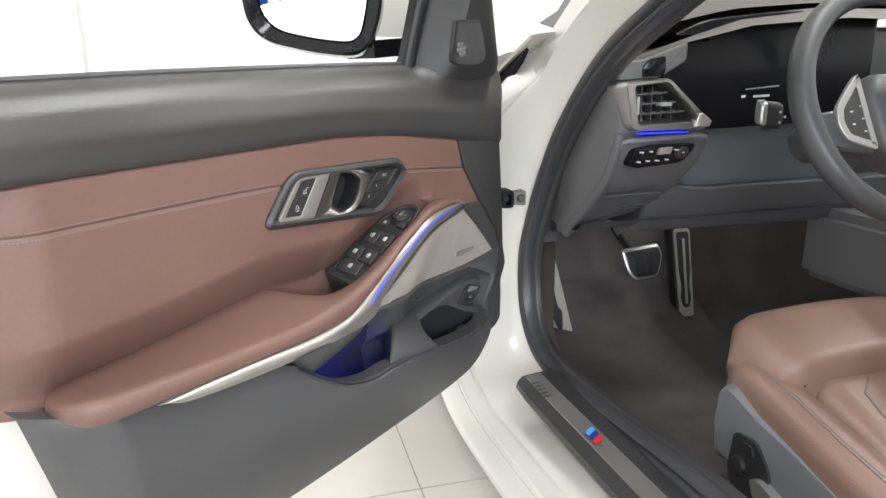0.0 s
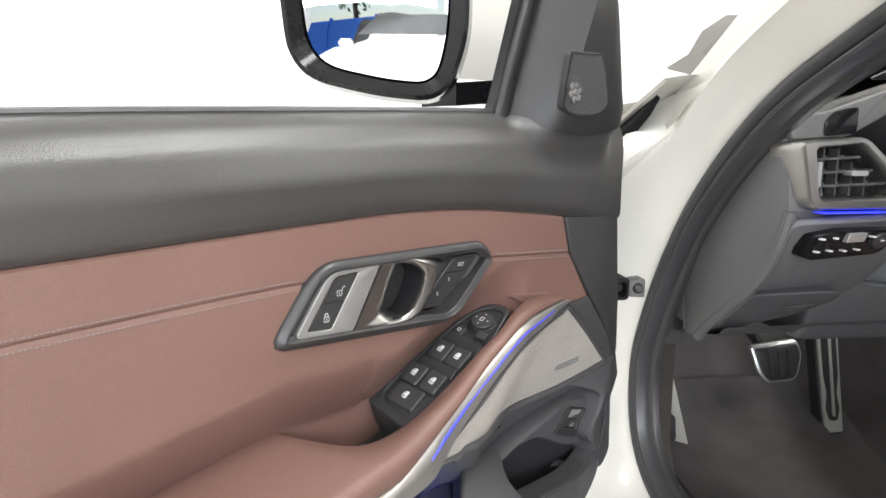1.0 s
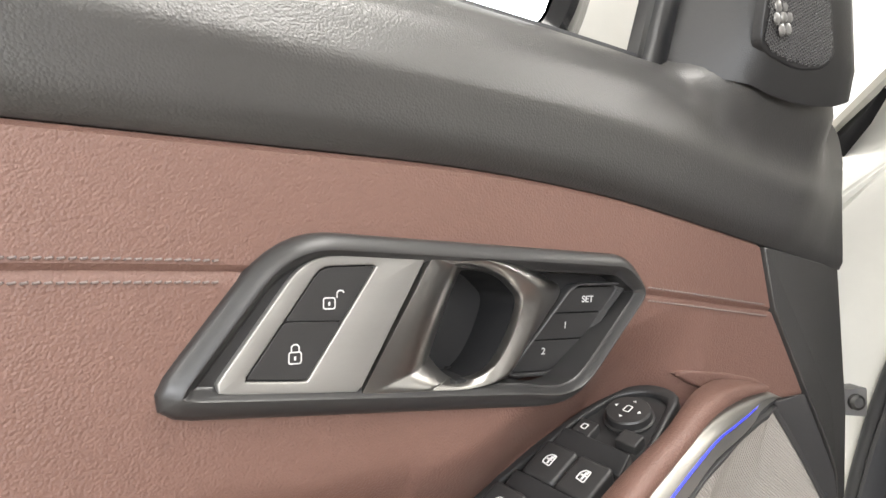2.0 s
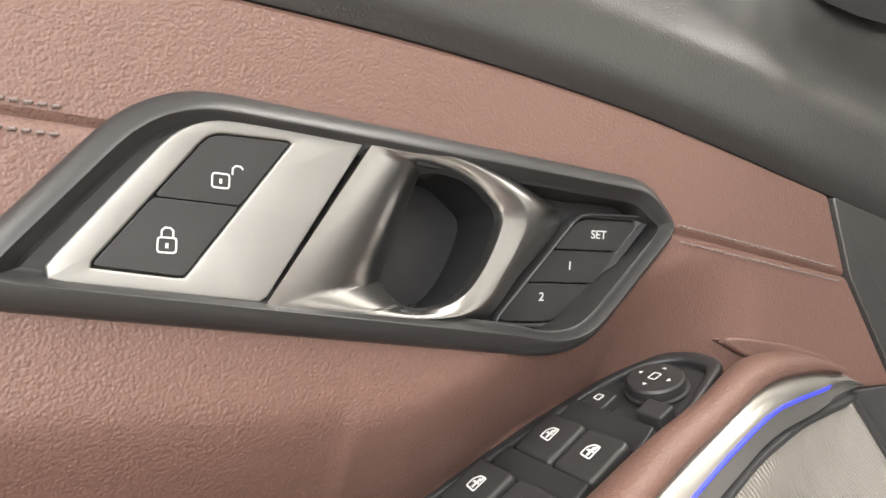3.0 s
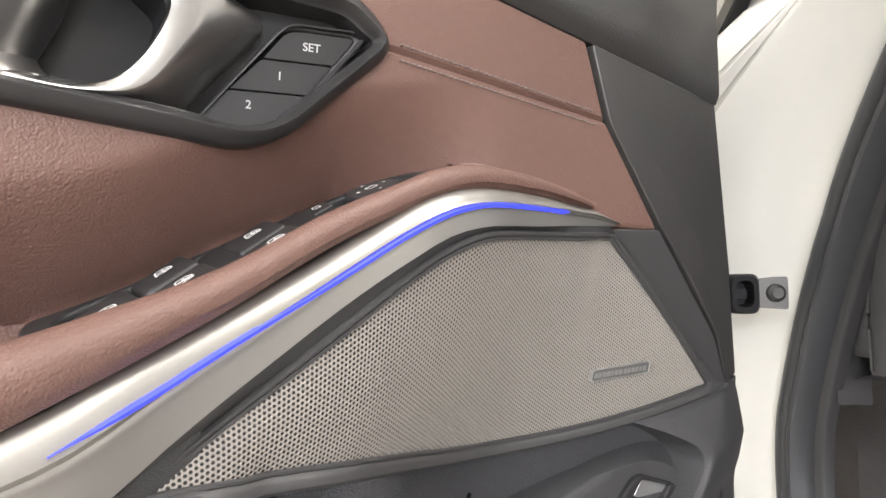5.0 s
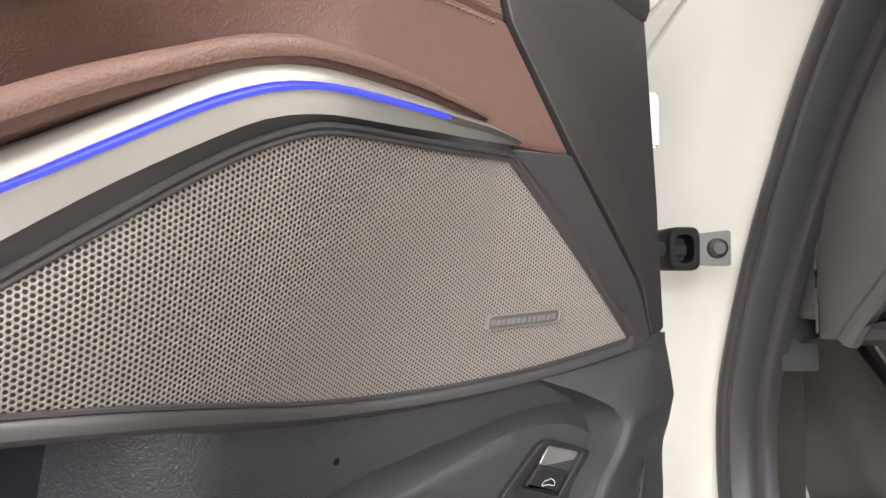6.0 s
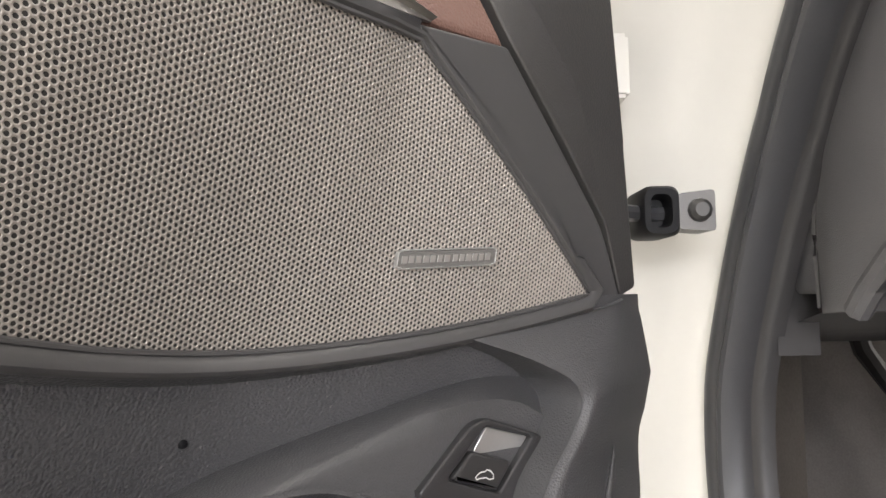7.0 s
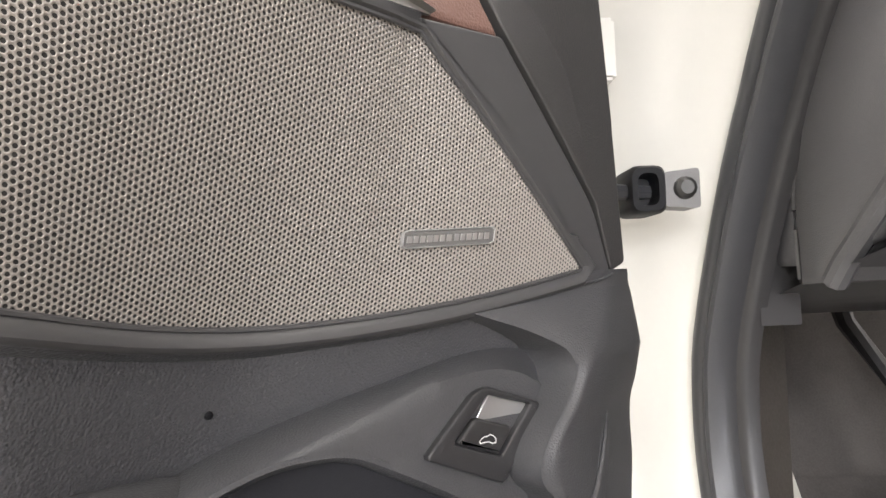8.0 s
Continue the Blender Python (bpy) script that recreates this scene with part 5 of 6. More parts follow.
# outer wing ahead of the door, bonnet and cowl gap
body_panel("wing", [[(f, -0.235 + 0.03 * s, z0) if z0 < 0.6 else (f, i, z0) for s, i, z0 in ((0, -0.2, 0.30), (0, -0.225, 0.55), (0, -0.215, 0.75), (0, -0.185, 0.86), (0, -0.12, zt - 0.03), (0, -0.03, zt), (0, 0.10, zt + 0.02), (0, 0.5, zt + 0.05), (0, 0.9, zt + 0.05))] for f, zt in ((0.02, 0.992), (0.20, 0.968), (0.6, 0.93), (1.1, 0.87), (1.5, 0.78), (1.62, 0.6))], PAINT, "white painted wing and bonnet")
body_panel("wing_edge", [[(f, i, z) for i, z in ((-0.050, z0 - 0.004), (-0.054, z0), (-0.03, z0 + 0.004), (0.06, z0 + 0.010))] for f, z0 in ((-0.155, 1.0165), (-0.12, 1.005), (-0.05, 0.982), (0.014, 0.960), (0.09, 0.935))], PAINT, "white painted rear edge of the wing")
# dark strip put where the gap under the wing edge lies in shade
body_panel("cowl_shade", [[(f + df * k, -0.047 + 0.012 * abs(k - 0.5), z1 + (z0 - z1) * (1 - k)) for k in (0, 0.12, 0.3, 0.42, 0.55, 0.8, 1.0)] for f, z0, z1, df in ((-0.120, 1.002, 0.994, 0.0), (-0.092, 0.993, 0.972, 0.0), (-0.05, 0.980, 0.950, 0.0), (0.01, 0.959, 0.922, 0.0), (0.09, 0.932, 0.88, 0.0))], DARK, "dark strip standing in for the shaded gap between wing and pillar")
body_panel("windscreen_pillar", [[(f + df, i, z) for df, i, z in ((0, 0.0, z0), (0.06, -0.01, z0 + 0.015), (0.10, 0.03, z0 + 0.03), (0.11, 0.10, z0 + 0.02))] for f, z0 in ((-0.15, 0.98), (-0.30, 1.065), (-0.45, 1.13), (-0.62, 1.19), (-1.1, 1.33))], PAINT, "white painted windscreen pillar")

# check strap
strap = thing("door_check", "black door check strap with a steel bracket", "door hinge", CAR)
part("bracket", loft([[c(f, i, z) for i, z in rounded([(-0.024, 0.693), (0.003, 0.691), (0.003, 0.721), (-0.024, 0.718)], 0.003, 2)] for f in (0.020, -0.004, -0.006)], ring=True, caps=True), mat("grey_steel", (0.16, 0.155, 0.15), 0.45, 0.7, var=0.15, vscale=30), strap, "dark steel bracket")
part("bolt", loft([[c(-0.006 - h, -0.0085 + r * math.cos(a), 0.706 + r * math.sin(a)) for a in np.arange(12) * math.pi / 6] for r, h in ((0.0085, 0), (0.008, 0.004), (0.005, 0.0065))], ring=True, caps=True), mat("dark_bolt", (0.10, 0.098, 0.095), 0.4, 0.8, var=0.15, vscale=40), strap)
part("rubber_boot", loft([[c(f, i, z) for i, z in rounded([(-0.0500 + d, 0.6875 + d), (-0.0225 - d, 0.6875 + d), (-0.0225 - d, 0.7235 - d), (-0.0500 + d, 0.7235 - d)], 0.008, 4)] for f, d in ((0.03, 0.0), (-0.006, 0.0), (-0.010, 0.002), (-0.010, 0.006), (0.006, 0.008))], ring=True, caps=True), mat("boot_rubber", (0.007, 0.007, 0.008), 0.5, var=0.1, spec=0.2), strap, "black rubber boot")
inv = CAR.inverted()
part("strap_bar", tube([inv @ Vector(p) for p in ((0.30, 0.085, 0.705), (0.38, 0.09, 0.705), (0.455, 0.082, 0.705), (0.468, 0.075, 0.705))], 0.006, n=8, flat=1.0), RUBBER, strap)
plate_hinge = thing("striker_plate", "white painted hinge plate on the door pillar", "hinge", CAR)
part("hinge_leaf", car_slab(0.0, 0.05, -0.075, -0.052, 0.79, 0.84, 0.003), PAINT, plate_hinge)

# sill
sill = thing("sill_plate", "dark door sill strip with a printed metal plate", "sill", CAR)
part("sill_base", loft([[c(f, i, z) for i, z in ((-0.066 + e, 0.356 + dz), (-0.064 + e, 0.366 + dz), (-0.052 + e * 0.6, 0.372 + dz), (0.006, 0.378 + dz), (0.02, 0.378 + dz), (0.036, 0.376 + dz))] for f, dz, e in ((-0.116, -0.006, 0.03), (-0.124, -0.001, 0.012), (-0.14, 0.0, 0.002), (-0.2, 0.0, 0), (-0.4, 0.008, 0), (-0.7, 0.018, 0), (-1.1, 0.02, 0))]), HARD, sill, "dark plastic sill strip")
part("sill_metal", loft([[c(f, i, z) for i, z in ((-0.042, 0.3740 + dz), (-0.041, 0.3758 + dz), (-0.011, 0.3800 + dz), (-0.010, 0.3775 + dz))] for f, dz in ((-0.135, -0.001), (-0.2, 0.0), (-0.4, 0.008), (-0.7, 0.018), (-1.1, 0.02))]), mat("sill_metal", (0.27, 0.26, 0.25), 0.30, 0.6, var=0.1, vscale=20), sill, "satin metal sill plate")
for k, (material, f0) in enumerate(((MIDBLUE, -0.372), (DARKBLUE, -0.386), (RED, -0.399))):
    part("stripe", loft([[c(f0 - df - s, i, 0.3785 + 0.0085 + (i + 0.05) * 0.1) for i, s in ((-0.037, 0.010), (-0.019, -0.002))] for df in (0.0, 0.0130)]), material, sill, "enamel colour stripe")
for k in range(5):
    part("stripe", loft([[c(-0.175 - k * 0.014 - df, i, 0.3790 + (i + 0.05) * 0.1) for i in (-0.046, -0.030)] for df in (0.0, 0.005)]), SATIN, sill, "printed mark as a plain bar")

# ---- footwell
FOOT = Matrix.Translation((0.108, 0.095, -0.145)) @ Matrix.Scale(1.15, 4) @ CAR     # CAR scaled 1.15 about the first camera eye, to fit the camera's view
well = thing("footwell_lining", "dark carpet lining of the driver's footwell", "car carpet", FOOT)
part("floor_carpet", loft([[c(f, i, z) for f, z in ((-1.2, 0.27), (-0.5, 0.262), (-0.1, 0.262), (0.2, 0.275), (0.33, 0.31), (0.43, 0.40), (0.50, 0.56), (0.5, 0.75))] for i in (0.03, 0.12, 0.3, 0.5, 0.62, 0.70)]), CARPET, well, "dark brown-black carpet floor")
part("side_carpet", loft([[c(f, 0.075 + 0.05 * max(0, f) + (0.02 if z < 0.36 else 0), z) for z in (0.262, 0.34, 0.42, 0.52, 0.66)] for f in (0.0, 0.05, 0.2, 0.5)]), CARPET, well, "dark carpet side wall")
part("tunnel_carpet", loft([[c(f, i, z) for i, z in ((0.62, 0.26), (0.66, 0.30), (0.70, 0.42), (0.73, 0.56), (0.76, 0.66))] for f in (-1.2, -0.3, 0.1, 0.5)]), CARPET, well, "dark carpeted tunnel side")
part("sill_inner", loft([[c(f, i, z) for i, z in ((0.015, 0.372), (0.045, 0.372), (0.075, 0.355), (0.10, 0.30), (0.115, 0.262), (0.118, 0.15))] for f in (-1.1, -0.5, -0.2, -0.08)]), HARD, car, "dark plastic inner sill cover")
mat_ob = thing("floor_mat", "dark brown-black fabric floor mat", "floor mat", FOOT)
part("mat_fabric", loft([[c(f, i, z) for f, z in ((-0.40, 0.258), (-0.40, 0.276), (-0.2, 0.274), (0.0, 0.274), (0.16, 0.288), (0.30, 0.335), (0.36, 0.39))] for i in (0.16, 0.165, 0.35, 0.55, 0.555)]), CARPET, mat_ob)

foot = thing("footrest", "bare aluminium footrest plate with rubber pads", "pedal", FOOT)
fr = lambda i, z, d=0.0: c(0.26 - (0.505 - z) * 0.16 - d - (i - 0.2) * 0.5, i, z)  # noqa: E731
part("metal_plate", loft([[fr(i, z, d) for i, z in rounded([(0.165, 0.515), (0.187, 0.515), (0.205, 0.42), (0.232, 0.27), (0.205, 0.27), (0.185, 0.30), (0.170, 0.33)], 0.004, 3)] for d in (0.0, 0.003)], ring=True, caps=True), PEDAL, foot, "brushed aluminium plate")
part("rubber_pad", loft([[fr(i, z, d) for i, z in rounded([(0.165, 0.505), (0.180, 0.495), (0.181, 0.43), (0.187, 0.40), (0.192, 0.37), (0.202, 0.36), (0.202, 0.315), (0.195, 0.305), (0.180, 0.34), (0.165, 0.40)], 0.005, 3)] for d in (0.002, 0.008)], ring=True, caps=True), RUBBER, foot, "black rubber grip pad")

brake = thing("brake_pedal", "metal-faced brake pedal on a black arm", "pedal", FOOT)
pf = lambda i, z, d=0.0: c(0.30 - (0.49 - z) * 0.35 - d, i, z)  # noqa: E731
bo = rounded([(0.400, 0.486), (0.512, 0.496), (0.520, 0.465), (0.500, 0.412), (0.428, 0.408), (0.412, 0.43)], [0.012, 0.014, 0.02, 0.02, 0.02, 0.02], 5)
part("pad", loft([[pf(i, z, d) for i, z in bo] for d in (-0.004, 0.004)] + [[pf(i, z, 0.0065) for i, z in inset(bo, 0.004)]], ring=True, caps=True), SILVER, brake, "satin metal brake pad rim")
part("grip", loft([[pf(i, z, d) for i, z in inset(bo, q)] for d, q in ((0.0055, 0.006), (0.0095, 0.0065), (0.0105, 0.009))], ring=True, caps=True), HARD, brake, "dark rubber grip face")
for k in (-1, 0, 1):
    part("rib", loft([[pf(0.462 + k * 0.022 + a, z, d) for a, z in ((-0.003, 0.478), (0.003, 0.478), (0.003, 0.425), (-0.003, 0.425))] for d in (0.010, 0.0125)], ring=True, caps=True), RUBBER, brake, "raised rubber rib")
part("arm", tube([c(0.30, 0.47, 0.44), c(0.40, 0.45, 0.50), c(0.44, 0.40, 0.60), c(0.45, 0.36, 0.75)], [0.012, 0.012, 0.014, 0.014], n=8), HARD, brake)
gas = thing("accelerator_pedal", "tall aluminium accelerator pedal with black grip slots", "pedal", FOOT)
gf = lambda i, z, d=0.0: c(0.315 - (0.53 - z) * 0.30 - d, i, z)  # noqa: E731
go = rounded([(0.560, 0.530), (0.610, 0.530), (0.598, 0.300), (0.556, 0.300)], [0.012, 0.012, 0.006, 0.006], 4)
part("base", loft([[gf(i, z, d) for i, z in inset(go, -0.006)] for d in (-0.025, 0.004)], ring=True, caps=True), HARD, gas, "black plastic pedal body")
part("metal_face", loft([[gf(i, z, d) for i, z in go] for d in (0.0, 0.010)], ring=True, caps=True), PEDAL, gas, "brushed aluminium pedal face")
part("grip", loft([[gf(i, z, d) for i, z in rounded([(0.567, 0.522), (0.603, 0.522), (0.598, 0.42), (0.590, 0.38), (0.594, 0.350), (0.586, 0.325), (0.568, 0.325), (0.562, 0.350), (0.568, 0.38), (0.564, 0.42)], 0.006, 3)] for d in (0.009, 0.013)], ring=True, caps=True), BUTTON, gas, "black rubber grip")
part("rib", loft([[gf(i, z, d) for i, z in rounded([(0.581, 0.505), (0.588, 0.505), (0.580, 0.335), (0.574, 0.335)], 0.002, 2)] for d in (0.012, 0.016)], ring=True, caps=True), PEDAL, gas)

# ---- dashboard
dash = thing("dashboard", "dark grey dashboard with air vent, light switches and display", "dashboard", CAR)


def prism(pts, f0, f1, bevel=0.004):
    """A solid on the dashboard: an outline in i and z, from f0 (towards the driver) to f1."""
    at0 = f0 if callable(f0) else (lambda i, z: f0)
    rows = [[c(f1, i, z) for i, z in pts], [c(at0(i, z) + bevel, i, z) for i, z in pts]]
    for k in (1, 2, 3):
        a = k / 3 * math.pi / 2
        rows.append([c(at0(*q) + bevel * (1 - math.sin(a)), q[0], q[1]) for q in inset(pts, bevel * (1 - math.cos(a)))])
    return loft(rows, ring=True, caps=True)


# end cap seen when the door is open
ridge_f = line([(0.637, -0.045), (0.694, -0.115), (0.744, -0.178), (0.79, -0.217), (0.851, -0.245), (0.90, -0.25), (0.98, -0.25)])
cap = [(-0.196, 0.972), (-0.222, 0.940), (-0.242, 0.855), (-0.214, 0.79), (-0.172, 0.744), (-0.110, 0.692), (-0.038, 0.634), (-0.005, 0.632), (-0.003, 0.70), (-0.018, 0.748), (-0.034, 0.808), (-0.056, 0.862), (-0.105, 0.92)]
part("end_cap", loft([[c(f, 0.072, z) for f, z in inset(cap, 0.006)], [c(f, 0.075, z) for f, z in cap], [c(f, 0.12, z) for f, z in cap]], ring=True, caps=True), DASH, dash, "dark grey dashboard end cap")
part("cap_edge", tube([c(f, 0.0745, z) for f, z in curve([(-0.196, 0.970), (-0.105, 0.918), (-0.056, 0.861), (-0.034, 0.807), (-0.018, 0.747), (-0.003, 0.700), (-0.004, 0.636)], 5)], 0.0022, n=6), SATIN, dash, "slim raised edge of the end cap")
part("cap_ridge", tube([c(ridge_f(z) + 0.006, 0.079, z) for z in np.linspace(0.855, 0.634, 16)], 0.0085, n=10), DASH, dash, "rounded ridge of the dashboard end")
part("pillar_infill", loft([[c(f, i, z) for f, z in ((-0.165, 0.965), (-0.12, 0.945), (-0.05, 0.88), (-0.01, 0.79), (0.03, 0.68), (0.03, 0.60))] for i in (0.060, 0.092)] + [[c(f + 0.09, 0.092, z + 0.02) for f, z in ((-0.165, 0.965), (-0.12, 0.945), (-0.05, 0.88), (-0.01, 0.79), (0.03, 0.68), (0.03, 0.60))]]), HARD, dash, "dark inner pillar trim")
# faces towards the driver
low_out = rounded([(0.072, 0.845), (0.20, 0.852), (0.265, 0.845), (0.262, 0.80), (0.225, 0.74), (0.178, 0.692), (0.10, 0.66), (0.075, 0.64)], [0.02, 0.02, 0.02, 0.03, 0.03, 0.02, 0.02, 0.02], 4)
slope = lambda i, z: ridge_f(z) - 0.018 * min(1, max(0, i - 0.072) / 0.04) + max(0, i - 0.2) * 0.5  # noqa: E731
part("lower_face", prism(low_out, slope, 0.05, 0.008), DASH, dash, "dark grey lower dashboard face")
part("knee_panel", prism(rounded([(0.078, 0.735), (0.19, 0.742), (0.205, 0.725), (0.168, 0.690), (0.10, 0.664), (0.078, 0.655)], 0.01, 4), lambda i, z: slope(i, z) - 0.006, -0.05, 0.004), DASH_LOW, dash, "dark plastic storage flap")
part("flap_pull", prism(rounded([(0.135, 0.712), (0.175, 0.716), (0.176, 0.706), (0.140, 0.702)], 0.003, 3), lambda i, z: slope(i, z) - 0.010, -0.05, 0.003), DASH_LOW, dash)
part("lower_cover", loft([[c(f, i, z) for f, z in ((-0.12, 0.672), (-0.10, 0.655), (0.05, 0.62), (0.25, 0.60), (0.45, 0.58))] for i in (0.075, 0.2, 0.4, 0.75)]), DASH_LOW, dash, "dark plastic cover under the dashboard")
vent = part("vent_frame", loft([[c(f, q[0], q[1]) for q in row] for f, row in (lambda o, n: [(-0.20, o), (-0.262, o), (-0.268, inset(o, 0.002)), (-0.268, inset(n, -0.002)), (-0.264, n), (-0.21, inset(n, 0.004))])(resample(rounded([(0.068, 0.938), (0.150, 0.944), (0.232, 0.873), (0.226, 0.858), (0.085, 0.858)], [0.006, 0.008, 0.006, 0.006, 0.012], 4), 70), resample(rounded([(0.086, 0.931), (0.147, 0.936), (0.205, 0.884), (0.200, 0.872), (0.096, 0.870)], [0.004, 0.006, 0.004, 0.004, 0.006], 4), 70))], ring=True, loop=True), CHROME, dash, "satin silver air vent frame")
part("vent_box", prism(rounded([(0.086, 0.931), (0.147, 0.936), (0.205, 0.884), (0.200, 0.872), (0.096, 0.870)], 0.004, 3), -0.222, -0.1, 0.001), DARK, vent)
for k in range(3):
    part("slat", loft([[c(f, i, z + dz) for dz in (-0.0015, 0.0015)] for f, i, z in ((-0.250, 0.092, 0.885 + k * 0.016), (-0.252, 0.19 - k * 0.018, 0.888 + k * 0.016))] + [[c(-0.225, i, z + dz) for dz in (-0.0015, 0.0015)] for i, z in ((0.19 - k * 0.018, 0.888 + k * 0.016), (0.092, 0.885 + k * 0.016))], ring=False, loop=True), SATIN, vent, "thin dark vent slat")
for k in range(4):
    part("slat", car_slab(-0.243, -0.225, 0.112 + k * 0.019, 0.114 + k * 0.019, 0.873, 0.93 - max(0, k - 1) * 0.016), SATIN, vent, "thin dark vent slat")
part("vent_thumb", car_slab(-0.262, -0.245, 0.138, 0.160, 0.898, 0.904, 0.001), SILVER, vent, "silver vent thumb tab")
part("vent_wheel", car_slab(-0.262, -0.245, 0.094, 0.099, 0.885, 0.915, 0.001), SILVER, vent, "silver ribbed vent wheel")
part("vent_cheek", prism(rounded([(0.205, 0.884), (0.214, 0.886), (0.232, 0.872), (0.228, 0.862), (0.200, 0.862)], 0.003, 3), -0.272, -0.24, 0.002), PEARL, vent, "pale metal vent corner")
part("light_line", prism(rounded([(0.100, 0.8547), (0.192, 0.8547), (0.192, 0.8538), (0.100, 0.8538)], 0.001, 2), -0.268, -0.25, 0.0008), BLUE, dash, "thin glowing blue light line")
panel = part("light_switch_panel", prism(rounded([(0.100, 0.826), (0.135, 0.834), (0.215, 0.833), (0.215, 0.823), (0.195, 0.800), (0.110, 0.793), (0.099, 0.797)], [0.004, 0.006, 0.006, 0.004, 0.008, 0.004, 0.004], 4), lambda i, z: slope(i, z) - 0.006, -0.15, 0.002), GLOSS, dash, "gloss black light switch panel")
part("button", prism(rounded([(0.141, 0.829), (0.165, 0.830), (0.165, 0.818), (0.141, 0.817)], 0.002, 2), lambda i, z: slope(i, z) - 0.010, -0.2, 0.001), SILVER, panel, "silver-faced switch key")
part("dial", prism([(0.189 + 0.011 * math.cos(a), 0.818 + 0.011 * math.sin(a)) for a in np.arange(16) * math.pi / 8], lambda i, z: slope(i, z) - 0.009, -0.2, 0.002), BUTTON, panel)
for i, z in ((0.110, 0.822), (0.110, 0.805), (0.127, 0.823), (0.127, 0.806), (0.145, 0.806), (0.163, 0.807), (0.176, 0.824), (0.189, 0.819)):
    part("icon", prism([(i - 0.0020, z - 0.0010), (i + 0.0020, z - 0.0010), (i + 0.0020, z + 0.0010), (i - 0.0020, z + 0.0010)], lambda i, z: slope(i, z) - 0.0105, -0.2, 0.0002), ICON, panel, "white printed mark as a plain bar")
# upper deck
deck = [[(-0.215, 0.968), (-0.15, 0.995), (-0.06, 1.02), (0.10, 1.05)], [(-0.225, 0.975), (-0.15, 1.006), (-0.06, 1.035), (0.12, 1.075)], [(-0.22, 1.0), (-0.16, 1.024), (-0.05, 1.056), (0.15, 1.10)], [(-0.24, 1.028), (-0.18, 1.048), (-0.05, 1.075), (0.17, 1.112)], [(-0.26, 1.040), (-0.20, 1.060), (-0.05, 1.082), (0.18, 1.12)], [(-0.25, 1.035), (-0.2, 1.058), (-0.05, 1.08), (0.18, 1.12)]]
part("upper_deck", loft([[c(f, i, z) for f, z in row] for row, i in zip([r + [(r[-1][0] + 0.27 * k, r[-1][1] + 0.11 * k), (r[-1][0] + 0.45 * k, r[-1][1] + 0.16 * k)] for r, k in zip(deck, (0.02, 0.02, 0.2, 0.45, 0.45, 0.45))], (0.072, 0.12, 0.2, 0.32, 0.5, 0.78))]), mat("deck_plastic", (0.105, 0.100, 0.09), 0.6, var=0.06, bump=0.2, bscale=900), dash, "pale grey-beige upper dashboard")
deck_brow = rounded([(0.085, 0.985), (0.14, 1.004), (0.20, 1.024), (0.32, 1.048), (0.50, 1.060), (0.95, 1.062), (0.95, 1.20), (0.30, 1.20), (0.15, 1.10)], [0.01, 0.03, 0.03, 0.04, 0.04, 0.01, 0.02, 0.05, 0.05], 4)
part("deck_brow", prism(deck_brow, lambda i, z: -0.212 + max(0.0, z - 1.0) * 0.5, 0.12, 0.012), mat("brow_plastic", (0.105, 0.100, 0.088), 0.6, var=0.06, bump=0.2, bscale=900), dash, "pale grey-beige brow over the display")
part("deck_side", prism(rounded([(0.072, 0.968), (0.118, 0.975), (0.200, 1.002), (0.200, 0.97), (0.15, 0.944), (0.075, 0.940)], 0.006, 3), lambda i, z: -0.235, -0.1, 0.004), mat("deck_dark", (0.10, 0.098, 0.095), 0.45, var=0.08, bump=0.2, bscale=900), dash, "dark plastic corner over the vent")
part("deck_mirror", prism(rounded([(0.115, 0.962), (0.128, 0.975), (0.158, 0.980), (0.158, 0.948), (0.115, 0.944)], 0.006, 3), -0.2375, -0.2, 0.001), GLOSS, dash, "gloss black display edge")
part("defrost_grille", loft([[c(f, i, 1.0032 + (f + 0.2) * 0.2 + (i - 0.12) * 0.28) for i in (0.110, 0.165)] for f in (-0.205, -0.135)]), DARK, dash, "black hatched defroster grille")
for k in range(6):
    part("grille_bar", tube([c(-0.205 + k * 0.014, 0.110, 1.0045 + k * 0.0028 - 0.003), c(-0.205 + k * 0.014, 0.165, 1.020 + k * 0.0028 - 0.003)], 0.0018, n=6), SATIN, dash, "thin grille bar")
binn = part("display_hood", prism(rounded([(0.165, 1.005), (0.25, 1.040), (0.42, 1.056), (0.62, 1.05), (0.62, 0.86), (0.26, 0.85), (0.215, 0.90), (0.17, 0.945)], [0.01, 0.03, 0.03, 0.01, 0.01, 0.03, 0.02, 0.02], 4), -0.205, -0.05, 0.004), mat("display_glass", (0.008, 0.008, 0.009), 0.22, var=0.1, spec=0.22), dash, "black glass instrument display")
part("readout", prism([(0.345, 0.921), (0.415, 0.926), (0.415, 0.924), (0.345, 0.919)], -0.2065, -0.19, 0.0002), SILVER, binn, "thin grey readout line")
for k, (i, w) in enumerate(((0.337, 0.008), (0.362, 0.034), (0.372, 0.015))):
    z = 0.909 - (0.009 if k == 2 else 0)
    part("readout", prism([(i, z), (i + w, z + 0.001), (i + w, z - 0.003), (i, z - 0.004)], -0.2065, -0.19, 0.0002), ICON, binn, "readout line shown as a plain bar")
part("column_shroud", prism(rounded([(0.255, 0.865), (0.62, 0.865), (0.62, 0.70), (0.30, 0.72), (0.245, 0.755)], 0.02, 4), lambda i, z: -0.17 + max(0, 0.80 - z) * 0.6, 0.05, 0.01), mat("column_plastic", (0.13, 0.145, 0.16), 0.45, var=0.1), dash, "dark grey panel below the display")
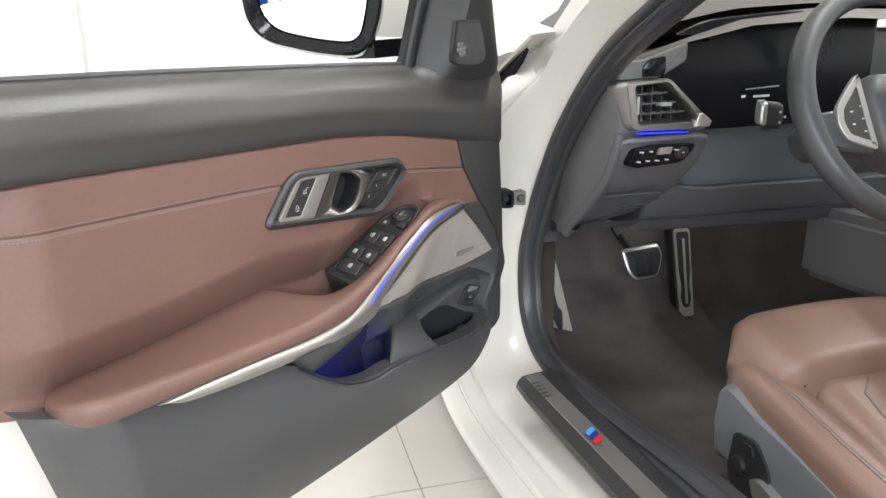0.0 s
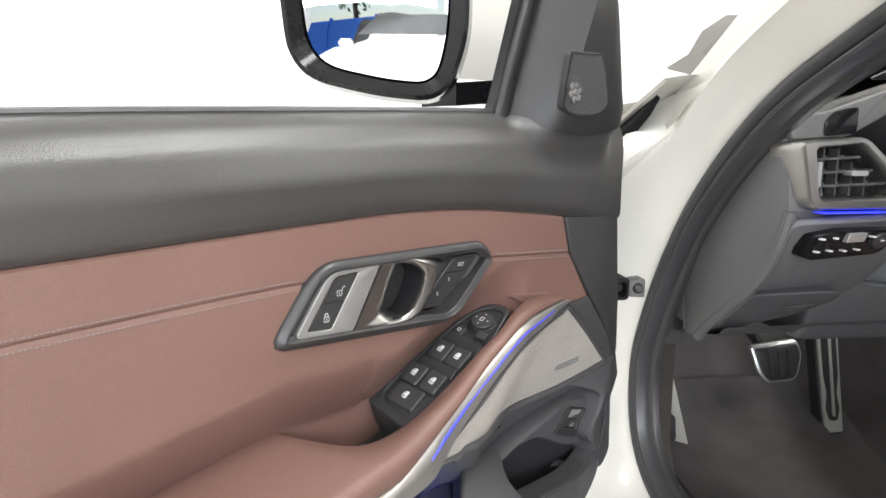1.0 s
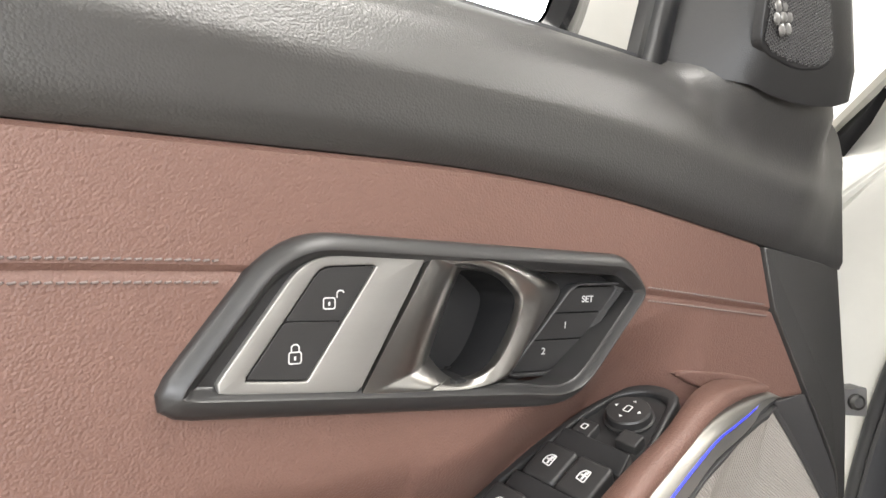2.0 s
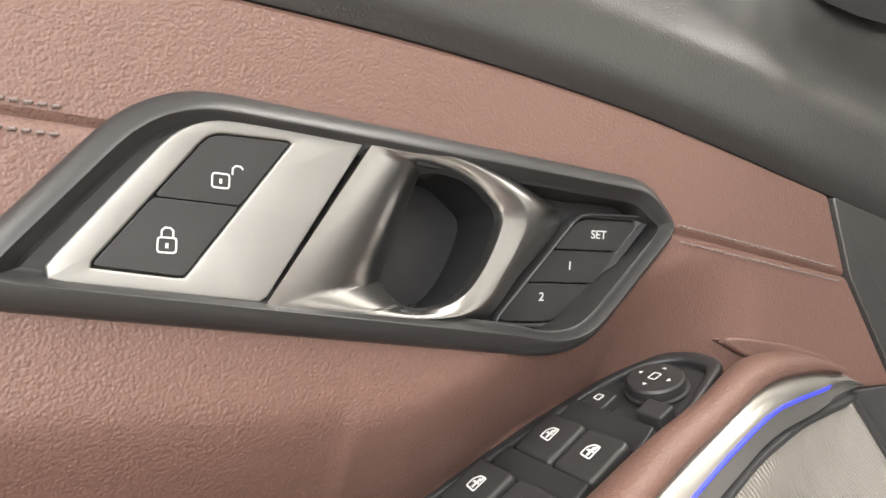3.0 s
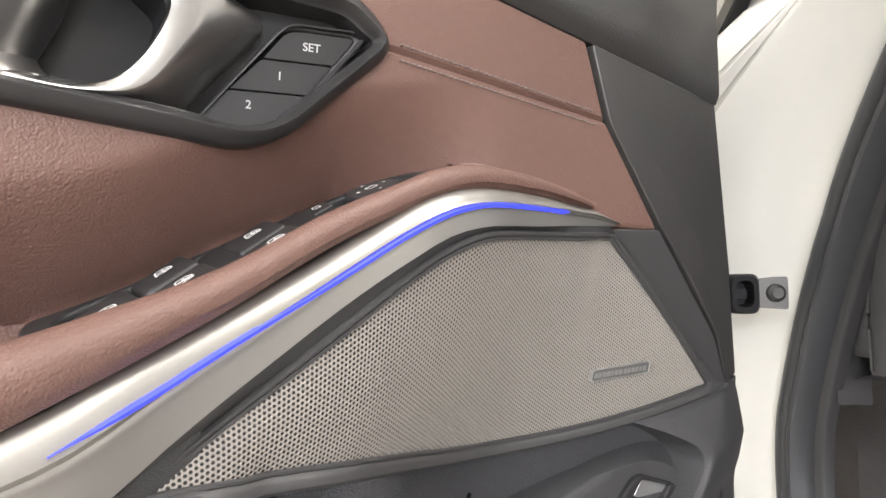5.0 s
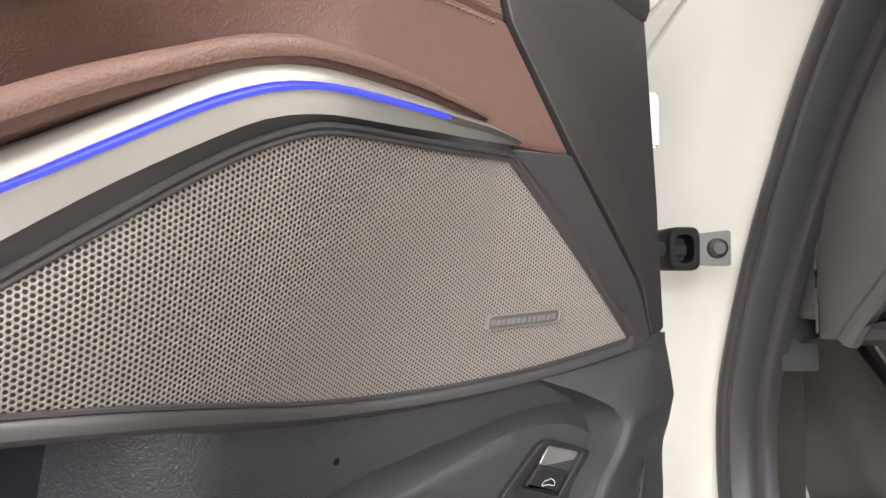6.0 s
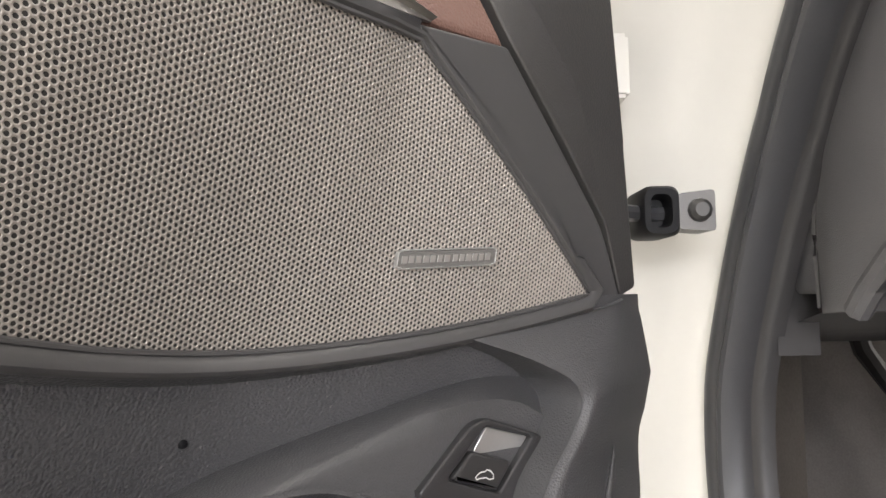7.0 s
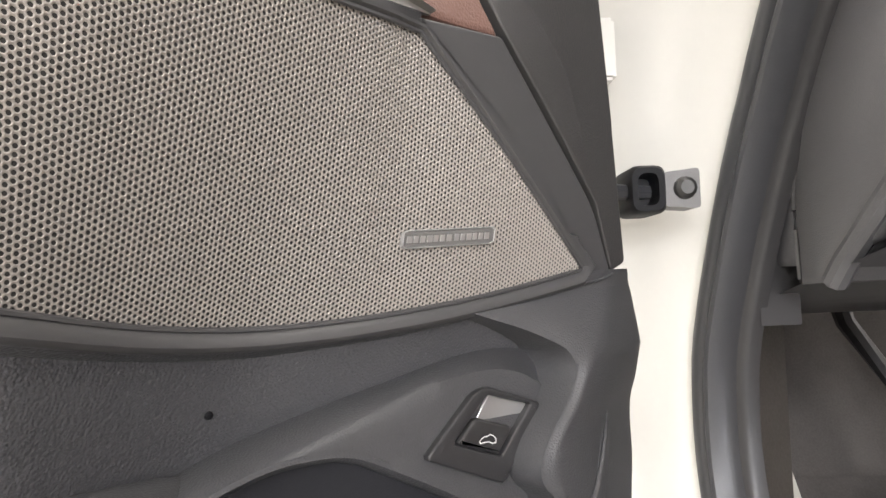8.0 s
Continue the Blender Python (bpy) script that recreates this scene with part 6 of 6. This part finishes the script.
part("knee_bolster", prism(rounded([(0.20, 0.755), (0.30, 0.735), (1.42, 0.735), (1.42, 0.62), (0.20, 0.64)], 0.015, 4), lambda i, z: -0.15 + max(0, 0.74 - z) * 0.5, 0.1, 0.01), DASH_LOW, dash, "dark plastic knee panel")

part("passenger_face", prism(rounded([(0.60, 1.03), (1.42, 1.03), (1.42, 0.72), (0.60, 0.72)], 0.02, 4), lambda i, z: -0.16 + max(0, 0.9 - z) * 0.3, 0.05, 0.01), SOFT, dash, "dark passenger side of the dashboard")
stalk = thing("column_stalk", "black indicator stalk with silver tip", "control stalk", CAR)
part("stalk_arm", tube([c(-0.20, 0.40, 0.855), c(-0.28, 0.345, 0.866), c(-0.345, 0.296, 0.878)], [0.012, 0.011, 0.012], n=10), HARD, stalk)
sq = [np.array(p) for p in rounded([(-0.019, -0.020), (0.019, -0.020), (0.019, 0.020), (-0.019, 0.020)], 0.009, 4)]
part("stalk_head", loft([[c(-0.352 - 0.3 * (0.29 - i) + a * s, i + a * s * 0.4, 0.884 + b * s + (0.29 - i) * 0.15) for a, b in sq] for i, s in ((0.302, 0.5), (0.296, 0.95), (0.288, 1.05), (0.262, 1.0), (0.258, 0.94))], ring=True, caps=True), BUTTON, stalk, "black stalk head")
part("stalk_tip", loft([[c(-0.352 - 0.3 * (0.29 - i) + a * s, i + a * s * 0.4, 0.884 + b * s + (0.29 - i) * 0.15) for a, b in sq] for i, s in ((0.259, 0.93), (0.249, 0.88), (0.245, 0.7))], ring=True, caps=True), SILVER, stalk, "silver push tip")
for a, b in ((-0.006, 0.008), (-0.006, -0.008), (0.006, 0.0)):
    part("icon", loft([[c(-0.379 - 0.3 * (0.29 - i) + d, i, 0.884 + b + h) for d, h in ((0, -0.0018), (0, 0.0018))] for i in (0.276 + a - 0.003, 0.276 + a + 0.003)]), ICON, stalk, "white printed mark as a plain bar")

# ---- steering wheel
WC = (-0.455, 0.424, 0.905)
wheel = thing("steering_wheel", "black leather steering wheel with silver spoke trims", "steering wheel", CAR)
TILT = radians(-24)


def wp(u, v, w=0.0):
    """A point of the wheel: u inwards, v up the rim's plane, w towards the driver."""
    return c(WC[0] + v * math.sin(-TILT) * 1.0 - w * math.cos(TILT), WC[1] + u, WC[2] + v * math.cos(TILT) + w * math.sin(TILT) * -1.0)


RL = mat("wheel_leather", (0.052, 0.052, 0.054), 0.38, var=0.08, vscale=12, bump=0.3, bscale=900, cells=True)
R = 0.176
part("rim", tube([wp(R * math.cos(a), R * math.sin(a)) for a in np.arange(64) * math.pi / 32], [0.0165 + 0.0025 * abs(math.cos(a)) for a in np.arange(64) * math.pi / 32], n=14, loop=True, up=tuple(wp(0, 0, 1) - wp(0, 0, 0))), RL, wheel, "thick black leather rim")
hub = [np.array(p) for p in rounded([(-0.080, 0.015), (-0.058, 0.045), (0.058, 0.045), (0.080, 0.015), (0.070, -0.075), (0.03, -0.105), (-0.03, -0.105), (-0.070, -0.075)], 0.03, 5)]
part("airbag_cover", loft([[wp(u, v, w) for u, v in inset(hub, d)] for d, w in ((0.0, -0.03), (0.0, 0.0), (0.004, 0.012), (0.014, 0.020), (0.035, 0.024))], ring=True, caps=True), RL, wheel, "black padded hub")
for sgn in (-1, 1):
    sp_out = rounded([(sgn * 0.070, 0.010), (sgn * 0.120, -0.008), (sgn * 0.170, -0.014), (sgn * 0.166, -0.058), (sgn * 0.122, -0.070), (sgn * 0.07, -0.078)], 0.008, 4)
    part("spoke", loft([[wp(u, v, w) for u, v in sp_out] for w in (-0.022, 0.0)] + [[wp(u, v, 0.004) for u, v in inset(sp_out, 0.004)]], ring=True, caps=True), RL, wheel)
    tr = resample(rounded([(sgn * 0.078, 0.046), (sgn * 0.096, 0.030), (sgn * 0.128, -0.006), (sgn * 0.132, -0.030), (sgn * 0.122, -0.056), (sgn * 0.070, -0.074)], 0.008, 4), 50)
    trim = part("spoke_trim", loft([[wp(u, v, w) for u, v in row] for row, w in ((tr, 0.002), (tr, 0.009), (inset(tr, 0.001), 0.010), (inset(tr, 0.010), 0.010), (inset(tr, 0.011), 0.004))], ring=True, loop=True), SILVER, wheel, "pale metal spoke trim")
    part("keypad", loft([[wp(u, v, w) for u, v in inset(tr, 0.0112)] for w in (0.002, 0.0085)], ring=True, caps=True), BUTTON, trim, "black button pad")
    for r_ in range(3):
        for q in range(2):
            u, v = sgn * (0.086 + q * 0.018), -0.006 - r_ * 0.019 - q * 0.008
            part("icon", loft([[wp(u - 0.0022, v - 0.0011, w), wp(u + 0.0022, v - 0.0011, w), wp(u + 0.0022, v + 0.0011, w), wp(u - 0.0022, v + 0.0011, w)] for w in (0.0085, 0.0090)], ring=True, caps=True), ICON, trim, "white printed mark as a plain bar")
for sgn in (-1, 1):
    part("lower_spoke", loft([[wp(sgn * 0.012 + u, v, w) for u, w in ((-0.008, -0.008), (0.008, -0.008), (0.008, 0.006), (-0.008, 0.006))] for v in (-0.075, -0.165)], ring=True, caps=True), PEARL, wheel, "pale metal lower spoke")
part("column", tube([wp(0, 0, -0.02), wp(0, 0, -0.10), wp(0, 0, -0.20)], [0.026, 0.030, 0.034], n=16, up=(0, 1, 0)), DASH_LOW, wheel)

# ---- driver's seat
seat = thing("driver_seat", "brown leather driver's seat with stitched bolster", "car seat", CAR)


def pillow(i0, i1, f0, f1, zt, zb, r, name, label, sag=0.0, edge=0.0):
    """A padded block: rounded all round, a little domed on top."""
    rows = []
    for k in range(17):
        s = k / 16
        i = i0 + (i1 - i0) * s
        e = min(s, 1 - s) * (i1 - i0)
        fall = r * (1 - math.sqrt(max(0, 1 - (1 - min(e, r) / r) ** 2)))
        row = []
        for f, z in rounded([(f0 + fall * 0.6, zb), (f1 - fall * 0.6, zb + edge), (f1 - fall * 0.6, zt(f1) - fall), (f0 + fall * 0.6, zt(f0) - fall)], [0.01, r, r, 0.02], 5):
            row.append(c(f, i, z + sag * math.sin(math.pi * s) if z > zb + 0.02 else z))
        rows.append(row)
    return part(name, loft(rows, ring=True, caps=True), LEATHER_SEAT, seat, label, sharp=60)


pillow(0.286, 0.77, -0.43, -0.262, lambda f: 0.512 + (f + 0.3) * 0.25, 0.375, 0.066, "thigh_support", "brown leather thigh support", 0.016, 0.03)
pillow(0.36, 0.70, -1.0, -0.415, lambda f: 0.448 + (f + 0.43) * 0.34, 0.24, 0.03, "seat_cushion", "brown leather seat cushion")
bol = []
for f, zt, w in ((-0.296, 0.415, 0.016), (-0.304, 0.436, 0.030), (-0.322, 0.450, 0.038), (-0.347, 0.4565, 0.044), (-0.40, 0.449, 0.048), (-0.45, 0.440, 0.050), (-0.56, 0.414, 0.054), (-0.8, 0.37, 0.060), (-1.0, 0.335, 0.060)):
    row = []
    for a in np.linspace(0, math.pi, 12):
        row.append(c(f, 0.318 - w * math.cos(a), zt - 0.05 + 0.05 * math.sin(a) ** 0.8 + 0.01 * math.cos(a)))
    row += [c(f, 0.318 + w, zt - 0.12), c(f, 0.318 - w, zt - 0.12)]
    bol.append(row)
part("bolster", loft(bol, ring=True, caps=True), LEATHER_SEAT, seat, "brown leather side bolster with seam", sharp=60)
for d in (0.0, 0.006):
    part("seam", tube([c(f, 0.318 - w * 0.45 + d, zt + 0.0036) for f, zt, w in ((-0.322, 0.447, 0.038), (-0.347, 0.4535, 0.044), (-0.40, 0.446, 0.048), (-0.45, 0.437, 0.050), (-0.56, 0.411, 0.054), (-0.8, 0.367, 0.060), (-1.0, 0.332, 0.060))], 0.0013, n=6), STITCH, seat)
part("cushion_seam", tube([c(f, i, 0.4485 + (f + 0.43) * 0.34) for f, i in ((-0.44, 0.46), (-0.47, 0.425), (-0.52, 0.415), (-0.65, 0.425), (-0.85, 0.43))], 0.0015, n=6), STITCH, seat)
# dark tube laid along the crease in place of its shade
part("cushion_shade", tube([c(-0.424, 0.34, 0.439), c(-0.422, 0.42, 0.446), c(-0.422, 0.55, 0.449), c(-0.424, 0.69, 0.443)], 0.006, n=8), DARK, seat, "dark tube standing in for shade between cushion and thigh support")
part("side_cover", loft([[c(f, i, z) for i, z in ((0.285, zb), (0.262, zb + 0.01), (0.256, (zb + zt) / 2), (0.262, zt - 0.012), (0.275, zt), (0.31, zt))] for f, zt, zb in ((-0.322, 0.376, 0.262), (-0.320, 0.400, 0.262), (-0.338, 0.413, 0.262), (-0.36, 0.411, 0.26), (-0.42, 0.393, 0.26), (-0.50, 0.380, 0.26), (-0.61, 0.358, 0.25), (-1.0, 0.30, 0.24))]), mat("seat_plastic", (0.17, 0.175, 0.18), 0.5, var=0.08, bump=0.3, bscale=1000), seat, "grey plastic seat side cover")
ctrl = part("seat_control_panel", loft([[c(f, i, z) for f, z in rounded([(-0.380, 0.343), (-0.432, 0.350), (-0.470, 0.315), (-0.470, 0.240), (-0.382, 0.240), (-0.370, 0.270)], 0.012, 4)] for i in (0.262, 0.252)], ring=True, caps=True), HARD, seat, "dark panel of seat switches")
part("round_switch", loft([[c(-0.400 + r * math.cos(a), i, 0.288 + r * math.sin(a)) for a in np.arange(20) * math.pi / 10] for r, i in ((0.017, 0.253), (0.016, 0.246), (0.012, 0.244))], ring=True, caps=True), BUTTON, ctrl, "round lumbar switch")
part("small_key", loft([[c(f, i, z) for f, z in rounded([(-0.405, 0.338), (-0.430, 0.340), (-0.436, 0.322), (-0.412, 0.318)], 0.004, 3)] for i in (0.253, 0.247)], ring=True, caps=True), BUTTON, ctrl)
part("long_switch", loft([[c(f, i, z) for f, z in rounded([(-0.440, 0.288), (-0.460, 0.296), (-0.54, 0.278), (-0.54, 0.250), (-0.455, 0.258)], 0.008, 4)] for i in (0.258, 0.240)], ring=True, caps=True), SILVER, ctrl, "silver seat slide switch")
part("seat_rail", car_slab(-1.1, -0.31, 0.27, 0.33, 0.255, 0.30, 0.006), HARD, seat, "dark seat rail cover")
part("backrest", loft([[c(f, i, z) for i, z in ((0.28, z0), (0.76, z0))] for f, z0 in ((-0.98, 0.42), (-1.08, 0.7), (-1.2, 1.0))]), LEATHER_SEAT, seat, "brown leather backrest")

# cabin behind the view: roof lining and far side, dark
cabin = thing("cabin_lining", "pale roof lining and far side of the cabin", "car lining", CAR)
part("roof", car_slab(-2.0, -0.7, 0.0, 1.5, 1.34, 1.37, 0.01), mat("roof_cloth", (0.42, 0.40, 0.37), 0.9, var=0.05), cabin, "pale cloth roof lining")
part("far_door", car_slab(-2.0, 0.3, 1.42, 1.5, 0.3, 0.95, 0.01), SOFT, cabin, "dark far door lining")
part("centre_console", car_slab(-1.2, -0.05, 0.645, 0.86, 0.50, 0.66, 0.02), mat("console_plastic", (0.13, 0.13, 0.135), 0.5, var=0.08, bump=0.2, bscale=900), cabin, "dark centre console")

# ---------------------------------------------------------------- the white car behind, seen in the door mirror
other = thing("parked_car", "white parked car behind, seen in the door mirror", "car", Matrix.Translation(cw(-5.2, -1.0, 0)) @ Matrix.Rotation(TURN + radians(4), 4, "Z"))
prof = [(2.2, 0.35, 0.62), (2.15, 0.62, 0.80), (1.7, 0.82, 0.86), (0.95, 0.95, 0.90), (0.55, 1.02, 0.88), (-0.1, 1.36, 0.68), (-1.2, 1.40, 0.66), (-1.9, 1.08, 0.80), (-2.3, 1.0, 0.82), (-2.4, 0.5, 0.8)]
part("body", loft([[Vector((x, w * s, z)) for s, z in ((-1, 0.22), (-1.02, 0.45), (-1.0, min(zt, 0.75)), (-0.93, min(zt, 0.92)), (-0.6 if zt < 1.1 else -0.82, zt - 0.01), (0, zt + 0.015), (0.6 if zt < 1.1 else 0.82, zt - 0.01), (0.93, min(zt, 0.92)), (1.0, min(zt, 0.75)), (1.02, 0.45), (1, 0.22))] for x, zt, w in prof]), PAINT, other, "white painted body")
part("windscreen", loft([[Vector((x, s * w, z + 0.02)) for s in (-0.8, 0, 0.8)] for x, z, w in ((0.52, 1.05, 0.86), (-0.08, 1.36, 0.72))]), GLOSS, other, "dark windscreen")
for sgn in (-1, 1):
    part("side_window", loft([[Vector((x, sgn * (w + 0.012), z)) for z, w in ((0.95, 0.865), (1.30, 0.70))] for x in (0.25, -1.5)]), GLOSS, other, "dark side window")
    part("mirror", slab(0.35, 0.48, sgn * 0.80, sgn * 1.0, 0.90, 1.02, 0.03), PAINT, other, "white mirror housing")
    for x in (1.4, -1.4):
        part("wheel", loft([[Vector((x + r * math.cos(a), sgn * y, 0.32 + r * math.sin(a))) for a in np.arange(24) * math.pi / 12] for r, y in ((0.2, 0.70), (0.32, 0.72), (0.32, 0.90), (0.22, 0.915))], ring=True, caps=True), RUBBER, other, "black tyre and wheel")
tree = thing("tree", "leafy green street tree behind the yard fence", "tree", Matrix.Translation(cw(-14.6, -4.6, -0.12)) @ Matrix.Scale(1.05, 4))
part("trunk", tube([(0, 0, 0), (0.05, 0, 1.4), (0.0, 0.1, 2.6), (0.1, 0.1, 3.6)], [0.16, 0.12, 0.09, 0.04], n=8), mat("bark", (0.12, 0.085, 0.06), 0.9, var=0.3), tree)
rng = random.Random(4)
bm = bmesh.new()
for k in range(1600):
    d = Vector((rng.gauss(0, 1), rng.gauss(0, 1), rng.gauss(0, 0.8)))
    p = Vector((0.05, 0.1, 3.3)) + d.normalized() * (1.35 * rng.random() ** 0.4 * (0.7 + 0.3 * math.sin(k * 0.7)))
    q = Euler((rng.random() * 6, rng.random() * 6, rng.random() * 6)).to_matrix()
    s = 0.09 + 0.08 * rng.random()
    bm.faces.new([bm.verts.new(p + q @ Vector(v) * s) for v in ((-1, 0, 0), (0, -0.45, 0.1), (1, 0, 0), (0, 0.45, 0.1))])
tagged(part("crown", bm, mat("leaves", (0.09, 0.17, 0.05), 0.6, var=0.4, vscale=3), tree, smooth=False), "loose green leaves", kind="stuff")

# ---------------------------------------------------------------- floor tiles
TILE_S, TILE_F, TILE_I = 0.6, 0.1, -0.208
tile_me = None
for a in range(-12, 4):
    for b in range(-6, 9):
        f0, i0 = TILE_F + a * TILE_S, TILE_I + b * TILE_S
        if f0 < -7.1 or f0 > 1.7 or i0 < -3.9 or i0 > 4.2:
            continue
        if tile_me is None:
            first = part("tile", slab(0.0015, TILE_S - 0.0015, -TILE_S + 0.0015, -0.0015, -0.012, 0.0, 0.0012), TILE)
            tile_me = first.data
            ob = first
        else:
            ob = new("tile", tile_me)
        ob.parent = floor
        ob.matrix_basis = Matrix.Translation((f0, -i0, 0))
